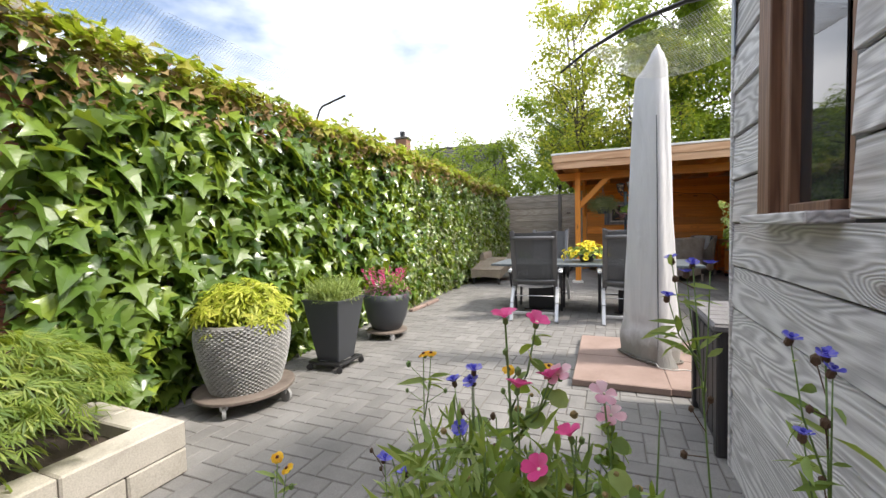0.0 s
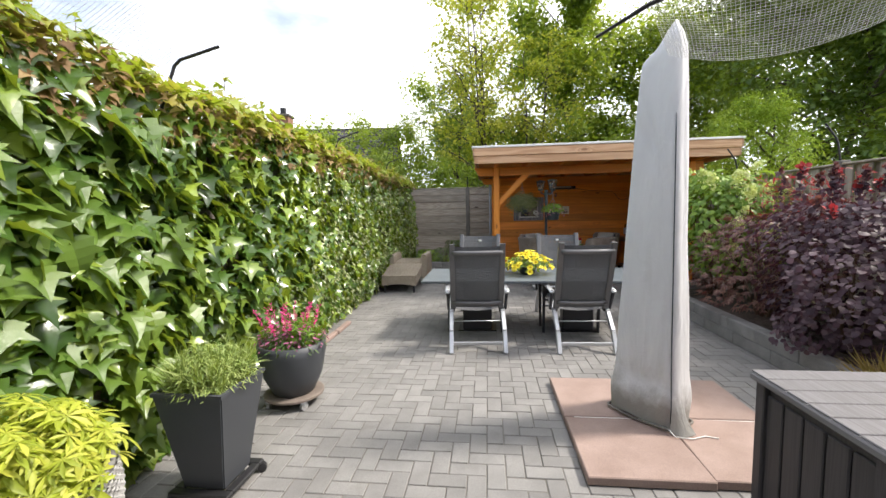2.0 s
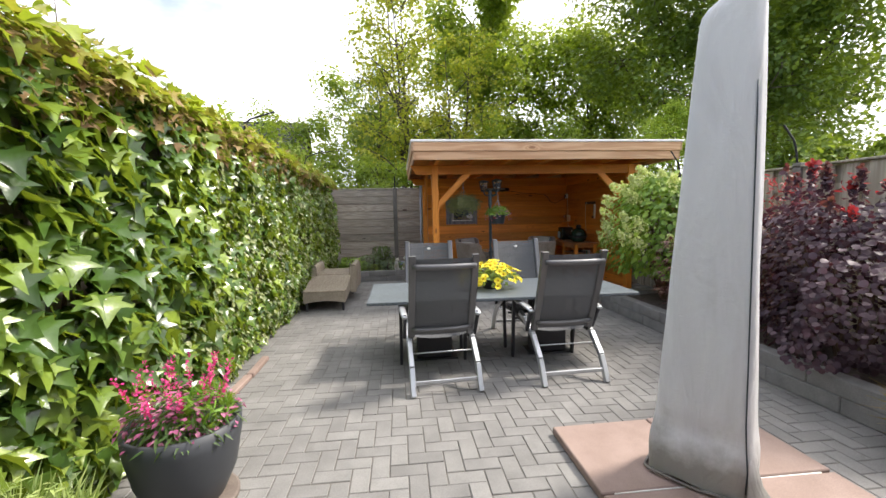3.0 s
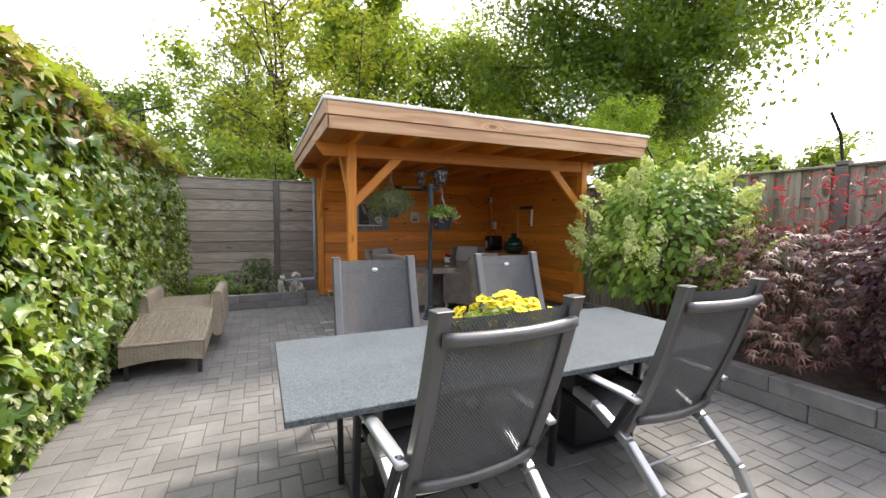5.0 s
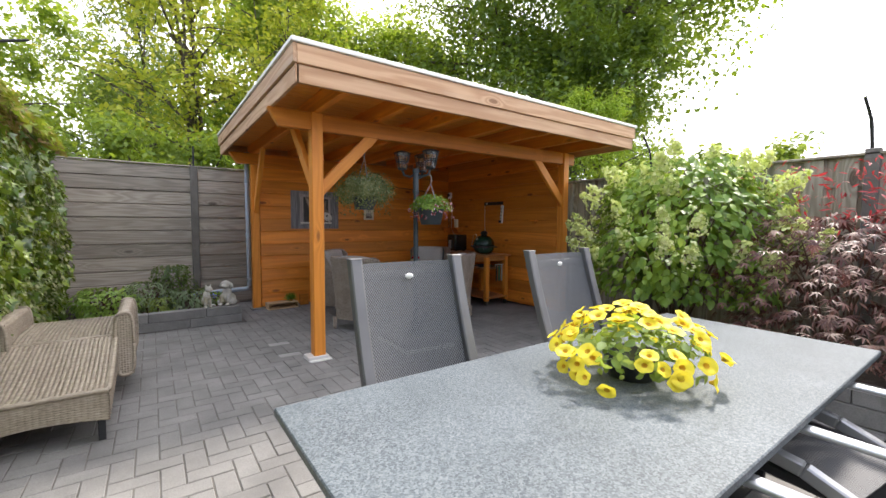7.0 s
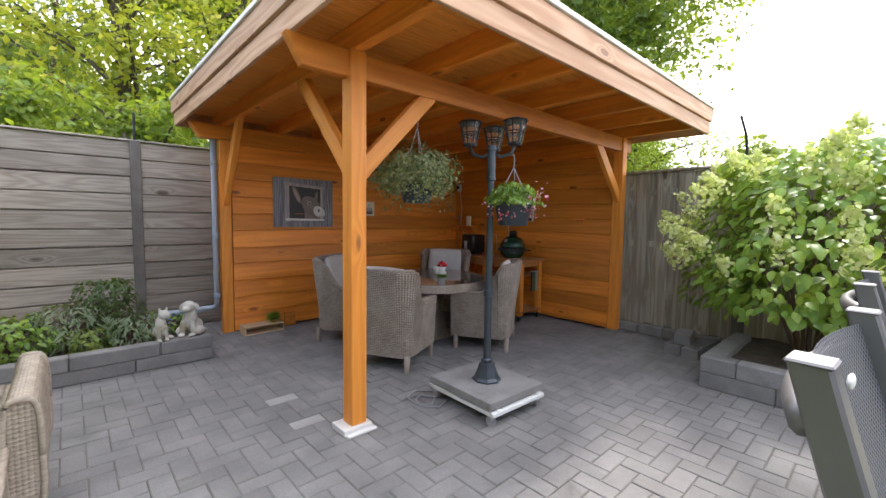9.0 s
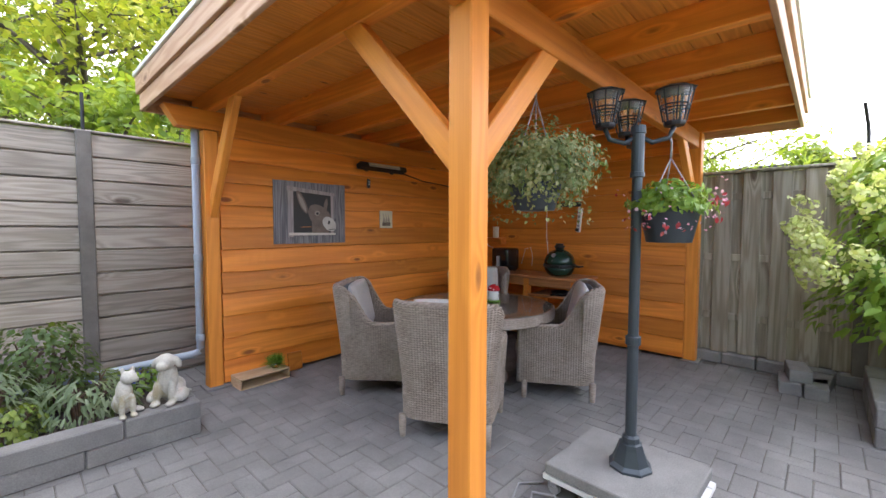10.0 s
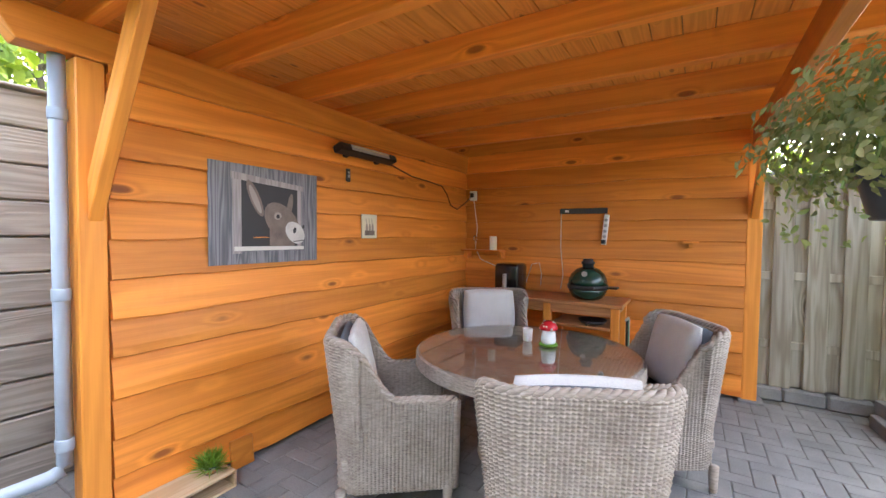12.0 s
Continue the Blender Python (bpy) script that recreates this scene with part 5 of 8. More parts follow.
bm = bmesh.new()
lathe(bm, [(pot1_r(0.0), 0.112), (pot1_r(0.1) - 0.006, 0.212), (pot1_r(0.25) - 0.006, 0.362), (pot1_r(0.44) - 0.006, 0.552), (pot1_r(0.46), 0.572), (pot1_r(0.46) - 0.03, 0.572), (0.24, 0.50)], 40)
pot = part("body", bm, M["block"], p1, smooth=True)
bm = bmesh.new()
for r in range(34):               # the relief: rows of slanting pebbles
    z = 0.122 + r * 0.0132
    n = 44
    for k in range(n):
        a = 2 * math.pi * (k + 0.5 * (r % 2)) / n
        rr = pot1_r(z - 0.112)
        w = rr * math.pi / n * 1.15
        m = Matrix.Translation((rr * math.cos(a), rr * math.sin(a), z)) @ pose(0, 0, 0, 0, 0, math.degrees(a)) @ pose(0, 0, 0, 8 + 10 * math.sin(k * 1.7 + r), 0, 0)
        pts = [m @ Vector(c) for c in ((-0.007, -w, 0), (0.004, -w * 0.5, 0.006), (0.004, w * 0.5, 0.006), (-0.007, w, 0), (0.004, w * 0.5, -0.006), (0.004, -w * 0.5, -0.006), (0.010, 0, 0.0))]
        v = [bm.verts.new(c) for c in pts]
        for i in range(6):
            bm.faces.new((v[i], v[(i + 1) % 6], v[6]))
part("pebble_relief", bm, surface("grey_stone_relief", (0.24, 0.24, 0.235), (0.36, 0.355, 0.34), 5, 200, 0.8, island=True, vary=0.15), p1)
bm = bmesh.new()
lathe(bm, [(0.001, 0.545), (0.27, 0.54)], 20, cap=False)
part("soil", bm, M["soil"], p1)

p2 = thing("square_pot", "tall tapered anthracite pot on a castor frame", "plant pot", m=pose(-1.81, 3.62, 0, rz=-1))
bm = bmesh.new()
rings = []
for hw, z in ((0.115, 0.075), (0.19, 0.60), (0.195, 0.60), (0.195, 0.62), (0.175, 0.62), (0.165, 0.56)):
    rings.append([bm.verts.new((sx * hw, sy * hw, z)) for sx, sy in ((-1, -1), (1, -1), (1, 1), (-1, 1))])
for a, b in zip(rings, rings[1:]):
    for i in range(4):
        bm.faces.new((a[i], a[(i + 1) % 4], b[(i + 1) % 4], b[i]))
bm.faces.new(rings[0][::-1])
bm.faces.new(rings[-1])
bmesh.ops.bevel(bm, geom=[e for e in bm.edges if abs(e.verts[0].co.z - e.verts[1].co.z) > 0.2], offset=0.006, segments=2, affect="EDGES")
part("body", bm, M["anthracite"], p2)
part("castor_frame", boxes((-0.17, 0.17, -0.17, -0.12, 0.05, 0.075), (-0.17, 0.17, 0.12, 0.17, 0.05, 0.075), (-0.17, -0.12, -0.12, 0.12, 0.05, 0.074), (0.12, 0.17, -0.12, 0.12, 0.05, 0.074), bevel=0.006), M["black"], p2)
for sx in (-1, 1):
    for sy in (-1, 1):
        bm = bmesh.new()
        lathe(bm, [(0.014, -0.02), (0.026, -0.018), (0.026, 0.018), (0.014, 0.02)], 14, pose(sx * 0.16, sy * 0.16, 0.026, 90, 0, 30))
        part("castor", bm, M["black"], p2)

p3 = thing("round_pot", "round anthracite pot on a small castor board", "plant pot", m=pose(-1.875, 4.66, 0) @ Matrix.Scale(1.1, 4))
bm = bmesh.new()
lathe(bm, [(0.20, 0.062), (0.21, 0.066), (0.21, 0.08), (0.20, 0.084)], 28)
part("castor_board", bm, M["ply"], p3)
for a in (45, 135, 225, 315):
    castor(p3, 0.185 * math.cos(radians(a)), 0.185 * math.sin(radians(a)), 0.063, 0.028)
bm = bmesh.new()
lathe(bm, [(0.13, 0.084), (0.15, 0.10), (0.205, 0.22), (0.235, 0.38), (0.238, 0.455), (0.222, 0.457), (0.21, 0.40)], 36)
part("body", bm, M["anthracite"], p3, smooth=True)

# ---- rattan lounger ----
lo = thing("rattan_lounger", "sand-coloured rattan sun lounger with its back lowered flat", "sun lounger")
LX0, LX1, LY0, LY1, LZ = -2.30, -1.66, 9.06, 10.52, 0.31


def skirt(y):                     # the lower edge, arched between the legs
    t = (y - LY0) / (LY1 - LY0)
    return 0.13 + 0.07 * math.sin(math.pi * min(1, max(0, t)))


def bed(y):                       # the bed climbs towards the raised head
    t = min(1.0, max(0.0, (y - LY0) / 1.05))
    return LZ + 0.17 * t * t * (3 - 2 * t)


SPAN = LY1 - LY0
bm = bmesh.new()
woven(bm, lambda u, v: ((LX1, LY0 + u * SPAN, skirt(LY0 + u * SPAN) + v * (bed(LY0 + u * SPAN) - skirt(LY0 + u * SPAN))), (1, 0, 0)), 44, 13, 0.006)
woven(bm, lambda u, v: ((LX0, LY1 - u * SPAN, 0.13 + v * (bed(LY1 - u * SPAN) - 0.13)), (-1, 0, 0)), 34, 12, 0.006)
woven(bm, lambda u, v: ((LX0 + u * (LX1 - LX0), LY0, 0.13 + 0.035 * math.sin(math.pi * u) + v * (LZ - 0.13 - 0.035 * math.sin(math.pi * u))), (0, -1, 0)), 22, 11, 0.006)
woven(bm, lambda u, v: ((LX1 - u * (LX1 - LX0), LY1, 0.13 + v * (bed(LY1) - 0.13)), (0, 1, 0)), 20, 14, 0.006)
part("woven_skirt", bm, M["wicker_lo"], lo, smooth=True)
strand = bmesh.new()
tube(strand, [(0, LY0 - 0.004 + (SPAN + 0.008) * i / 40, bed(LY0 + SPAN * i / 40) + 0.006 + 0.0025 * math.cos(math.pi * i)) for i in range(41)], 0.0135, 5, 0.45)
strand_me = link_mesh("bed_strand", strand, M["wicker_lo"], True)
for k in range(26):               # the bed: broad strands side by side along the lounger
    piece("bed_strand", strand_me, lo, pose(LX0 + 0.012 + k * (LX1 - LX0 - 0.024) / 25.0, 0, 0.001 * (k % 2)))
for a, b in (((LX0, LY0), (LX1, LY0)), ((LX1, LY0), (LX1, LY1)), ((LX0, LY1), (LX0, LY0)), ((LX0, 9.86), (LX1, 9.86))):
    bm = bmesh.new()
    tube(bm, [(a[0] + (b[0] - a[0]) * i / 40, a[1] + (b[1] - a[1]) * i / 40, bed(a[1] + (b[1] - a[1]) * i / 40) + 0.006 + 0.003 * math.sin(i * 1.6)) for i in range(41)], 0.016, 6)
    part("braided_edge", bm, M["wicker_lo"], lo, smooth=True)
for x in (LX0 + 0.04, LX1 - 0.04):
    for y in (LY0 + 0.05, LY1 - 0.06):
        bm = boxes((x - 0.018, x + 0.018, y - 0.018, y + 0.018, 0.0, 0.16), bevel=0.004)
        part("leg", bm, M["chair_dark"], lo)
ARM_Y0, ARM_Y1 = 9.80, 10.50
for x in (LX0 + 0.02, LX1 + 0.05):
    def arm_at(u, v):
        c, s_ = math.cos(6.2832 * u), math.sin(6.2832 * u)
        k = 1 / (abs(c) ** 4 + abs(s_) ** 4) ** 0.25
        return (x + 0.055 * c * k, ARM_Y0 + (ARM_Y1 - ARM_Y0) * v, 0.40 + 0.235 * s_ * k), (c, 0, s_ * 0.6)
    bm = bmesh.new()
    woven(bm, arm_at, 30, 36, 0.006)
    arm = part("arm", bm, M["wicker_lo"], lo, smooth=True)
    for v, sg in ((0.0, -1), (1.0, 1)):
        bm = bmesh.new()
        woven(bm, lambda a_, b_: ((x + (2 * a_ - 1) * 0.052, ARM_Y0 + (ARM_Y1 - ARM_Y0) * v, 0.17 + 0.46 * b_), (0, sg, 0)), 6, 26, 0.007)
        part("arm_end", bm, M["wicker_lo"], arm, smooth=True)
        bm = bmesh.new()
        tube(bm, [arm_at(k / 40, v)[0] for k in range(41)], 0.013, 5)
        part("rim", bm, M["wicker_lo"], arm, smooth=True)

# ---- lamp post on its wheeled slab ----
lt = thing("wheeled_slab", "grey concrete slab on a white wheeled trolley frame", "trolley", m=pose(0.79, 9.56, 0, rz=-2))
part("slab", boxes((-0.28, 0.28, -0.31, 0.31, 0.115, 0.17), bevel=0.005), M["block"], lt)
part("frame", boxes((-0.27, 0.27, -0.33, -0.29, 0.075, 0.105), (-0.27, 0.27, 0.29, 0.33, 0.075, 0.105), (-0.27, -0.23, -0.29, 0.29, 0.075, 0.104), (0.23, 0.27, -0.29, 0.29, 0.075, 0.104), (-0.02, 0.02, -0.29, 0.29, 0.075, 0.103), (-0.22, -0.19, -0.33, -0.30, 0.105, 0.116), (0.19, 0.22, -0.33, -0.30, 0.105, 0.116), (-0.22, -0.19, 0.30, 0.33, 0.105, 0.116), (0.19, 0.22, 0.30, 0.33, 0.105, 0.116), bevel=0.004), M["white"], lt)
for x in (-0.235, 0.235):
    for y in (-0.28, 0.28):
        castor(lt, x, y, 0.078, 0.034)
lp = thing("lamp_post", "slate-grey lamp post with three lanterns", "lamp post", m=pose(0.79, 9.55, 0.17, rz=0))
bm = bmesh.new()
lathe(bm, [(0.105, 0), (0.105, 0.012), (0.088, 0.03), (0.062, 0.10), (0.056, 0.125), (0.042, 0.13), (0.042, 0.155), (0.03, 0.165)], 8)
part("base", bm, M["lamp_metal"], lp)
bm = bmesh.new()
lathe(bm, [(0.027, 0.16), (0.027, 0.62), (0.036, 0.625), (0.036, 0.665), (0.027, 0.67), (0.025, 0.68), (0.024, 1.45), (0.034, 1.455), (0.034, 1.475), (0.03, 1.48), (0.03, 1.66), (0.036, 1.665), (0.034, 1.70)], 16)
part("pole", bm, M["lamp_metal"], lp, smooth=False)


def lantern(x, y, z):
    bm = bmesh.new()
    pts = [(0.0, 0.0, z - 0.10), (x * 0.4, y * 0.4, z - 0.135), (x * 0.85, y * 0.85, z - 0.115), (x, y, z - 0.06)]
    tube(bm, pts, 0.012, 8)
    arm_ob = part("arm", bm, M["lamp_metal"], lp, smooth=True)
    bm = bmesh.new()
    lathe(bm, [(0.045, -0.06), (0.05, -0.05), (0.05, -0.04)], 8, pose(x, y, z))
    lathe(bm, [(0.088, 0.105), (0.094, 0.11), (0.06, 0.125), (0.02, 0.135)], 8, pose(x, y, z))
    cage = []
    for k in range(8):
        a = math.pi / 4 * k + 0.39
        cage.append(bmesh.new())
        bar(cage[-1], (x + 0.049 * math.cos(a), y + 0.049 * math.sin(a), z - 0.04), (x + 0.080 * math.cos(a), y + 0.080 * math.sin(a), z + 0.107), 0.006, 0.006, 0)
    for rr, zz in ((0.062, 0.02), (0.066, 0.035)):
        tube(bm, [(x + rr * math.cos(math.pi / 4 * k + 0.39), y + rr * math.sin(math.pi / 4 * k + 0.39), z + zz) for k in range(9)], 0.004, 5)
    hd = part("lantern", bm, M["black_metal"], lp, "black lantern head with glass panes")
    for b in cage:
        part("bar", b, M["black_metal"], hd)
    bm = bmesh.new()
    lathe(bm, [(0.044, -0.04), (0.074, 0.105)], 8, pose(x, y, z), cap=False)
    pane = part("glass", bm, M["clear"], hd)
    pane.visible_shadow = False


lantern(-0.085, 0.13, 1.755)
lantern(0.09, -0.135, 1.755)
lantern(0.14, 0.10, 1.745)
cb = thing("power_cable", "loop of grey cable beside the lamp slab", "cable")
bm = bmesh.new()
tube(bm, [(0.60, 9.93, 0.008), (0.50, 10.02, 0.008), (0.38, 9.98, 0.008), (0.36, 9.84, 0.008), (0.44, 9.76, 0.008), (0.52, 9.82, 0.02), (0.47, 9.92, 0.02), (0.38, 9.88, 0.02), (0.36, 9.78, 0.012), (0.46, 9.70, 0.008), (0.56, 9.74, 0.008)], 0.006, 6)
part("cable", bm, M["wheel"], cb, smooth=True)

# ---- statues, crate, pot in the pavilion's corner ----
def blob(bm, x, y, z, sx, sy, sz, rx=0, ry=0, rz=0):
    bmesh.ops.create_uvsphere(bm, u_segments=14, v_segments=10, radius=1.0, matrix=pose(x, y, z, rx, ry, rz) @ Matrix.Diagonal((sx, sy, sz, 1)))


def statue(name, label, cat, m, parts_, detail):
    bm = bmesh.new()
    for p in parts_:
        blob(bm, *p)
    bmesh.ops.scale(bm, vec=(1, 1, 1), verts=bm.verts)
    ob = solid(name, bm, M["statue"], label, cat, m=m, smooth=True)
    rm = ob.modifiers.new("merge", "REMESH")
    rm.mode, rm.voxel_size, rm.use_smooth_shade = "VOXEL", detail, True
    return ob


statue("dog_statue", "weathered white stone statue of a sitting dog", "statue", pose(-0.62, 12.03, 0.224, rz=-35),
       [(0, 0.03, 0.075, 0.085, 0.095, 0.075), (0, -0.02, 0.15, 0.062, 0.06, 0.10, -12), (-0.045, -0.075, 0.075, 0.024, 0.026, 0.08), (0.045, -0.075, 0.075, 0.024, 0.026, 0.08), (-0.045, -0.10, 0.015, 0.028, 0.04, 0.016), (0.045, -0.10, 0.015, 0.028, 0.04, 0.016),
        (-0.085, -0.02, 0.04, 0.035, 0.07, 0.04), (0.085, -0.02, 0.04, 0.035, 0.07, 0.04), (0, -0.045, 0.275, 0.058, 0.06, 0.052), (0, -0.10, 0.258, 0.034, 0.04, 0.028), (-0.065, -0.03, 0.265, 0.018, 0.03, 0.042, 0, 25), (0.065, -0.03, 0.265, 0.018, 0.03, 0.042, 0, -25), (0, 0.11, 0.02, 0.10, 0.02, 0.018)], 0.0075)
statue("cat_statue", "weathered white stone statue of a sitting cat", "statue", pose(-0.87, 11.97, 0.224, rz=5),
       [(0, 0.03, 0.07, 0.058, 0.075, 0.07), (0, 0.0, 0.135, 0.045, 0.05, 0.085, -10), (-0.028, -0.055, 0.07, 0.017, 0.018, 0.075), (0.028, -0.055, 0.07, 0.017, 0.018, 0.075), (-0.028, -0.07, 0.012, 0.02, 0.03, 0.013), (0.028, -0.07, 0.012, 0.02, 0.03, 0.013),
        (0.02, -0.025, 0.235, 0.043, 0.045, 0.038), (0.045, -0.055, 0.225, 0.02, 0.022, 0.018), (-0.008, -0.01, 0.275, 0.012, 0.01, 0.022), (0.045, -0.01, 0.275, 0.012, 0.01, 0.022), (0.06, 0.02, 0.016, 0.03, 0.06, 0.015, 0, 0, 30)], 0.0065)
cr = thing("wooden_crate", "small pale pine box lying on its side", "crate", m=pose(0.19, 12.52, 0, rz=2))
part("bottom", boxes((-0.22, 0.22, -0.10, 0.10, 0.0, 0.012), bevel=0.002), M["crate"], cr)
part("top", boxes((-0.22, 0.22, -0.10, 0.10, 0.083, 0.095), bevel=0.002), M["crate"], cr)
for x in (-0.22, 0.208):
    part("side", boxes((x, x + 0.012, -0.10, 0.10, 0.012, 0.083), bevel=0.002), M["crate"], cr)
part("back", boxes((-0.208, 0.208, 0.088, 0.10, 0.012, 0.083)), M["crate"], cr)
gp = thing("grass_pot", "small pot of bright green grass beside the crate", "potted plant", m=pose(0.32, 12.52, 0.095))
bm = bmesh.new()
lathe(bm, [(0.032, 0), (0.042, 0.045), (0.039, 0.045), (0.035, 0.03)], 18)
part("pot", bm, M["clear"], gp, smooth=True)
N = 420
d = rand_dirs(N)
d[:, 2] = np.abs(d[:, 2]) + 0.7
leaves("grass", BLADE, np.c_[NP.normal(0, 0.016, (N, 2)), np.full(N, 0.03)], rand_dirs(N), d, NP.uniform(0.07, 0.12, N), M["grass_tuft"], gp)
bm = boxes((-0.07, 0.07, -0.012, 0.012, 0.0, 0.17), bevel=0.004)
solid("wood_block", bm, M["pav_x"], "offcut of stained board leaning on the wall", "offcut", m=pose(0.55, 12.585, 0, -8, 0, 0))

# ---- pictures, heater and cables on the pavilion walls ----
WY = BW_Y - 0.036                  # face of the back wall's boards
WXS = SW_X - 0.036                 # face of the side wall's boards
pc = thing("stable_picture", "printed picture of a donkey looking out of a stable window", "picture", m=pose(0.76, WY - 0.008, 1.5225) @ Matrix.Diagonal((0.955, 1, 1.075, 1)))
part("panel", boxes((-0.405, 0.405, 0, 0.008, -0.28, 0.28), bevel=0.001), wood("printed_old_planks", (0.30, 0.29, 0.31), (0.08, 0.08, 0.095), "Z", 9, 14, 1.0, 0.55, 0.0005, 0.3, 0, knot=(0.06, 0.05, 0.05)), pc)


def flat_shape(pts, y):
    bm = bmesh.new()
    f = bm.faces.new([bm.verts.new((x, y, z)) for x, z in pts])
    bm.normal_update()
    if f.normal.y > 0:
        bmesh.ops.reverse_faces(bm, faces=[f])
    return bm


def ellipse(cx, cz, rx, rz, rot=0.0, n=24):
    c, s = math.cos(radians(rot)), math.sin(radians(rot))
    return [(cx + rx * math.cos(6.2832 * k / n) * c - rz * math.sin(6.2832 * k / n) * s, cz + rx * math.cos(6.2832 * k / n) * s + rz * math.sin(6.2832 * k / n) * c) for k in range(n)]


INK = {"dark": plain("print_black", (0.022, 0.02, 0.022), 0.5), "fur": surface("print_fur_brown", (0.13, 0.095, 0.08), (0.2, 0.15, 0.125), 14, 120, 0.5, vary=0, depth=0.0002), "ear": plain("print_ear_grey", (0.34, 0.29, 0.25), 0.5), "nose": surface("print_muzzle", (0.5, 0.48, 0.45), (0.62, 0.6, 0.57), 12, 90, 0.5, vary=0, depth=0.0002), "lath": wood("print_pale_lath", (0.44, 0.39, 0.38), (0.26, 0.225, 0.23), "Z", 9, 14, 1.0, 0.5, 0.0003, 0.3, 0), "white": plain("print_white", (0.66, 0.63, 0.58), 0.5)}
for nm, pts, y, ink in (
        ("window_hole", [(-0.20, -0.18), (0.24, -0.19), (0.24, 0.19), (-0.20, 0.21)], -0.0015, "dark"),
        ("post_strip", [(-0.26, -0.22), (-0.20, -0.22), (-0.20, 0.22), (-0.26, 0.22)], -0.002, "lath"),
        ("lintel_strip", [(-0.27, 0.195), (0.28, 0.165), (0.28, 0.195), (-0.27, 0.235)], -0.0025, "lath"),
        ("post_strip", [(0.225, -0.19), (0.26, -0.19), (0.26, 0.17), (0.225, 0.17)], -0.002, "lath"),
        ("sill_strip", [(-0.25, -0.205), (0.28, -0.205), (0.28, -0.185), (-0.25, -0.18)], -0.0045, "white"),
        ("ear", ellipse(-0.105, 0.095, 0.035, 0.115, 28), -0.003, "fur"),
        ("inner_ear", ellipse(-0.105, 0.09, 0.02, 0.09, 28), -0.0035, "ear"),
        ("ear", ellipse(0.16, 0.06, 0.022, 0.085, -12), -0.003, "fur"),
        ("head", ellipse(0.10, -0.035, 0.155, 0.098, -32), -0.0036, "fur"),
        ("neck", [(0.0, -0.185), (0.2, -0.185), (0.19, -0.02), (0.0, -0.05)], -0.003, "fur"),
        ("muzzle", ellipse(0.205, -0.10, 0.088, 0.062, -30), -0.0042, "nose"),
        ("eye_ring", ellipse(0.062, 0.0, 0.030, 0.022, 10), -0.0042, "ear"),
        ("eye", ellipse(0.064, -0.003, 0.014, 0.013, 0), -0.0046, "dark"),
        ("nostril", ellipse(0.20, -0.085, 0.013, 0.02, -20), -0.0046, "dark"),
        ("nostril", ellipse(0.275, -0.06, 0.008, 0.014, -20), -0.0046, "dark"),
        ("mouth", [(0.19, -0.158), (0.275, -0.15), (0.275, -0.145), (0.19, -0.152)], -0.0046, "dark")):
    part(nm, flat_shape(pts, y), INK[ink], pc)
p2c = thing("small_picture", "small cream tile picture with a sketch of three animals", "picture", m=pose(1.705, WY - 0.012, 1.475))
part("tile", boxes((-0.093, 0.093, 0, 0.012, -0.10, 0.10), bevel=0.003), M["cream"], p2c)
for k in range(3):
    part("sketch", flat_shape(ellipse(-0.035 + 0.035 * k, -0.02, 0.014, 0.045), -0.0012), INK["ear"], p2c)
    part("sketch", flat_shape(ellipse(-0.043 + 0.035 * k, 0.045, 0.004, 0.022, 8), -0.0012), INK["ear"], p2c)
part("sketch", flat_shape([(-0.06, -0.075), (0.06, -0.075), (0.06, -0.035), (-0.06, -0.035)], -0.0016), INK["fur"], p2c)

ht = thing("patio_heater", "black infrared patio heater bar on the wall", "heater", m=pose(1.61, WY - 0.07, 2.05, -20, 0, 0))
bm = boxes((-0.33, 0.33, -0.045, 0.045, -0.03, 0.03), bevel=0.014, seg=2)
part("housing", bm, M["black_metal"], ht)
part("reflector", boxes((-0.22, 0.22, -0.048, -0.043, -0.022, 0.022), bevel=0.001), M["alu"], ht, "silver reflector")
bm = bmesh.new()
tube(bm, [(-0.21, -0.052, 0.004), (0.21, -0.052, 0.004)], 0.006, 8)
part("heating_tube", bm, M["cream"], ht, smooth=True)
part("wall_bracket", boxes((-0.20, -0.16, 0.035, 0.085, -0.02, 0.02), (0.16, 0.20, 0.035, 0.085, -0.02, 0.02)), M["black_metal"], ht)
rm_ = thing("remote_control", "small black remote control hung below the heater", "remote control", m=pose(1.46, WY - 0.014, 1.87))
part("body", boxes((-0.022, 0.022, 0, 0.014, -0.05, 0.05), bevel=0.005), M["black"], rm_)
part("buttons", boxes((-0.010, 0.010, -0.003, 0.0, -0.018, 0.002), (-0.010, 0.010, -0.003, 0.0, 0.012, 0.028), bevel=0.001), M["wheel"], rm_)
hc = thing("heater_cable", "dark red cable from the heater to the corner socket", "cable")
bm = bmesh.new()
tube(bm, [(1.93, WY - 0.05, 2.02), (2.1, WY - 0.02, 2.0), (2.3, WY - 0.012, 1.965), (2.6, WY - 0.012, 1.95), (2.85, WY - 0.012, 1.93), (2.95, WY - 0.015, 1.85), (3.02, WY - 0.02, 1.74), (3.15, WY - 0.03, 1.70), (3.3, WY - 0.05, 1.78), (WXS - 0.03, WY - 0.08, 1.86)], 0.006, 6)
part("cable", bm, plain("dark_red_cable", (0.07, 0.012, 0.01), 0.5), hc, smooth=True)
so = thing("wall_socket", "white outdoor socket with a timer in the corner", "socket", m=pose(WXS, WY - 0.10, 1.87))
part("box", boxes((-0.045, 0.0, -0.04, 0.04, -0.055, 0.055), bevel=0.006), M["white"], so)
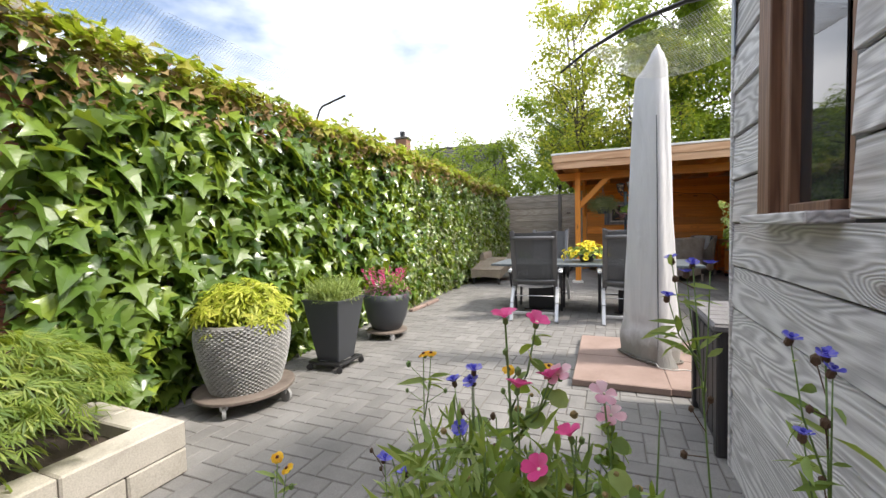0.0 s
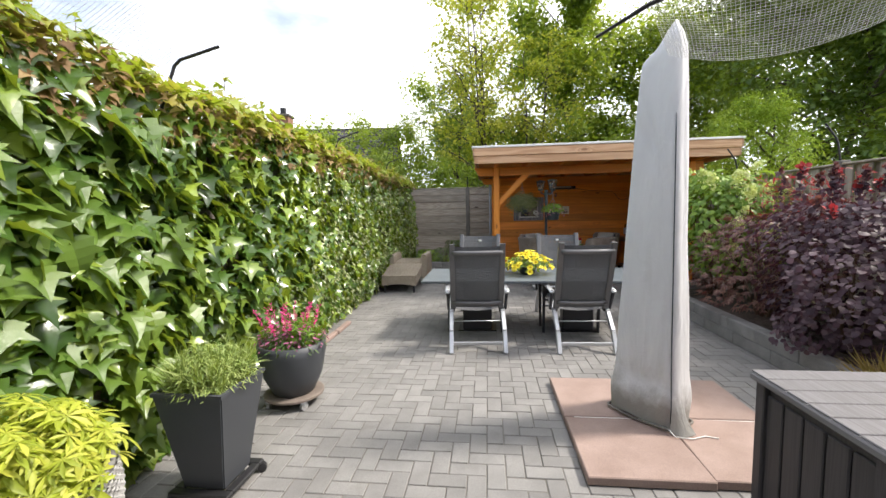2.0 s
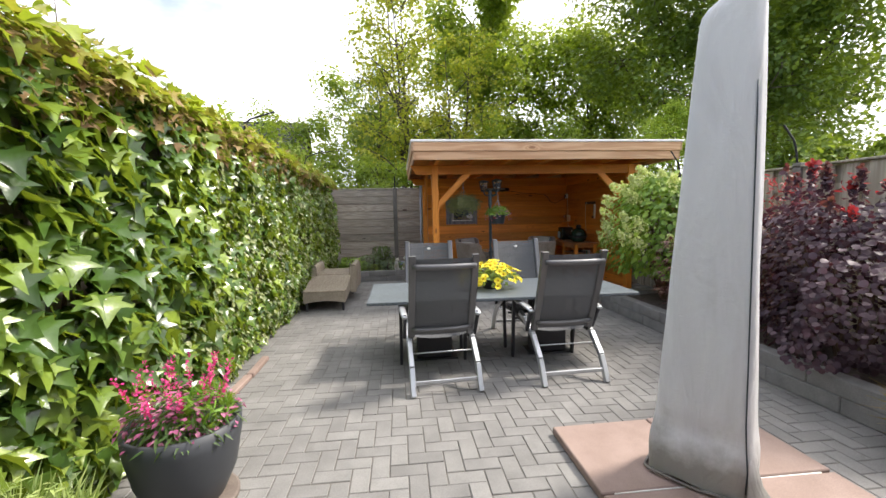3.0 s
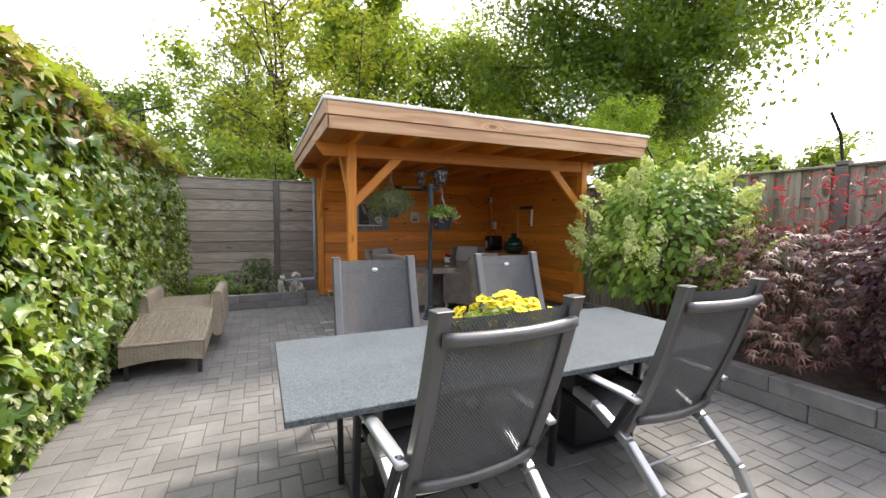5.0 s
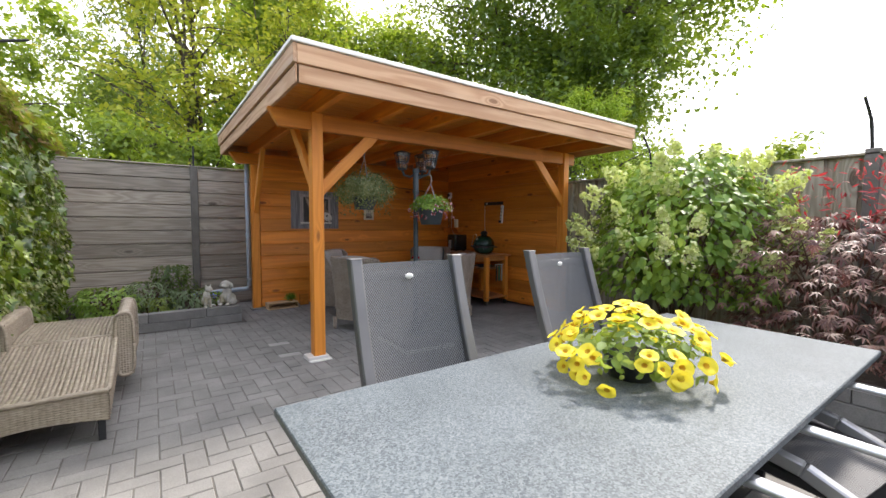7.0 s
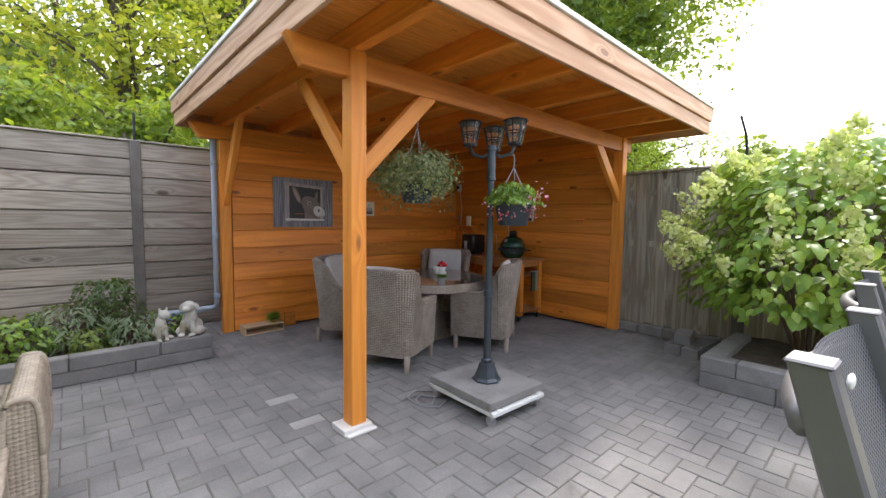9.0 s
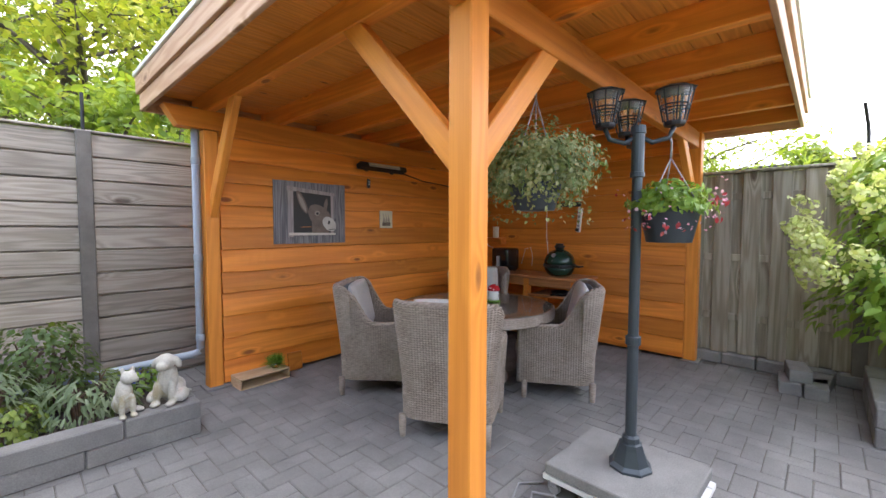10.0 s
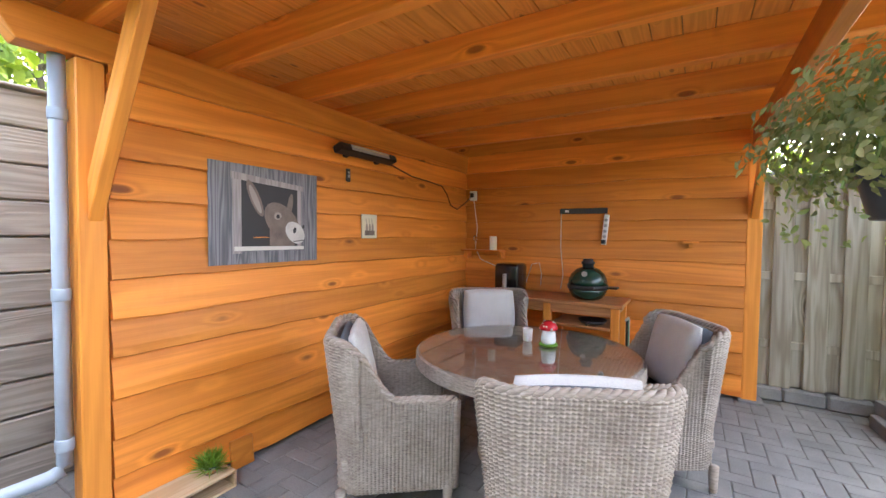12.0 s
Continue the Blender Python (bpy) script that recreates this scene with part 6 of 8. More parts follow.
part("plug", boxes((-0.075, -0.045, -0.02, 0.02, -0.02, 0.03), bevel=0.004), M["black"], so)
wc = thing("socket_cable", "thin white cable down the side wall", "cable")
bm = bmesh.new()
tube(bm, [(WXS - 0.01, WY - 0.10, 1.82), (WXS - 0.008, WY - 0.15, 1.5), (WXS - 0.01, WY - 0.13, 1.26), (WXS - 0.012, WY - 0.20, 1.13), (WXS - 0.012, WY - 0.45, 1.04), (WXS - 0.012, WY - 0.6, 1.02)], 0.004, 5)
part("cable", bm, M["white"], wc, smooth=True)
cs = thing("corner_shelf", "small stained wooden wall shelf in the corner", "shelf")
part("board", boxes((WXS - 0.17, WXS, 12.12, WY - 0.02, 1.225, 1.245), bevel=0.003), M["pav_y"], cs)
part("bracket", boxes((WXS - 0.13, WXS, 12.12, 12.16, 1.155, 1.225), bevel=0.003), M["pav_y"], cs)
part("bracket", boxes((WXS - 0.13, WXS, WY - 0.08, WY - 0.04, 1.14, 1.225), bevel=0.003), M["pav_y"], cs)
cd = thing("pillar_candle", "cream pillar candle on the corner shelf", "candle", m=pose(WXS - 0.09, 12.23, 1.245))
bm = bmesh.new()
lathe(bm, [(0.040, 0), (0.041, 0.003), (0.041, 0.15), (0.036, 0.154), (0.03, 0.147)], 20)
part("body", bm, M["cream"], cd, smooth=True)
gb = thing("glass_figurine", "small clear glass ornament on the corner shelf", "ornament", m=pose(WXS - 0.09, 12.46, 1.245))
bm = bmesh.new()
lathe(bm, [(0.02, 0), (0.006, 0.01), (0.005, 0.09), (0.028, 0.11), (0.03, 0.13), (0.015, 0.16)], 14)
part("body", bm, M["clear"], gb, smooth=True)

pr = thing("knife_rail", "black tool rail screwed to the side wall", "rail", m=pose(WXS, 11.27, 1.668))
part("rail", boxes((-0.022, 0, -0.235, 0.235, -0.028, 0.028), bevel=0.005), M["black"], pr)
part("label", boxes((-0.0235, -0.0215, 0.14, 0.18, -0.012, 0.012)), M["white"], pr)
st = thing("power_strip", "white power strip hung on the side wall", "power strip", m=pose(WXS, 11.05, 1.478, 5, 0, 0))
part("body", boxes((-0.035, 0, -0.024, 0.024, -0.15, 0.15), bevel=0.006), M["white"], st)
for k in range(4):
    bm = bmesh.new()
    lathe(bm, [(0.016, 0.0), (0.016, 0.003)], 14, pose(-0.0345, 0, -0.07 + 0.055 * k, 0, -90, 0))
    part("outlet", bm, M["wheel"], st)
part("plug", boxes((-0.07, -0.035, -0.02, 0.02, -0.14, -0.10), bevel=0.005), M["black"], st)
ww = thing("strip_cable", "thin white cable hanging from the tool rail", "cable")
for run in ([(WXS - 0.012, 11.49, 1.65), (WXS - 0.012, 11.49, 1.3), (WXS - 0.012, 11.46, 1.0), (WXS - 0.02, 11.48, 0.86)],
            [(WXS - 0.012, 11.055, 1.65), (WXS - 0.015, 11.045, 1.62)],
            [(WXS - 0.012, 11.86, 0.90), (WXS - 0.012, 11.80, 1.10), (WXS - 0.012, 11.72, 1.12), (WXS - 0.012, 11.69, 1.0), (WXS - 0.012, 11.70, 0.88)]):
    bm = bmesh.new()
    tube(bm, run, 0.004, 5)
    part("cable", bm, M["white"], ww, smooth=True)
ls = thing("wall_ledge", "tiny wooden ledge on the side wall", "shelf", m=pose(WXS, 10.32, 1.36))
part("board", boxes((-0.07, 0, -0.06, 0.06, 0, 0.016), bevel=0.002), M["pav_y"], ls)
part("bracket", boxes((-0.05, 0, -0.015, 0.015, -0.04, 0), bevel=0.002), M["pav_y"], ls)

# ---- barbecue table ----
bt = thing("barbecue_table", "reddish hardwood barbecue table on castors", "table")
KX0, KX1, KY0, KY1, KZ = 2.86, 3.40, 10.80, 12.22, 0.82
part("top", boxes((KX0, KX1, KY0, KY1, KZ - 0.035, KZ), bevel=0.005), M["oak"], bt)
for x in (KX0 + 0.03, KX1 - 0.10):
    for y in (KY0 + 0.03, 11.43, KY1 - 0.10):
        leg = part("leg", boxes((x, x + 0.07, y, y + 0.07, 0.075, KZ - 0.035), bevel=0.005), M["pav_z"], bt)
        bm = bmesh.new()
        lathe(bm, [(0.015, -0.013), (0.037, -0.012), (0.037, 0.012), (0.015, 0.013)], 14, pose(x + 0.035, y + 0.035, 0.037, 90, 0, 20))
        part("castor", bm, M["black"], leg)
part("lower_shelf", boxes((KX0 + 0.03, KX1 - 0.03, KY0 + 0.03, KY1 - 0.03, 0.11, 0.14), bevel=0.004), M["oak"], bt)
part("middle_shelf", boxes((KX0 + 0.03, KX1 - 0.03, KY0 + 0.101, 11.429, 0.58, 0.605), bevel=0.004), M["oak"], bt)
part("rail", boxes((KX0 + 0.045, KX0 + 0.065, KY0 + 0.101, KY1 - 0.101, KZ - 0.12, KZ - 0.036), (KX0 + 0.101, KX1 - 0.101, KY0 + 0.045, KY0 + 0.065, KZ - 0.10, KZ - 0.036), bevel=0.003), M["oak"], bt)
eg = thing("ceramic_barbecue", "dark green egg-shaped ceramic barbecue on the table", "barbecue", m=pose(3.10, 11.14, KZ))
bm = bmesh.new()
lathe(bm, [(0.10, 0.0), (0.135, 0.02), (0.165, 0.07), (0.175, 0.105)], 28)
part("base", bm, M["egg"], eg, smooth=True)
bm = bmesh.new()
lathe(bm, [(0.180, 0.10), (0.184, 0.105), (0.184, 0.135), (0.180, 0.14)], 28)
part("band", bm, M["black_metal"], eg, smooth=True)
bm = bmesh.new()
lathe(bm, [(0.176, 0.138), (0.172, 0.18), (0.150, 0.235), (0.105, 0.28), (0.06, 0.30)], 28)
lid_e = part("dome", bm, M["egg"], eg, smooth=True)
bm = bmesh.new()
lathe(bm, [(0.05, 0.298), (0.052, 0.33), (0.062, 0.335), (0.062, 0.345), (0.045, 0.36), (0.045, 0.378)], 20)
part("chimney_cap", bm, M["black_metal"], lid_e, smooth=True)
bm = bmesh.new()
bar(bm, (-0.19, -0.10, 0.125), (-0.19, 0.10, 0.125), 0.03, 0.022, 0.006)
part("handle", bm, M["black"], eg)
bm = bmesh.new()
bar(bm, (0.0, -0.27, 0.12), (0.0, -0.18, 0.12), 0.12, 0.015, 0.004)
part("side_table", bm, M["black"], eg)
bm = bmesh.new()
lathe(bm, [(0.026, 0.0), (0.026, 0.006)], 16, pose(-0.145, 0.0, 0.245, 0, -60, 0))
part("thermometer", bm, M["alu"], lid_e)
af = thing("air_fryer", "glossy black air fryer on the barbecue table", "appliance", m=pose(3.14, 11.93, KZ))
part("body", boxes((-0.14, 0.14, -0.13, 0.13, 0.008, 0.30), bevel=0.035, seg=3), plain("gloss_black", (0.012, 0.012, 0.014), 0.12), af, smooth=True)
part("handle", boxes((-0.185, -0.141, -0.016, 0.016, 0.05, 0.20), bevel=0.006), M["alu"], af, "silver drawer handle")
part("feet", boxes((-0.10, -0.07, -0.10, -0.07, 0, 0.01), (0.07, 0.10, -0.10, -0.07, 0, 0.01), (-0.10, -0.07, 0.07, 0.10, 0, 0.01), (0.07, 0.10, 0.07, 0.10, 0, 0.01)), M["black"], af)
pn = thing("frying_pan", "black pan on the table's middle shelf", "pan", m=pose(3.06, 11.08, 0.605))
bm = bmesh.new()
lathe(bm, [(0.10, 0.0), (0.13, 0.035), (0.127, 0.035), (0.098, 0.005)], 24)
part("bowl", bm, M["black"], pn, smooth=True)
part("handle", boxes((-0.27, -0.125, -0.012, 0.012, 0.022, 0.036), bevel=0.004), M["black"], pn)
tl = thing("grill_tools", "grill tools hung on the table's end", "grill tools", m=pose(3.12, KY0 - 0.004, 0.56))
for k, c in enumerate((M["black"], plain("green_grip", (0.03, 0.2, 0.1), 0.5), M["alu"])):
    part("tool", boxes((-0.06 + 0.055 * k, -0.04 + 0.055 * k, -0.02, 0.0, -0.16, 0.10), bevel=0.003), c, tl)
part("hook_rail", boxes((-0.09, 0.09, -0.012, 0.004, 0.10, 0.112)), M["alu"], tl)

# ---- loose blocks by the side fence ----
for x, y, z, r in ((3.22, 9.05, 0, 4), (3.38, 8.86, 0, -6), (3.20, 8.88, 0, 2), (3.28, 9.0, 0.10, 9)):
    bm = boxes((-0.16, 0.16, -0.075, 0.075, 0, 0.10), bevel=0.006)
    solid("concrete_block", bm, M["block"], "loose grey concrete block beside the fence", "block", "loose blocks", m=pose(x, y, z, rz=r))


# ---- hanging baskets ----
def basket(name, label, m, hook_z, pot_r, pot_h):
    th = thing(name, label, "hanging basket", m=m)
    bm = bmesh.new()
    lathe(bm, [(pot_r * 0.72, 0), (pot_r * 0.75, 0.004), (pot_r * 0.97, pot_h * 0.82), (pot_r, pot_h * 0.84), (pot_r, pot_h), (pot_r * 0.92, pot_h), (pot_r * 0.88, pot_h * 0.8)], 28)
    part("pot", bm, M["lamp_metal"], th, smooth=True)
    for k in range(3):
        a = 2.1 * k + 0.5
        bm = bmesh.new()
        tube(bm, [(pot_r * 0.96 * math.cos(a), pot_r * 0.96 * math.sin(a), pot_h), (0, 0, hook_z - 0.08)], 0.0035, 5)
        part("hanger", bm, M["wheel"], th, smooth=True)
    bm = bmesh.new()
    tube(bm, [(0, 0, hook_z - 0.08), (0.004, 0, hook_z - 0.02), (0.0, 0, hook_z), (-0.014, 0, hook_z + 0.012), (-0.02, 0, hook_z)], 0.005, 6)
    part("hook", bm, M["wheel"], th, smooth=True)
    return th


hb1 = basket("hanging_basket", "dark hanging pot of trailing green plants under the beam", pose(0.37, 9.87, 1.455), 0.60, 0.125, 0.13)
N = 5600
d = rand_dirs(N)
rad = NP.uniform(0.15, 1.0, N)[:, None] ** 0.45
lump = 1 + 0.35 * np.array([noise.noise((q[0] * 2.2, q[1] * 2.2, q[2] * 2.2)) for q in d])[:, None]
pl = d * rad * lump * np.array([0.31, 0.30, 0.20]) + np.array([0, 0, 0.20])
hang = NP.uniform(0, 1, N) < 0.04
ang = NP.uniform(0, 6.283, N)
pl[hang] = np.c_[np.cos(ang) * 0.25, np.sin(ang) * 0.24, NP.uniform(-0.06, 0.25, N)][hang] * NP.uniform(0.85, 1.12, (N, 1))[hang]
ok = (np.hypot(pl[:, 0], pl[:, 1]) > 0.14) | (pl[:, 2] > 0.13)
leaves("foliage", OVAL, pl[ok], (d + rand_dirs(N) * 0.8 + (0, 0, 0.4))[ok], (d * (1, 1, 0.3) + rand_dirs(N) * 0.6 - (0, 0, 0.3))[ok], NP.uniform(0.014, 0.028, N)[ok], M["basket_leaf"], hb1)
bm = bmesh.new()
for k in range(26):
    a = k * 2.4
    r = 0.20 + 0.05 * math.sin(k * 3)
    tube(bm, [(0.05 * math.cos(a), 0.05 * math.sin(a), 0.13), (0.15 * math.cos(a), 0.15 * math.sin(a), 0.30 + 0.03 * math.sin(k)), (r * math.cos(a), r * math.sin(a), 0.22), ((r + 0.05) * math.cos(a), (r + 0.05) * math.sin(a), 0.12 + 0.06 * math.sin(k * 1.7))], 0.003, 4)
tagged(part("trailing_growth", bm, M["stem"], hb1), kind="stuff")

hb2 = basket("hanging_basket", "grey-blue hanging pot of pink and white fuchsia on the lamp post", pose(0.895, 9.43, 1.305), 0.49, 0.135, 0.17)
N = 900
d = rand_dirs(N)
d[:, 2] = np.abs(d[:, 2])
rad = NP.uniform(0.2, 1.0, N)[:, None] ** 0.5
pl = d * rad * np.array([0.21, 0.20, 0.15]) + np.array([0, 0, 0.15])
leaves("foliage", OVAL, pl, d + rand_dirs(N) * 0.8, d + rand_dirs(N) * 0.6, NP.uniform(0.022, 0.045, N), M["shrub"], hb2)
N = 110
ang = NP.uniform(0, 6.283, N)
pl = np.c_[np.cos(ang) * 0.2, np.sin(ang) * 0.2, NP.uniform(0.07, 0.27, N)] * NP.uniform(0.75, 1.2, (N, 1))
leaves("blossoms", ROUND, pl, rand_dirs(N), np.c_[rand_dirs(N)[:, :2], np.full(N, -0.6)], NP.uniform(0.010, 0.019, N), M["pink_pale"], hb2)
leaves("red_blossoms", OVAL, pl[:45] * (1.06, 1.06, 0.95), rand_dirs(45), np.c_[rand_dirs(45)[:, :2], np.full(45, -1.0)], NP.uniform(0.02, 0.034, 45), M["red"], hb2)


# ---- ivy on the garden wall ----
ivy = thing("ivy_hedge", "dense glossy green ivy covering the garden wall", "ivy hedge")


def ivy_front(y, z):              # how far the ivy stands out
    b = 0.10 * noise.noise((y * 0.9, z * 1.1, 3.0)) + 0.05 * noise.noise((y * 2.6, z * 2.6, 7.0))
    belly = 0.06 * math.sin(min(1.0, max(0.0, z / 2.2)) * math.pi) - 0.12 * max(0.0, 0.35 - z)
    return -2.36 + b + belly


def ivy_lie(n, spread=0.45):
    nor = np.c_[np.full(n, 0.75) + NP.normal(0, 0.3, n), NP.normal(0, spread * 1.25, n), 0.7 + NP.normal(0, 0.45, n)]
    tip = np.c_[np.full(n, 0.35), NP.normal(0, 0.5, n), -np.ones(n)]
    return nor, tip


def ivy_points(n, y0, y1, z0, z1, deep=0.16):
    ys, zs = NP.uniform(y0, y1, n), NP.uniform(z0, z1, n)
    xs = np.array([ivy_front(y, z) for y, z in zip(ys, zs)]) - np.abs(NP.normal(0, deep * 0.75, n))
    return np.c_[xs, ys, zs]


def patch(name, n, y0, y1, z0, z1, s0, s1, material, deep=0.16, shape=IVY):
    nor, tip = ivy_lie(n)
    return leaves(name, shape, ivy_points(n, y0, y1, z0, z1, deep), nor, tip, NP.uniform(s0, s1, n), material, ivy, kind="stuff")


patch("ivy_leaves", 2600, 3.6, 6.2, 0.03, 2.28, 0.085, 0.145, M["ivy"])
patch("ivy_leaves", 2700, 6.2, 9.2, 0.03, 2.28, 0.07, 0.12, M["ivy"])
patch("ivy_leaves", 3200, 9.2, 12.9, 0.1, 2.25, 0.055, 0.10, M["ivy"])
patch("ivy_leaves", 2000, 1.68, 3.6, 0.05, 2.3, 0.08, 0.15, M["ivy"], 0.20)
patch("variegated_leaves", 2200, 5.2, 12.3, 0.02, 0.75, 0.035, 0.07, M["ivy_var"], 0.04, OVAL)
patch("variegated_leaves", 2600, 6.0, 12.7, 0.6, 2.0, 0.035, 0.065, M["ivy_var"], 0.03, OVAL)
patch("dry_leaves", 1100, 1.3, 11.5, 2.0, 2.32, 0.04, 0.075, M["dry"], 0.03)
# the nearest leaves, each its own
leaf_kinds = []
for s in range(5):
    v, f = leaf_shape([(0, 0.0), (0.20 + 0.02 * s, -0.17), (0.48, -0.08 + 0.01 * s), (0.39, 0.14 + 0.01 * s), (0.78 - 0.03 * s, 0.42), (0.35, 0.43), (0.21 + 0.02 * s, 0.62), (0, 1.06)], 0.2 + 0.08 * s, 0.12 + 0.08 * s)
    me = bpy.data.meshes.new("ivy_leaf")
    me.from_pydata([tuple(c) for c in v], [], f)
    me.materials.append(M["ivy"])
    leaf_kinds.append(me)
n = 290
pts = ivy_points(n, 1.72, 4.2, 0.25, 2.1, 0.03)
nor, tip = ivy_lie(n, 0.35)
fr = leaf_frames(nor, tip)
for k in range(n):
    m3 = Matrix([list(r) for r in fr[k]])
    piece("ivy_leaf", leaf_kinds[k % 5], ivy, Matrix.Translation(Vector(pts[k]) + Vector((0.03, 0, 0))) @ m3.to_4x4() @ Matrix.Scale(RNG.uniform(0.10, 0.19), 4))
# the crown: partly dry leaves, the others paler to imitate full light
n = 5200
ys = NP.uniform(1.2, 12.9, n)
xs = NP.uniform(-2.85, -2.28, n)
zs = 2.20 + 0.19 * np.sqrt(np.clip(1 - ((xs + 2.58) / 0.34) ** 2, 0, 1)) + 0.07 * np.array([noise.noise((y * 1.3, 0, 5)) for y in ys]) + NP.normal(0, 0.05, n) - 0.06 * (ys > 9) + 0.12 * np.clip((5.0 - ys) / 4.0, 0, 1)
nor = np.c_[NP.normal(0.25, 0.4, n), NP.normal(0, 0.5, n), np.ones(n)]
tip = np.c_[NP.normal(0.5, 0.5, n), NP.normal(0, 0.7, n), NP.normal(-0.3, 0.4, n)]
sz = NP.uniform(0.05, 0.11, n)
dry = (NP.uniform(0, 1, n) < 0.40) & (xs > -2.7)
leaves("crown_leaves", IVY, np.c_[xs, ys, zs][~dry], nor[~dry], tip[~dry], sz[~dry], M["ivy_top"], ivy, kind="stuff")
leaves("dry_leaves", IVY, np.c_[xs, ys, zs - 0.05][dry], nor[dry], tip[dry], sz[dry] * 0.8, M["dry"], ivy, kind="stuff")
bm = bmesh.new()
for k in range(60):
    y = 1.4 + k * 0.19
    pts = [(-2.52, y, 0.0)]
    for j in range(6):
        pts.append((-2.50 + RNG.uniform(-0.04, 0.03), pts[-1][1] + RNG.uniform(-0.15, 0.15), 0.36 * (j + 1)))
    tube(bm, pts, [0.014, 0.012, 0.01, 0.009, 0.008, 0.006, 0.004], 5)
tagged(part("branchwork", bm, M["twig"], ivy), kind="stuff")
# sprays that stand above the crown
bm = bmesh.new()
sp, sn, stp = [], [], []
for k in range(26):
    y = 2.0 + k * 0.4 + RNG.uniform(-0.15, 0.15)
    x, h = RNG.uniform(-2.9, -2.6), RNG.uniform(0.15, 0.5)
    top = Vector((x + RNG.uniform(-0.1, 0.15), y + RNG.uniform(-0.1, 0.1), 2.3 + h))
    tube(bm, [(x, y, 2.2), tuple((Vector((x, y, 2.2)) + top) / 2 + Vector((0.03, 0, 0.02))), tuple(top)], [0.005, 0.004, 0.002], 4)
    for j in range(14):
        t = RNG.uniform(0.3, 1.0)
        p = Vector((x, y, 2.2)).lerp(top, t)
        sp.append(p + Vector((RNG.uniform(-0.06, 0.06), RNG.uniform(-0.06, 0.06), 0)))
        sn.append((RNG.uniform(-1, 1), RNG.uniform(-1, 1), 0.8))
        stp.append((RNG.uniform(-1, 1), RNG.uniform(-1, 1), RNG.uniform(-0.6, 0.4)))
tagged(part("spray_stems", bm, M["twig"], ivy), kind="stuff")
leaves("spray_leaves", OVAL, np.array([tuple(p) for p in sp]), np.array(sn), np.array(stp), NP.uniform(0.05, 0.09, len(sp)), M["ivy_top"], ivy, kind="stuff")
# ground strip under the ivy
edge_me = link_mesh("edging_stone", boxes((-0.035, 0.035, -0.24, 0.24, 0, 0.045), bevel=0.008), M["slab"])
strip = thing("ivy_bed_edging", "low row of reddish edging stones along the ivy", "edging", kind="structure")
for k in range(2):
    piece("edging_stone", edge_me, strip, pose(-2.22 + 0.01 * (k % 2), 6.2 + k * 0.5, 0.0, rz=RNG.uniform(-3, 3)))


# ---- cat-fence brackets and net ----
def bracket(x, y, z, dx, dy, rise=0.22, reach=0.36):
    th = thing("fence_bracket", "black angled metal bracket holding the overhead net", "bracket", "net brackets", m=pose(x, y, z))
    bm = bmesh.new()
    a, b, c = Vector((0, 0, -0.18)), Vector((dx * 0.12, dy * 0.12, rise * 0.55)), Vector((dx * reach, dy * reach, rise))
    tube(bm, [a, (a + b) / 2, b - (b - a) * 0.1, b + (c - b) * 0.1, c], 0.013, 6, 0.8)
    part("arm", bm, M["black_metal"], th)
    return th


for y in (1.75, 4.25, 7.3, 10.2):
    bracket(-2.50, y, 2.42, 0.9, 0.25, 0.24, 0.42)
for x, y, z in ((-0.87, FB_Y, 2.17), (-2.6, FB_Y, 2.17)):
    bm = bmesh.new()
    tube(bm, [(0, 0, -0.1), (0, 0, 0.30)], 0.014, 6)
    th = thing("fence_bracket", "black upright net post on the back fence", "bracket", "net brackets", m=pose(x, y - 0.03, z))
    part("arm", bm, M["black_metal"], th)
for y in (8.62, 6.72, 4.8):
    bracket(SF_X - 0.05, y, 1.98, -0.5, 0.15, 0.42, 0.34)
# the arm from the shed corner, with its white net
sa_ = thing("shed_bracket", "long black net arm on the shed corner", "bracket")
ARM = [Vector((SX + 0.02, SY - 0.02, 2.28)), Vector((0.86, 3.1, 2.35)), Vector((0.62, 3.28, 2.37)), Vector((0.36, 3.46, 2.33)), Vector((0.18, 3.58, 2.26))]
bm = bmesh.new()
tube(bm, ARM, [0.016, 0.016, 0.015, 0.012, 0.008], 6, 0.8)
part("arm", bm, M["black_metal"], sa_)


def net(name, label, corner, u, v, nu, nv, sag, r=0.0011):
    """A fine square net between two edges, drooping in the middle."""
    corner, u, v = Vector(corner), Vector(u), Vector(v)

    def at(a, b):
        return corner + u * a + v * b + Vector((0, 0, -sag * 4 * a * (1 - a) * (0.4 + 0.6 * b) + 0.008 * noise.noise((a * 9, b * 9, 1))))
    bm = bmesh.new()
    for i in range(nu + 1):
        tube(bm, [at(i / nu, j / 10) for j in range(11)], r, 3, cap=False)
    for j in range(nv + 1):
        tube(bm, [at(i / 18, j / nv) for i in range(19)], r, 3, cap=False)
    th = solid(name, bm, M["white"], label, "net", "overhead nets")
    return th


net("net", "fine white cat net sagging from the shed's arm", (0.36, 3.46, 2.33), (0.69, -0.50, -0.03), (0.25, 0.42, -0.06), 56, 26, 0.10)
net("net", "fine pale net stretched above the ivy", (-2.50, 1.2, 2.45), (0, 3.0, 0.0), (0.36, 0.0, 0.22), 120, 16, 0.03, 0.0008)


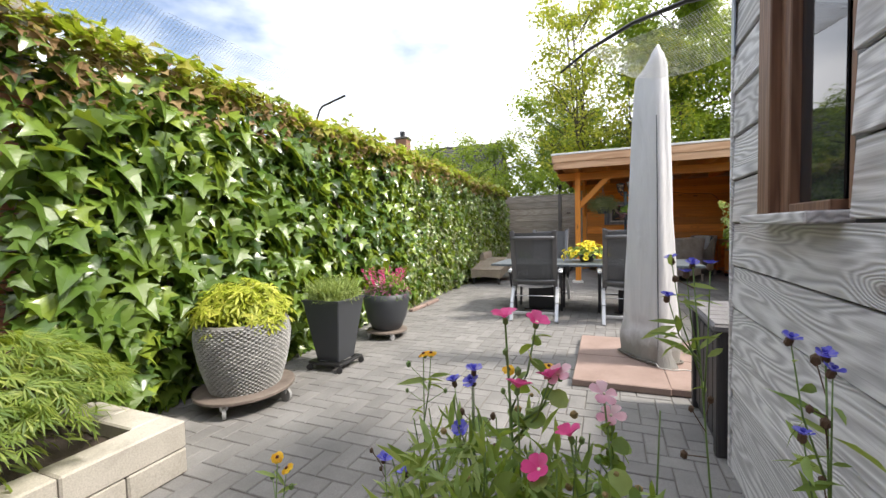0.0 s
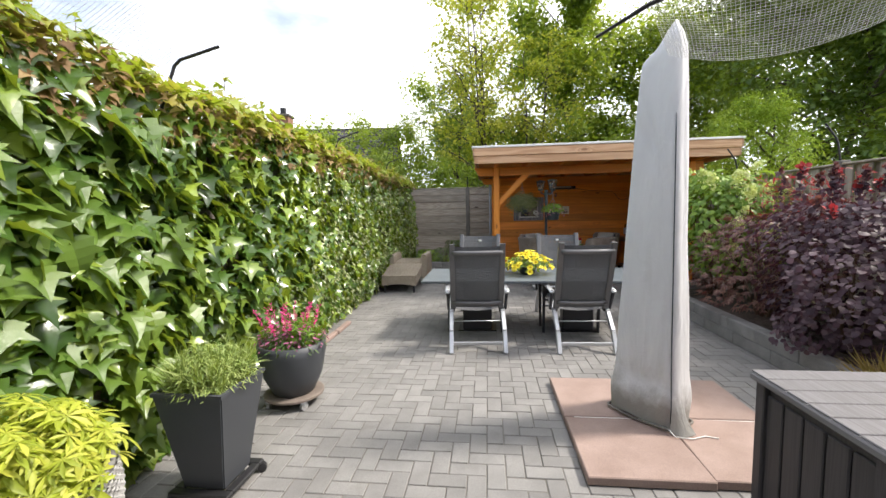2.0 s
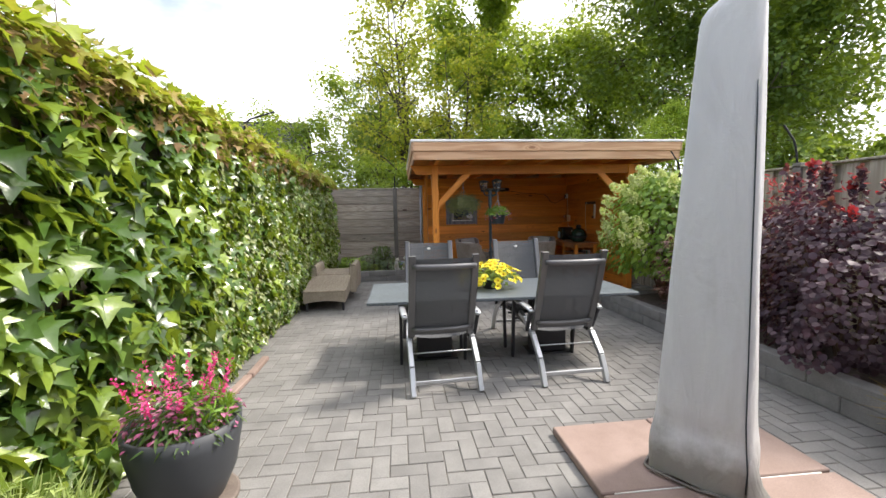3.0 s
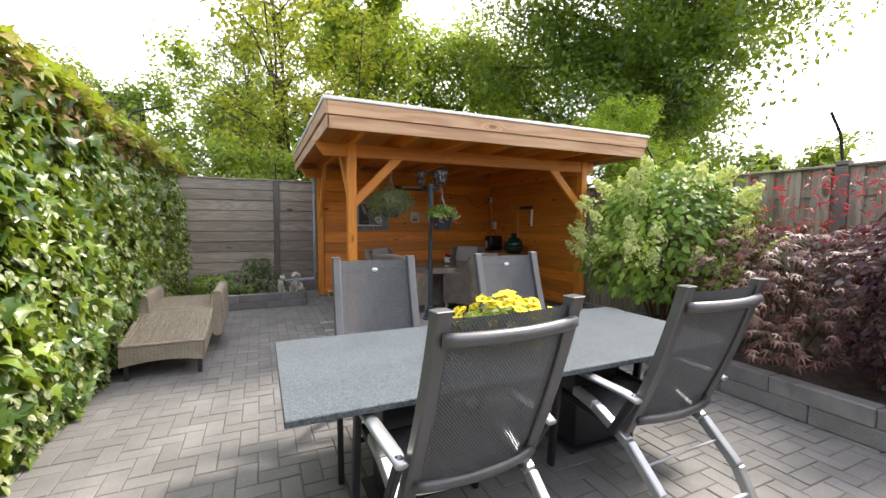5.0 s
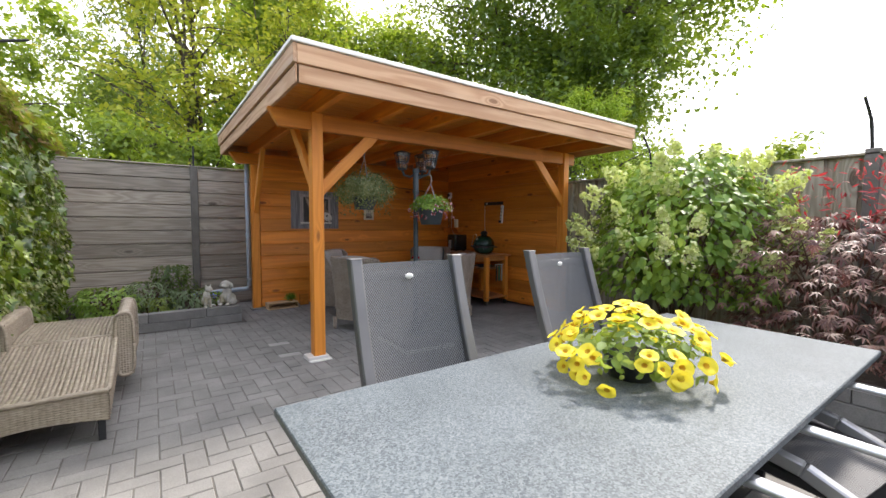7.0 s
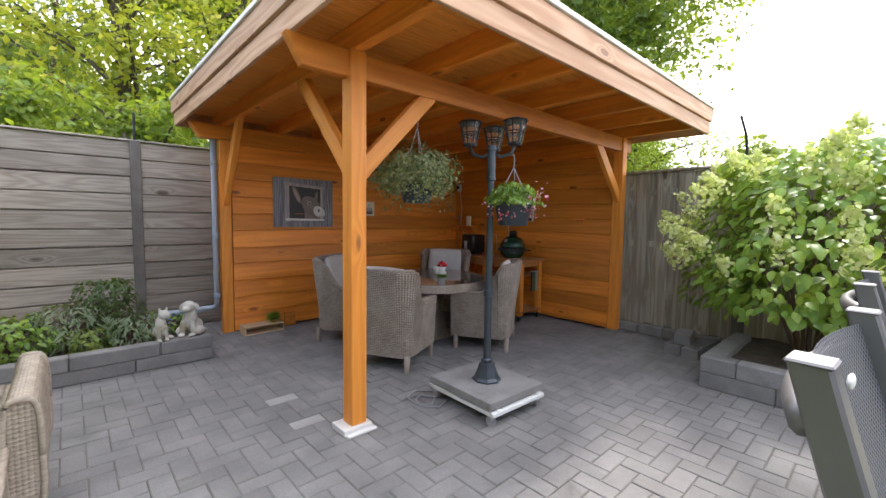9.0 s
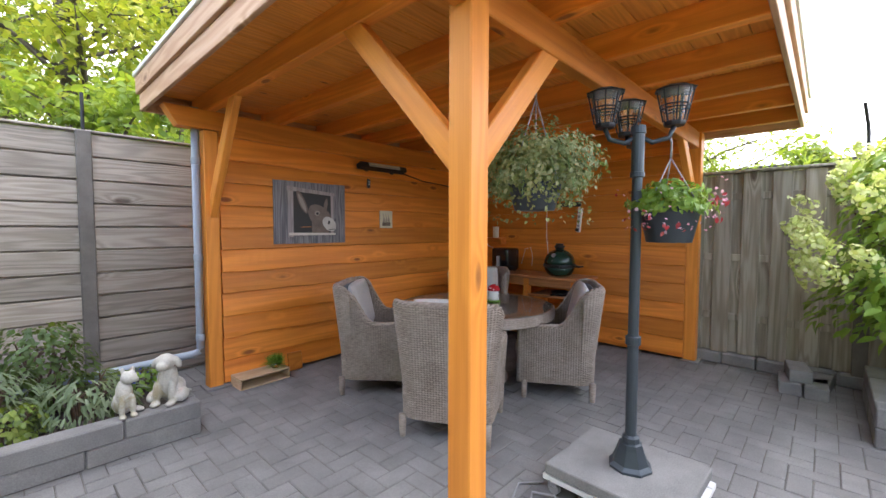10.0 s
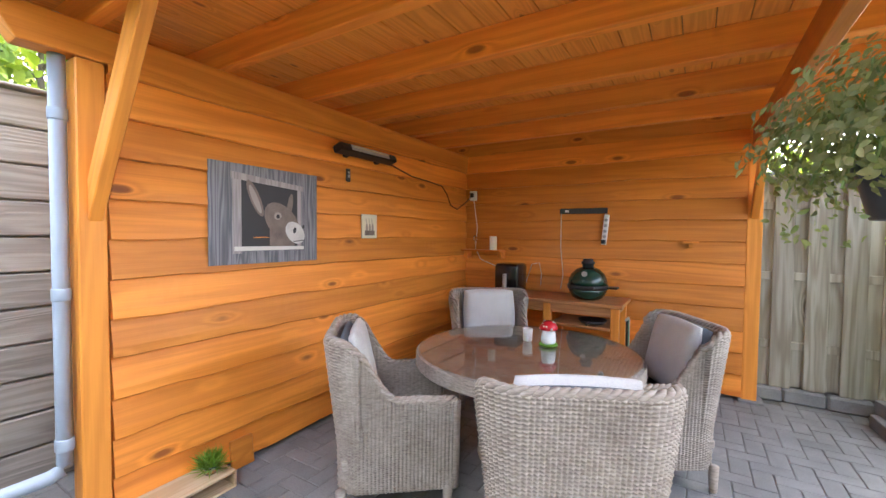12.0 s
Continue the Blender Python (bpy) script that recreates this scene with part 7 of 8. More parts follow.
# ---- plants in the three pots ----
def tuft(parent, name, n, shape, size, spread, height, z0, material, lean=0.8, droop=0.2):
    """Leaves crowding over a pot."""
    d = rand_dirs(n)
    d[:, 2] = np.abs(d[:, 2])
    rad = NP.uniform(0.1, 1.0, n)[:, None] ** 0.5
    pl = d * rad * np.array([spread, spread, height]) + np.array([0, 0, z0])
    nor = d * 0.6 + rand_dirs(n) * 0.5 + np.array([0, 0, 0.8])
    tip = d * np.array([1, 1, lean]) + rand_dirs(n) * 0.5 - np.array([0, 0, droop])
    return leaves(name, shape, pl, nor, tip, NP.uniform(size[0], size[1], n), material, parent)


fp, fn, ft, fs = [], [], [], []
heads = [(RNG.uniform(0, 6.283), RNG.uniform(0.05, 0.98), RNG.uniform(0.82, 1.22)) for _ in range(46)]
for k in range(340):              # palmate leaves of eight fingers, gathered in loose heads
    ha, hz, hr = heads[k % 46]
    a, zf = ha + RNG.gauss(0, 0.22), min(1.0, max(0.0, hz + RNG.gauss(0, 0.13)))
    e = math.sqrt(1 - zf * zf * 0.9)
    c = Vector((math.cos(a) * e * 0.28 * hr, math.sin(a) * e * 0.28 * hr, 0.56 + 0.23 * zf * hr + RNG.uniform(-0.03, 0.03)))
    c.x, c.y = c.x * RNG.uniform(0.8, 1.08), c.y * RNG.uniform(0.8, 1.08)
    nr = Vector((math.cos(a) * e, math.sin(a) * e, 0.4 + zf)) + Vector((RNG.uniform(-0.8, 0.8), RNG.uniform(-0.8, 0.8), RNG.uniform(0, 0.5)))
    dv = nr.orthogonal()
    big = RNG.uniform(0.055, 0.095)
    for q in range(8):
        fp.append(tuple(c))
        fn.append(tuple(nr))
        ft.append(tuple(Matrix.Rotation(radians(45 * q + 10 * k), 3, nr.normalized()) @ dv + nr.normalized() * RNG.uniform(0.05, 0.5)))
        fs.append(big * RNG.uniform(0.75, 1.1))
FING = leaf_shape([(0, 0), (0.08, 0.35), (0.12, 0.62), (0.06, 0.88), (0, 1.0)], 0.35, 0.3)
leaves("lime_foliage", FING, np.array(fp), np.array(fn), np.array(ft), np.array(fs), M["lime"], p1)
tuft(p1, "green_foliage", 300, LANCE, (0.06, 0.10), 0.26, 0.15, 0.55, M["maple_green"], 1.0, 0.0)
n = 2400
base = np.c_[NP.uniform(-0.15, 0.15, (n, 2)), np.full(n, 0.58) + NP.uniform(0, 0.12, n)]
d = np.c_[base[:, :2] * 2.2 + NP.normal(0, 0.28, (n, 2)), np.ones(n)]
leaves("lavender_foliage", BLADE, base, rand_dirs(n), d, NP.uniform(0.06, 0.15, n), M["herb"], p2)
tuft(p2, "lavender_leaves", 1500, LANCE, (0.02, 0.045), 0.22, 0.24, 0.60, M["herb"], 1.2)
tuft(p3, "heather_foliage", 900, LANCE, (0.04, 0.07), 0.23, 0.15, 0.43, M["dark_shrub"], 1.0)
tuft(p3, "heather_blossom", 520, DIAMOND, (0.02, 0.04), 0.25, 0.19, 0.43, M["heather"], 1.2)
for k in range(16):
    n, sa2 = 44, k * 2.4
    t = NP.uniform(0.0, 1, n)
    pl = np.c_[math.cos(sa2) * (0.10 + 0.006 * k) * (1 + 0.35 * t), math.sin(sa2) * (0.10 + 0.006 * k) * (1 + 0.35 * t), 0.55 + 0.15 * t]
    leaves("pink_spike", DIAMOND, pl + NP.normal(0, 0.006, (n, 3)), rand_dirs(n), rand_dirs(n) + np.array([0, 0, 0.5]), NP.uniform(0.012, 0.02, n), M["pink"], p3)
n = 260
pl = rand_dirs(n) * 0.09
leaves("green_sprig", LANCE, pl + np.array([0.13, -0.06, 0.53]), rand_dirs(n), rand_dirs(n) + np.array([0, 0, 0.8]), NP.uniform(0.04, 0.07, n), M["grass_tuft"], p3)


# ---- shrubs ----
def shrub(name, label, cat, x, y, z0, rx, ry, h, n, shape, size, material, stems=9, seed=1, droop=0.3, bottom=0.15, lumps=0.25, twig=None):
    """Stems that fork, with leaves thickest near an uneven outer skin."""
    th = thing(name, label, cat, m=pose(x, y, z0))
    rg = random.Random(seed)
    bm = bmesh.new()
    for k in range(stems):
        a = 6.283 * k / stems + rg.uniform(-0.3, 0.3)
        r = rg.uniform(0.35, 0.85)
        top = Vector((rx * r * math.cos(a), ry * r * math.sin(a), h * rg.uniform(0.65, 0.95)))
        mid = top * 0.5 + Vector((0, 0, h * 0.08))
        b = Vector((0.05 * math.cos(a), 0.05 * math.sin(a), -0.03))
        tube(bm, [b, (b + mid) / 2, mid, (mid + top) / 2, top], [0.016, 0.013, 0.010, 0.007, 0.003], 5)
        for q in range(3):
            o = mid.lerp(top, rg.uniform(0, 0.7))
            e = o + Vector((rg.uniform(-1, 1) * rx, rg.uniform(-1, 1) * ry, rg.uniform(0.1, 0.6) * h)) * 0.35
            tube(bm, [o, (o + e) / 2 + Vector((0, 0, 0.02)), e], [0.007, 0.005, 0.002], 4)
    tagged(part("branchwork", bm, M["twig"] if twig is None else twig, th), kind="stuff")
    d = rand_dirs(n)
    zc = NP.uniform(bottom, 1.0, n)
    wid = np.sqrt(np.clip(1 - ((zc - 0.52) / 0.62) ** 2, 0.02, 1))
    a = NP.uniform(0, 6.283, n)
    lump = 1 + lumps * np.array([noise.noise((math.cos(q) * 1.6 + seed, math.sin(q) * 1.6, w * 3.2)) for q, w in zip(a, zc)]) * 2
    r = NP.uniform(0.25, 1.0, n) ** 0.4 * wid * lump
    pl = np.c_[np.cos(a) * r * rx, np.sin(a) * r * ry, zc * h * (0.9 + 0.1 * lump)]
    out = np.c_[np.cos(a), np.sin(a), (zc - 0.4)]
    leaves("foliage", shape, pl, out * 0.6 + rand_dirs(n) * 0.5 + np.array([0, 0, 0.7]), out + rand_dirs(n) * 0.6 - np.array([0, 0, droop]), NP.uniform(size[0], size[1], n), material, th)
    return th, pl, out, r


# the cut-leaved maple in the front planter
mp, _, _, _ = shrub("cutleaf_maple", "low green cut-leaved maple spreading over the planter", "shrub", -2.02, 1.22, 0.18, 0.52, 0.62, 0.62, 900, LANCE, (0.05, 0.1), M["maple_green"], 8, 3)
n = 1500                          # feathery leaves: seven narrow fingers each
a, rr, zz = NP.uniform(0, 6.283, n), NP.uniform(0.2, 1, n) ** 0.5, NP.uniform(0, 1, n)
pl = np.c_[np.cos(a) * rr * 0.60, np.sin(a) * rr * 0.72, 0.16 + 0.52 * np.sqrt(np.clip(1 - rr ** 2 * 0.85, 0, 1)) * (0.65 + 0.35 * zz)]
fp, fn, ft, fs = [], [], [], []
for k in range(n):
    dirv = Vector((math.cos(a[k]), math.sin(a[k]), -0.35)) + Vector(NP.normal(0, 0.25, 3))
    nr = Vector((0.3 * math.cos(a[k]), 0.3 * math.sin(a[k]), 1.0)) + Vector(NP.normal(0, 0.3, 3))
    s = RNG.uniform(0.06, 0.11)
    for q in range(7):
        g_ = (q - 3) * 24
        rot = Matrix.Rotation(radians(g_), 3, nr.normalized())
        fp.append(tuple(pl[k]))
        fn.append(tuple(nr))
        ft.append(tuple(rot @ dirv))
        fs.append(s * (1 - 0.10 * abs(q - 3)))
FINGER = leaf_shape([(0, 0), (0.045, 0.35), (0.05, 0.6), (0, 1.0)], 0.2, 0.3)
leaves("feathered_leaves", FINGER, np.array(fp), np.array(fn), np.array(ft), np.array(fs), M["maple_green"], mp)

# hydrangea with cone-shaped pale blossoms
hy, pl, out, rr = shrub("hydrangea", "tall panicle hydrangea with pale lime blossoms", "shrub", 3.0, 8.0, 0.2, 0.70, 0.90, 1.75, 3600, OVAL, (0.055, 0.115), M["shrub"], 12, 5, 0.3, 0.24)
fp = []
rg = random.Random(31)
for k in range(70):
    a = rg.uniform(0, 6.283)
    zc = rg.uniform(0.32, 1.0)
    w = math.sqrt(max(0.05, 1 - ((zc - 0.5) / 0.58) ** 2)) * rg.uniform(0.92, 1.15)
    c = Vector((0.72 * w * math.cos(a), 0.92 * w * math.sin(a), zc * 1.78))
    ax = Vector((math.cos(a) * 0.7, math.sin(a) * 0.7, 0.7)).normalized()
    m_ = 80
    t = NP.uniform(0, 1, m_)
    d = rand_dirs(m_)
    pts = np.array(c) + np.outer(t * 0.20, np.array(ax)) + d * (0.095 * (1 - t * 0.75))[:, None]
    ob = leaves("blossom", ROUND, pts, d + rand_dirs(m_) * 0.3, rand_dirs(m_), NP.uniform(0.026, 0.042, m_), M["hyd_fl"], hy)
# red-leaved maple and the purple smoke bush
rm2, pl, out, rr = shrub("red_maple", "bushy dark red Japanese maple beside the fence", "shrub", 2.92, 6.75, 0.2, 0.66, 0.70, 1.20, 700, LANCE, (0.05, 0.09), M["red_maple"], 9, 8, 0.5)
n = 1000
a, zc = NP.uniform(0, 6.283, n), NP.uniform(0.12, 1, n)
w = np.sqrt(np.clip(1 - ((zc - 0.45) / 0.62) ** 2, 0.03, 1)) * NP.uniform(0.5, 1.1, n)
fp, fn, ft, fs = [], [], [], []
for k in range(n):
    dirv = Vector((math.cos(a[k]), math.sin(a[k]), -0.5)) + Vector(NP.normal(0, 0.3, 3))
    nr = Vector((0.4 * math.cos(a[k]), 0.4 * math.sin(a[k]), 1.0)) + Vector(NP.normal(0, 0.3, 3))
    for q in range(5):
        fp.append((math.cos(a[k]) * w[k] * 0.7, math.sin(a[k]) * w[k] * 0.8, zc[k] * 1.2))
        fn.append(tuple(nr))
        ft.append(tuple(Matrix.Rotation(radians((q - 2) * 34), 3, nr.normalized()) @ dirv))
        fs.append(0.085 * (1 - 0.14 * abs(q - 2)))
fp, fn, ft, fs = np.array(fp), np.array(fn), np.array(ft), np.array(fs)
leaves("palmate_leaves", LANCE, fp, fn, ft, fs, M["red_maple"], rm2)
n = 420
pl = np.c_[NP.normal(0.28, 0.2, n), NP.normal(-0.15, 0.35, n), NP.uniform(1.05, 1.65, n)]
leaves("scarlet_foliage", LANCE, pl, rand_dirs(n) + np.array([0, 0, 0.8]), rand_dirs(n) - np.array([0, 0, 0.2]), NP.uniform(0.05, 0.09, n), M["red"], rm2, kind="stuff")
pb_, pl, out, rr = shrub("smoke_bush", "dark purple smoke bush with reddish shoots", "shrub", 2.82, 5.45, 0.2, 0.74, 0.92, 1.30, 5200, ROUND, (0.03, 0.06), M["purple"], 14, 11, 0.1, 0.06, 0.34)
n = 2000
spk = NP.integers(0, 26, n)
t = NP.uniform(0, 1, n)
sx_, sy_ = (0.3 + 0.26 * np.sin(spk * 5.3)) * np.cos(spk * 2.4) * 1.15, (0.5 + 0.25 * np.sin(spk * 5.3)) * np.sin(spk * 2.4)
sh_ = 1.10 + 0.42 * (0.5 + 0.5 * np.sin(spk * 1.9))
pl = np.c_[sx_ + NP.normal(0, 0.05, n) * (1.1 - t), sy_ + NP.normal(0, 0.05, n) * (1.1 - t), sh_ - 0.5 + 0.6 * t]
leaves("upright_foliage", ROUND, pl, rand_dirs(n) + np.array([0, 0, 0.6]), rand_dirs(n) + np.array([0, 0, 0.5]), NP.uniform(0.028, 0.05, n), M["purple"], pb_, kind="stuff")
for k in range(26):               # the reddish tip of each shoot
    hi = (t > 0.80) & (spk == k)
    m_ = int(hi.sum())
    if m_:
        leaves("red_tip", ROUND, pl[hi] + np.array([0, 0, 0.03]), rand_dirs(m_), rand_dirs(m_) + np.array([0, 0, 0.5]), NP.uniform(0.03, 0.05, m_), M["red_maple"] if k % 4 else M["red"], pb_)
gr = thing("ornamental_grass", "clump of dry grass at the planter's edge", "grass", m=pose(2.36, 4.55, 0.2))
n = 420
d = np.c_[NP.normal(-0.3, 0.5, n), NP.normal(0, 0.5, n), NP.uniform(0.2, 1, n)]
leaves("blades", BLADE, np.c_[NP.normal(0, 0.04, (n, 2)), np.zeros(n)], rand_dirs(n), d, NP.uniform(0.2, 0.36, n), M["dry"], gr)

# plants in the back planter
shrub("green_shrub", "bright green low shrub in the back planter", "shrub", -1.92, 12.30, 0.15, 0.36, 0.30, 0.36, 1100, OVAL, (0.035, 0.06), M["shrub"], 7, 21)
shrub("box_shrub", "dark green rounded shrub in the back planter", "shrub", -1.20, 12.55, 0.15, 0.24, 0.22, 0.58, 1100, OVAL, (0.03, 0.05), M["dark_shrub"], 7, 22)
shrub("silver_fern", "grey-green fern in the back planter", "fern", -1.50, 12.38, 0.15, 0.30, 0.26, 0.40, 700, LANCE, (0.05, 0.1), M["fern"], 7, 23)
shrub("fern", "spreading green fern in the back planter", "fern", -1.03, 12.30, 0.15, 0.27, 0.24, 0.28, 600, LANCE, (0.06, 0.11), M["fern"], 7, 24)
shrub("lime_shrub", "small lime green plant in the back planter", "shrub", -1.36, 12.15, 0.15, 0.14, 0.12, 0.22, 300, OVAL, (0.03, 0.05), M["maple_green"], 5, 25)
shrub("pansy_clump", "low violet pansies beside the drainpipe", "flowers", -0.70, 12.55, 0.15, 0.20, 0.16, 0.18, 260, OVAL, (0.03, 0.05), M["shrub"], 5, 26)
pv = thing("pansy_blossoms", "violet pansy blossoms beside the drainpipe", "flowers", m=pose(-0.68, 12.52, 0.26))
n = 26
leaves("blossom_mass", ROUND, np.c_[NP.normal(0, 0.09, n), NP.normal(0, 0.06, n), NP.uniform(0, 0.06, n)], rand_dirs(n) + np.array([0, -0.5, 0.5]), rand_dirs(n), NP.uniform(0.025, 0.035, n), M["blue"], pv, kind="stuff")

# ---- wild flowers by the path's start ----
DISC = (np.array([(0.5 * math.cos(6.2832 * k / 8), 0.5 * math.sin(6.2832 * k / 8), 0) for k in range(8)]), [tuple(range(8))])
PETAL5 = leaf_shape([(0, 0.02), (0.20, 0.30), (0.40, 0.70), (0.36, 0.92), (0.16, 1.02), (0, 0.93)], 0.25, 0.30)
PETAL_C = leaf_shape([(0, 0.0), (0.10, 0.4), (0.24, 0.85), (0.10, 1.0), (0, 0.9)], 0.2, -0.2)
GROUND_SOIL = thing("flower_bed", "narrow bed of dark soil under the wild flowers", "soil", kind="structure")
bm = bmesh.new()
sheet(bm, [[(0.30 + 0.09 * i, -0.6 + 0.12 * j, 0.012 + 0.012 * noise.noise((i, j, 2))) for i in range(9)] for j in range(22)])
part("soil", bm, M["soil"], GROUND_SOIL)


def wild_flower(kind, x, y, tips, seed=0, pale=()):
    """One plant: a bent stem from the ground that forks to its blossoms, with leaves and buds along it."""
    rg = random.Random(seed)
    x, y, tips = x + 0.015, y + 0.13, [(tx + 0.015, ty + 0.13, tz) for tx, ty, tz in tips]
    labels = {"mallow": "pink rose mallow in bloom at the path's edge", "cornflower": "blue cornflower on a thin grey-green stem", "coreopsis": "golden coreopsis with maroon centres"}
    th = thing(kind, labels[kind], "flower", m=pose(x, y, 0.0))
    tips = [Vector((tx - x, ty - y, tz)) for tx, ty, tz in tips]
    root, tp = Vector((0, 0, 0)), tips[0]
    mid = root.lerp(tp, 0.6) + Vector((rg.uniform(-0.03, 0.03), rg.uniform(-0.03, 0.03), 0))
    r0 = 0.0045 if kind == "mallow" else 0.0028
    runs = [[root, root.lerp(mid, 0.5) + Vector((0.01, 0, 0)), mid, mid.lerp(tp, 0.5), tp]]
    for e in tips[1:]:
        o = root.lerp(mid, 0.8) if e.z < tp.z - 0.12 else mid.lerp(tp, 0.3 + 0.3 * rg.random())
        if o.z > e.z - 0.04:
            o = root.lerp(mid, max(0.2, (e.z - 0.15) / max(mid.z, 0.01)))
        runs.append([o, o.lerp(e, 0.5) + Vector(((e - o).x * 0.15, (e - o).y * 0.15, -0.01)), e])
    for k, pts in enumerate(runs):
        bm = bmesh.new()
        tube(bm, pts, [r0 * (1 if k == 0 else 0.7) * (1 - 0.5 * q / (len(pts) - 1)) for q in range(len(pts))], 6)
        part("stem", bm, M["stem"], th, smooth=True)
    for idx, e in enumerate(tips):
        f = Vector((rg.uniform(-0.4, 0.3), rg.uniform(-0.6, 0.2), 0.85)).normalized()
        q = f.to_track_quat("Z", "Y").to_matrix()
        if kind == "mallow":
            rows_ = [(5, PETAL5, 0.029, M["pink_pale"] if idx in pale else M["pink"], 1.0 if idx not in pale else 0.45)]
        elif kind == "cornflower":
            small = 0.7 if seed >= 10 else 1.0
            rows_ = [(10, PETAL_C, 0.022 * small, M["blue"], 0.25), (8, PETAL_C, 0.013 * small, M["blue"], 1.2)]
        else:
            rows_ = [(8, PETAL5, 0.017, M["gold"], 0.05)]
        pos, nrm, tip, szs = [], [], [], []
        for n_, sh, s, mat, up in rows_:
            for k in range(n_):
                a = 6.2832 * k / n_ + rg.uniform(-0.12, 0.12)
                pos.append(tuple(e))
                nrm.append(tuple(q @ Vector((-math.cos(a) * up, -math.sin(a) * up, 1.0))))
                tip.append(tuple(q @ Vector((math.cos(a), math.sin(a), up + rg.uniform(-0.15, 0.15)))))
                szs.append(s * rg.uniform(0.85, 1.1))
        bl = leaves("blossom", sh, np.array(pos), np.array(nrm), np.array(tip), np.array(szs), mat, th)
        s = rows_[0][2]
        bm = bmesh.new()
        bmesh.ops.create_icosphere(bm, subdivisions=1, radius=s * (0.13 if kind == "mallow" else 0.30), matrix=Matrix.Translation(e + f * s * 0.12) @ q.to_4x4() @ Matrix.Diagonal((1, 1, 0.6, 1)))
        part("centre", bm, {"mallow": M["cream"], "cornflower": M["blue"], "coreopsis": M["maroon"]}[kind], bl)
        bm = bmesh.new()
        lathe(bm, [(0.002, -0.014), (0.006, -0.010), (0.0058, -0.001), (0.0035, 0.001)], 8, Matrix.Translation(e) @ q.to_4x4())
        part("calyx", bm, M["twig"] if kind == "cornflower" else M["stem"], bl)
    n = {"mallow": 34, "cornflower": 26, "coreopsis": 8}[kind]
    pick = [rg.choice(runs) for _ in range(n)]
    ts = [rg.uniform(0.05, 0.95) for _ in range(n)]
    pos = []
    for r, t in zip(pick, ts):
        u = t * (len(r) - 1)
        k = min(int(u), len(r) - 2)
        pos.append(tuple(r[k].lerp(r[k + 1], u - k)))
    tip = rand_dirs(n) * np.array([1, 1, 0.5]) + np.array([0, 0, 0.3])
    shp, s0, s1 = (ROUND, 0.022, 0.048) if kind == "mallow" else (LANCE, 0.04, 0.09)
    leaves("leaves", shp, np.array(pos), rand_dirs(n) * 0.7 + np.array([0, 0, 0.8]), tip, NP.uniform(s0, s1, n), M["meadow"], th)
    for k in range(4):
        o = mid.lerp(tp, rg.uniform(0.1, 0.9))
        e = o + Vector((rg.uniform(-0.05, 0.05), rg.uniform(-0.05, 0.05), rg.uniform(0.02, 0.06)))
        bm = bmesh.new()
        tube(bm, [o, e], r0 * 0.4, 4)
        bmesh.ops.create_icosphere(bm, subdivisions=1, radius=rg.uniform(0.005, 0.008), matrix=Matrix.Translation(e) @ Matrix.Diagonal((1, 1, 1.4, 1)))
        part("bud", bm, M["twig"] if kind == "cornflower" else M["stem"], th)


wild_flower("mallow", 0.37, 1.24, ((0.27, 1.29, 1.02), (0.33, 1.31, 1.01), (0.36, 1.28, 0.91), (0.375, 1.285, 0.915), (0.30, 1.26, 0.89)), 1, (3,))
wild_flower("mallow", 0.42, 1.22, ((0.40, 1.24, 0.82), (0.35, 1.20, 0.77)), 2)
wild_flower("mallow", 0.47, 1.36, ((0.455, 1.41, 0.84), (0.47, 1.42, 0.79)), 22, (0, 1))
wild_flower("coreopsis", 0.06, 1.42, ((0.0, 1.47, 0.87), (0.02, 1.475, 0.872)), 7)
wild_flower("coreopsis", 0.26, 1.46, ((0.22, 1.53, 0.83), (0.32, 1.56, 0.84)), 8)
wild_flower("coreopsis", -0.30, 1.20, ((-0.348, 1.287, 0.614), (-0.318, 1.287, 0.59)), 9)
wild_flower("cornflower", 0.24, 1.26, ((0.18, 1.34, 0.86), (0.14, 1.33, 0.86), (0.183, 1.345, 0.885), (0.17, 1.29, 0.77)), 3)
wild_flower("cornflower", -0.05, 1.32, ((-0.079, 1.38, 0.61), (-0.039, 1.42, 0.56)), 5)
wild_flower("cornflower", 0.68, 1.36, ((0.63, 1.47, 1.12), (0.59, 1.47, 1.13), (0.66, 1.46, 1.12), (0.575, 1.40, 1.06), (0.62, 1.48, 1.10)), 10)
wild_flower("cornflower", 0.78, 1.16, ((0.77, 1.26, 1.0), (0.73, 1.27, 1.02), (0.775, 1.25, 0.98), (0.73, 1.22, 0.89)), 12)
md = thing("meadow_tangle", "tangle of meadow stems, seed heads and leaves", "wild plants")
n = 1700
base = np.c_[NP.normal(0.28, 0.15, n), NP.normal(1.36, 0.10, n), NP.uniform(0.05, 0.76, n)]
base[:, 0] = np.clip(base[:, 0], 0.12, 0.66)
leaves("leaves", LANCE, base, rand_dirs(n), rand_dirs(n) + np.array([0, 0, 0.9]), NP.uniform(0.03, 0.095, n), M["meadow"], md)
n = 260
base = np.c_[NP.normal(0.33, 0.13, n), NP.normal(1.36, 0.09, n), NP.uniform(0.1, 0.72, n)]
leaves("broad_leaves", ROUND, base, rand_dirs(n) + np.array([0, -0.3, 0.8]), rand_dirs(n), NP.uniform(0.03, 0.06, n), M["meadow"], md, kind="stuff")
bm = bmesh.new()
rg = random.Random(77)
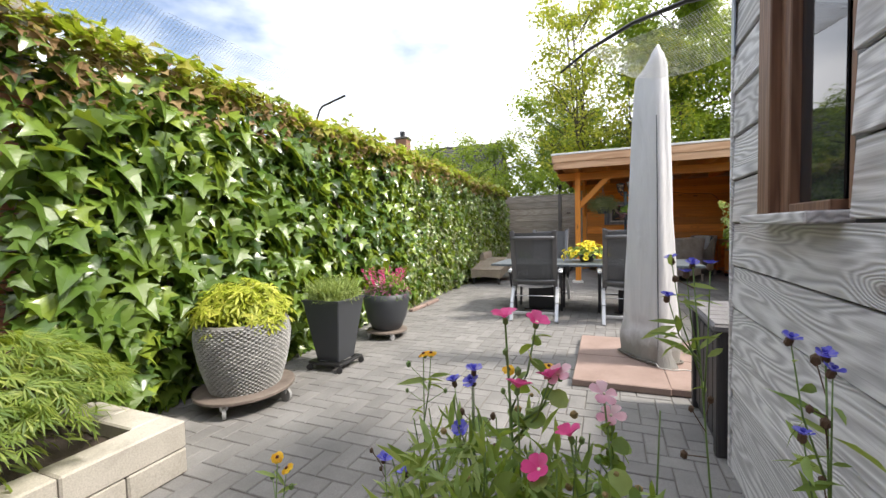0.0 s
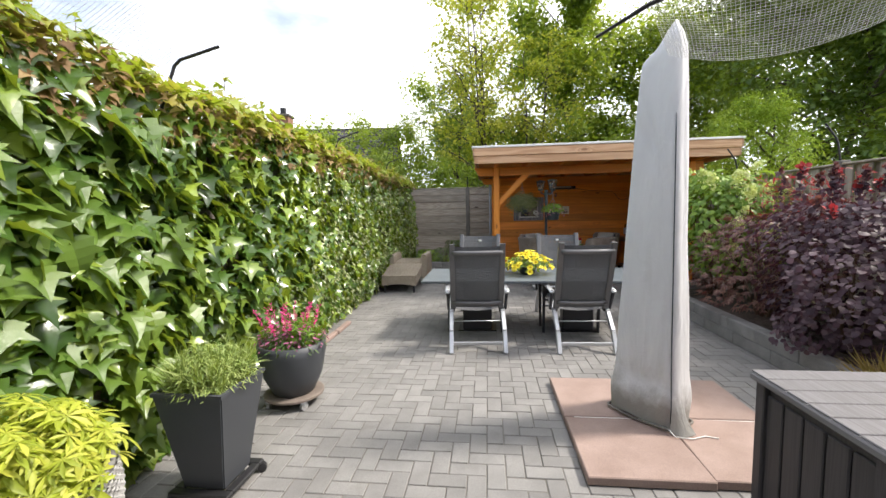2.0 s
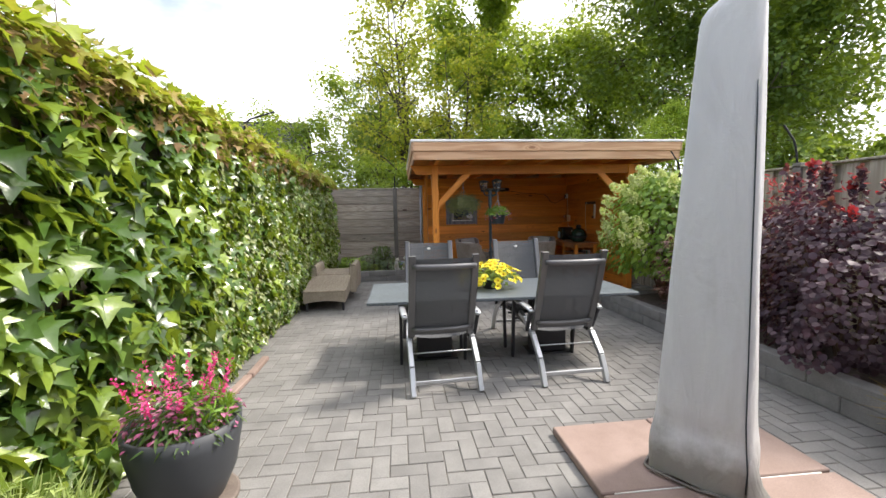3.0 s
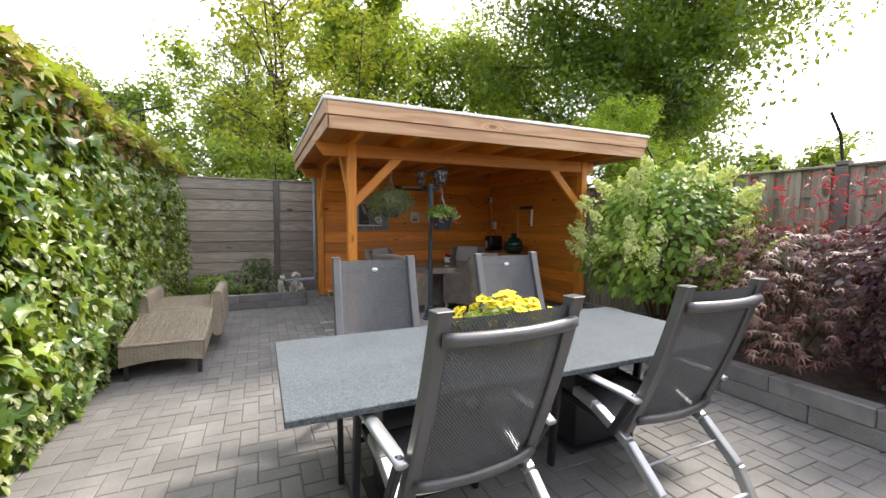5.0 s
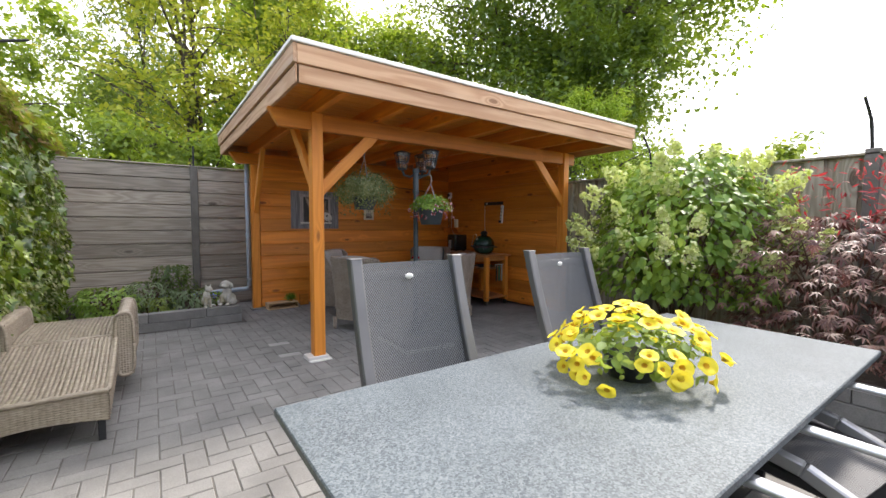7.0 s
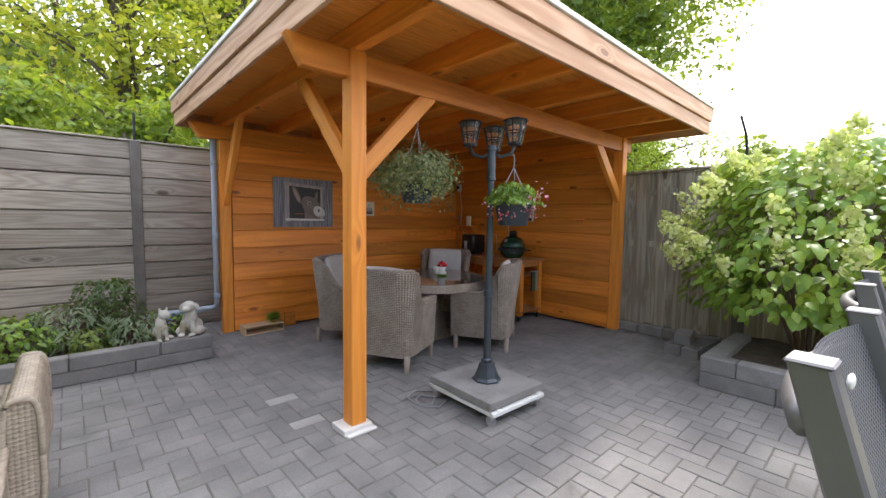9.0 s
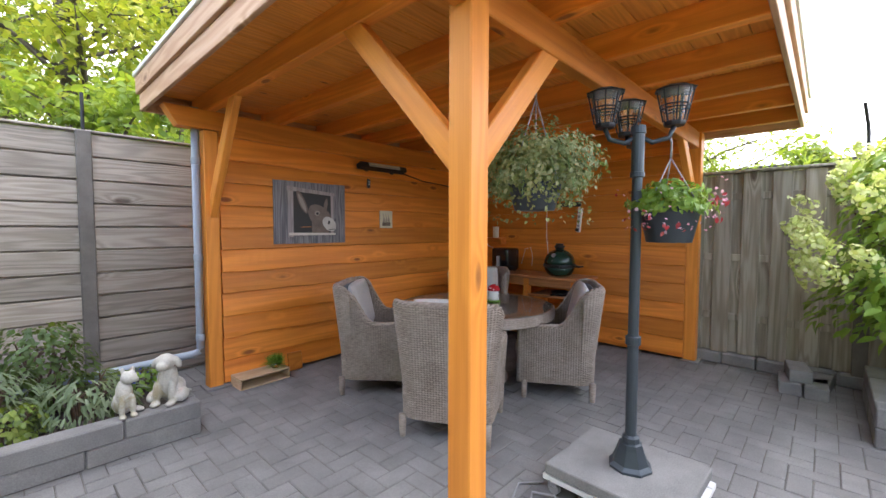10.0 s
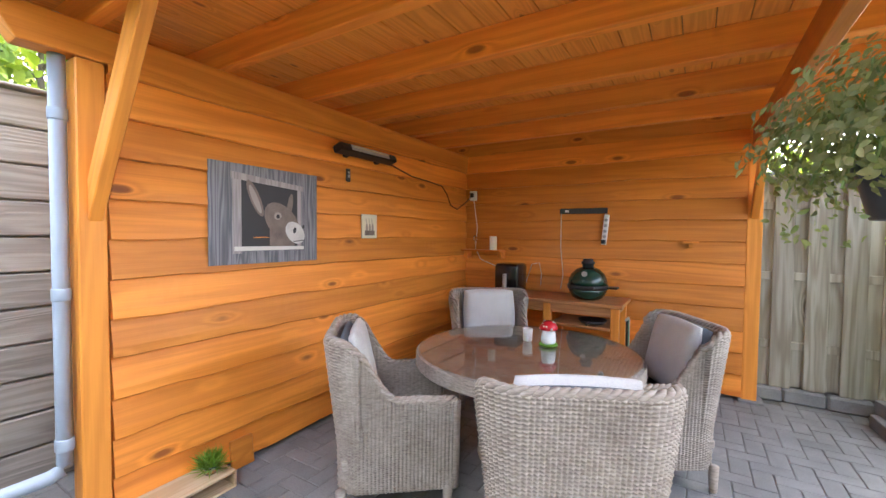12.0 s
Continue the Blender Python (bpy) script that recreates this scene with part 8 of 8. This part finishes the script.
for k in range(70):
    x, y, h = max(0.2, rg.gauss(0.28, 0.14)), rg.gauss(1.37, 0.10), rg.uniform(0.5, 0.84)
    e = Vector((x + rg.uniform(-0.12, 0.12), y + rg.uniform(-0.1, 0.1), h))
    tube(bm, [(x, y, 0), tuple(Vector((x, y, 0)).lerp(e, 0.6) + Vector((0.01, 0.01, 0))), tuple(e)], [0.0028, 0.0024, 0.0014], 4)
tagged(part("meadow_growth", bm, M["stem"], md), kind="stuff")
for k in range(40):
    bm = bmesh.new()
    bmesh.ops.create_icosphere(bm, subdivisions=1, radius=rg.uniform(0.005, 0.01), matrix=Matrix.Translation((max(0.14, rg.gauss(0.25, 0.14)), rg.gauss(1.39, 0.10), rg.uniform(0.5, 0.82))))
    part("seed_head", bm, M["dry"], md)


# ---- trees beyond the fences ----
def tree(name, label, x, y, h, crown_r, crown_lo, n_leaves, leaf_size, material, seed, trunk_r=0.14, limbs=9, shape=OVAL, sparse=0.0, stems=1, squash=1.0):
    """A tapered trunk, limbs that fork twice, and leaves in clumps round the twigs."""
    rg = random.Random(seed)
    th = thing(name, label, "tree", m=pose(x, y, -0.09))
    bm = bmesh.new()
    tips = []
    for s in range(stems):
        off = Vector((rg.uniform(-0.25, 0.25), rg.uniform(-0.25, 0.25), 0)) * (stems > 1)
        lean = Vector((rg.uniform(-0.06, 0.06) * h * (1 + stems * 0.4), rg.uniform(-0.05, 0.05) * h * (1 + stems * 0.4), 0))
        axis = [off + lean * (k / 6) ** 1.4 + Vector((0.04 * math.sin(k * 1.7 + s), 0.04 * math.cos(k * 2.1), h * 0.92 * k / 6)) for k in range(7)]
        tube(bm, axis, [trunk_r * (1 - 0.14 * k) for k in range(7)], 9)
        for b in range(limbs):
            t = crown_lo / h + (0.95 - crown_lo / h) * (b + rg.random()) / limbs
            k = min(5, int(t / 0.92 * 6)) if t < 0.92 else 5
            p = axis[k].lerp(axis[k + 1], min(1, max(0, t / 0.92 * 6 - k)))
            u = (t * h - crown_lo) / (h - crown_lo)
            wr = crown_r * math.sqrt(max(0.08, 1 - ((u - 0.42) / 0.68) ** 2)) * rg.uniform(0.7, 1.1)
            a = b * 2.4 + rg.uniform(-0.5, 0.5) + s
            e = p + Vector((wr * math.cos(a), wr * math.sin(a) * squash, wr * rg.uniform(0.2, 0.95)))
            m1 = p.lerp(e, 0.5) + Vector((0, 0, wr * 0.08))
            rl = trunk_r * (1 - 0.8 * t) * 0.55 + 0.012
            tube(bm, [p, p.lerp(m1, 0.5), m1, m1.lerp(e, 0.5), e], [rl, rl * 0.8, rl * 0.6, rl * 0.4, rl * 0.15], 5)
            for q in range(5):
                o = p.lerp(e, rg.uniform(0.3, 0.95))
                f = o + Vector((rg.uniform(-1, 1), rg.uniform(-1, 1), rg.uniform(-0.5, 0.9))) * wr * 0.45
                tube(bm, [o, (o + f) / 2, f], [rl * 0.35, rl * 0.2, rl * 0.08], 4)
                tips += [(f, wr * 0.40), (o.lerp(f, 0.5), wr * 0.30)]
            tips.append((e, wr * 0.42))
    part("trunk", bm, M["bark"], th, smooth=True)
    per = max(6, int(n_leaves / len(tips)))
    pos, out = [], []
    for c, r in tips:
        if rg.random() < sparse:
            continue
        d = rand_dirs(per)
        rr = NP.uniform(0.05, 1.0, per)[:, None] ** 0.55 * r * rg.uniform(0.7, 1.25)
        pos.append(np.array(c) + d * rr * np.array([0.9, 0.9, 0.85]))
        out.append(d)
    pos, out = np.concatenate(pos), np.concatenate(out)
    n = len(pos)
    leaves("crown", shape, pos, out * 0.5 + rand_dirs(n) * 0.6 + np.array([0, 0, 0.6]), rand_dirs(n) + out * 0.4 - np.array([0, 0, 0.4]), NP.uniform(leaf_size * 0.7, leaf_size * 1.25, n), material, th)
    return th


tree("birch_tree", "slender many-stemmed tree with yellowing leaves", -0.3, 17.5, 10.5, 1.8, 2.2, 8500, 0.15, M["tree_y"], 3, 0.07, 9, DIAMOND, 0.15, 4)
tree("birch_tree", "slender many-stemmed tree with yellowing leaves", 1.6, 19.0, 8.5, 1.6, 2.0, 4500, 0.15, M["tree_y"], 5, 0.07, 8, DIAMOND, 0.12, 3)
tree("ash_tree", "broad green tree behind the pavilion", 4.6, 26.0, 13.5, 4.3, 2.5, 38000, 0.24, M["tree_g"], 8, 0.2, 19, DIAMOND)
tree("ash_tree", "broad green tree behind the pavilion", -1.5, 29.0, 8.0, 3.4, 1.5, 16000, 0.25, M["tree_g"], 9, 0.2, 14, DIAMOND, 0.1)
tree("oak_tree", "huge dark green oak over the neighbouring gardens", 12.5, 17.3, 17.0, 6.3, 3.5, 85000, 0.21, M["tree_d"], 12, 0.34, 36, DIAMOND)
tree("oak_tree", "mid-green tree among the neighbouring gardens", 10.5, 26.0, 11.0, 4.0, 1.6, 28000, 0.24, M["tree_g"], 14, 0.22, 16, DIAMOND, 0.1)
tree("garden_tree", "dark green tree beyond the side fence", 9.4, 14.3, 6.8, 2.8, 0.8, 22000, 0.16, M["tree_d"], 27, 0.14, 16, DIAMOND)
tree("golden_cypress", "bright lime green tree behind the side fence", 5.0, 10.5, 3.6, 1.0, 0.5, 20000, 0.09, M["cypress"], 17, 0.06, 18, LANCE)
tree("garden_tree", "small green tree behind the ivy", -4.2, 18.5, 5.2, 1.5, 0.8, 7000, 0.12, M["tree_g"], 19, 0.08, 12, DIAMOND)
tree("garden_tree", "leafy green tree behind the back fence", -5.8, 16.0, 4.2, 2.0, 0.7, 7000, 0.12, M["tree_g"], 21, 0.08, 12, DIAMOND)
tree("conifer", "dark bluish conifer behind the back fence", -1.9, 22.0, 8.0, 1.9, 0.8, 14000, 0.17, M["tree_d"], 23, 0.12, 20, LANCE)
for k, (x, y, h, r) in enumerate(((-3.6, 15.0, 3.4, 1.15), (-1.9, 15.1, 2.9, 1.05), (-0.3, 15.1, 2.9, 1.0), (1.6, 15.2, 3.0, 1.2), (3.6, 15.4, 3.6, 1.4), (5.6, 13.4, 3.2, 1.2), (6.6, 8.4, 2.5, 0.8))):
    tree("garden_shrub", "sunlit green shrub rising behind the fence", x, y, h, r, 0.4, 5200, 0.10, M["tree_g"] if k % 3 else M["maple_green"], 40 + k, 0.05, 12, OVAL)
for k, (x, y, h) in enumerate(((-3.7, 3.2, 3.0), (-3.9, 5.6, 3.1), (-4.0, 8.0, 2.9))):
    tree("garden_shrub", "loose green shrub rising behind the ivy wall", x, y, h, 0.8, 0.4, 2600, 0.07, M["tree_g"], 60 + k, 0.04, 10, OVAL, 0.2)


# ---- houses beyond ----
def house(name, label, x, y, w, d, eave, ridge, rz, chimney=True):
    th = thing(name, label, "house", m=pose(x, y, -0.09, rz=rz))
    part("wall", boxes((-w / 2, w / 2, -d / 2, d / 2, 0, eave)), M["far_brick"], th)
    bm = bmesh.new()
    for s in (-1, 1):
        rows = 16
        for r in range(rows):
            t0, t1 = r / rows, (r + 1) / rows
            y0, y1 = s * (d / 2 + 0.3) * (1 - t0), s * (d / 2 + 0.3) * (1 - t1)
            z0, z1 = eave + (ridge - eave) * t0, eave + (ridge - eave) * t1
            vs = [bm.verts.new(c) for c in ((-w / 2 - 0.2, y0, z0 + 0.05), (w / 2 + 0.2, y0, z0 + 0.05), (w / 2 + 0.2, y1, z1), (-w / 2 - 0.2, y1, z1), (-w / 2 - 0.2, y0, z0), (w / 2 + 0.2, y0, z0))]
            bm.faces.new(vs[:4])
            bm.faces.new((vs[4], vs[5], vs[1], vs[0]))
    for sx in (-1, 1):
        bm.faces.new([bm.verts.new(c) for c in ((sx * w / 2, -d / 2, eave), (sx * w / 2, d / 2, eave), (sx * w / 2, 0, ridge - 0.1))])
    roof = part("roof", bm, M["roof_tile"], th, "dark tiled pitched roof")
    part("ridge_tiles", boxes((-w / 2 - 0.2, w / 2 + 0.2, -0.1, 0.1, ridge - 0.04, ridge + 0.08), bevel=0.03), M["roof_tile"], roof)
    for k in range(5):
        t = 0.25 + 0.1 * (k % 2)
        part("roof_seam", boxes((-w / 2 + 1 + k * (w - 2) / 4 - 0.02, -w / 2 + 1 + k * (w - 2) / 4 + 0.02, -0.05, 0.05, ridge + 0.0, ridge + 0.1)), M["zinc"], roof)
    if chimney:
        ch = part("chimney", boxes((-w / 2 + 0.3, -w / 2 + 1.1, -0.4, 0.4, eave, ridge + 0.8), bevel=0.02), M["far_brick"], roof)
        part("chimney_cap", boxes((-w / 2 + 0.22, -w / 2 + 1.18, -0.48, 0.48, ridge + 0.8, ridge + 0.92), bevel=0.02), M["post_conc"], roof)
        part("chimney_pot", boxes((-w / 2 + 0.55, -w / 2 + 0.85, -0.15, 0.15, ridge + 0.92, ridge + 1.35), bevel=0.04), M["black"], roof)
    for k in range(3):
        wn_ = part("window", boxes((-w / 2 + 1 + k * 2.2, -w / 2 + 2.2 + k * 2.2, -d / 2 - 0.03, -d / 2 + 0.02, 1.0, 2.4)), M["white"], th)
        part("pane", boxes((-w / 2 + 1.1 + k * 2.2, -w / 2 + 2.1 + k * 2.2, -d / 2 - 0.036, -d / 2 - 0.031, 1.1, 2.3)), M["glass"], wn_)
    return th


house("row_house", "brick house with a dark tiled roof beyond the gardens", -9.3, 25.5, 7.2, 6.5, 3.9, 6.5, 6)
house("row_house", "brick house with a dark tiled roof beyond the side fence", 24.0, 9.5, 7.0, 6.0, 2.3, 4.5, 80, False)

# ---- herringbone paving ----
A = 0.1095
near_h = link_mesh("paver", boxes((0.0026, 2 * A - 0.0026, 0.0026, A - 0.0026, -0.03, 0.0), bevel=0.004), M["paver"])
near_v = link_mesh("paver", boxes((0.0026, A - 0.0026, 0.0026, 2 * A - 0.0026, -0.03, 0.0), bevel=0.004), M["paver"])
pale_h = link_mesh("paver", boxes((0.0026, 2 * A - 0.0026, 0.0026, A - 0.0026, -0.03, 0.0), bevel=0.004), M["paver_pale"])
rest_v, rest_f = [], []
PALE = ((-0.30, 10.15), (-0.28, 8.45), (0.05, 7.95), (-0.42, 10.62))
made_near = 0
for i in range(-25, 36):
    for j in range(-9, 123):
        k = (i - j) % 4
        if k not in (0, 3):
            continue
        x, y = i * A, j * A
        w, d = (2 * A, A) if k == 0 else (A, 2 * A)
        if x < -2.62 or x + w > 3.72 or y < -1.1 or y > 13.3:
            continue
        z, tx, ty = RNG.uniform(-0.0025, 0.0015), RNG.uniform(-0.5, 0.5), RNG.uniform(-0.5, 0.5)
        pale = k == 0 and any(abs(x + A - px) < A * 0.95 and abs(y + A / 2 - py) < A * 0.5 for px, py in PALE)
        if pale:
            piece("paver", pale_h, patio, pose(x, y, z, tx, ty))
        elif made_near < 300 and -1.5 < x < 0.35 and 2.7 < y < 6.2:
            piece("paver", near_h if k == 0 else near_v, patio, pose(x, y, z, tx, ty))
            made_near += 1
        else:
            b = len(rest_v)
            s = 0.0026
            c = 0.007
            sx, sy = math.tan(radians(ty)), math.tan(radians(tx))
            for px, py, pz in ((s, s, -0.03), (w - s, s, -0.03), (w - s, d - s, -0.03), (s, d - s, -0.03), (s, s, -0.004), (w - s, s, -0.004), (w - s, d - s, -0.004), (s, d - s, -0.004), (c, c, 0), (w - c, c, 0), (w - c, d - c, 0), (c, d - c, 0)):
                rest_v.append((x + px, y + py, z + pz - sx * (px - w / 2) * 0.5 + sy * (py - d / 2) * 0.5))
            for q in ((0, 1, 5, 4), (1, 2, 6, 5), (2, 3, 7, 6), (3, 0, 4, 7), (4, 5, 9, 8), (5, 6, 10, 9), (6, 7, 11, 10), (7, 4, 8, 11), (8, 9, 10, 11)):
                rest_f.append([b + t for t in q])
me = bpy.data.meshes.new("pavers")
me.from_pydata(rest_v, [], rest_f)
me.materials.append(M["paver_rest"])
rest = new("pavers", me)
rest.parent = patio
tagged(rest, kind="stuff")
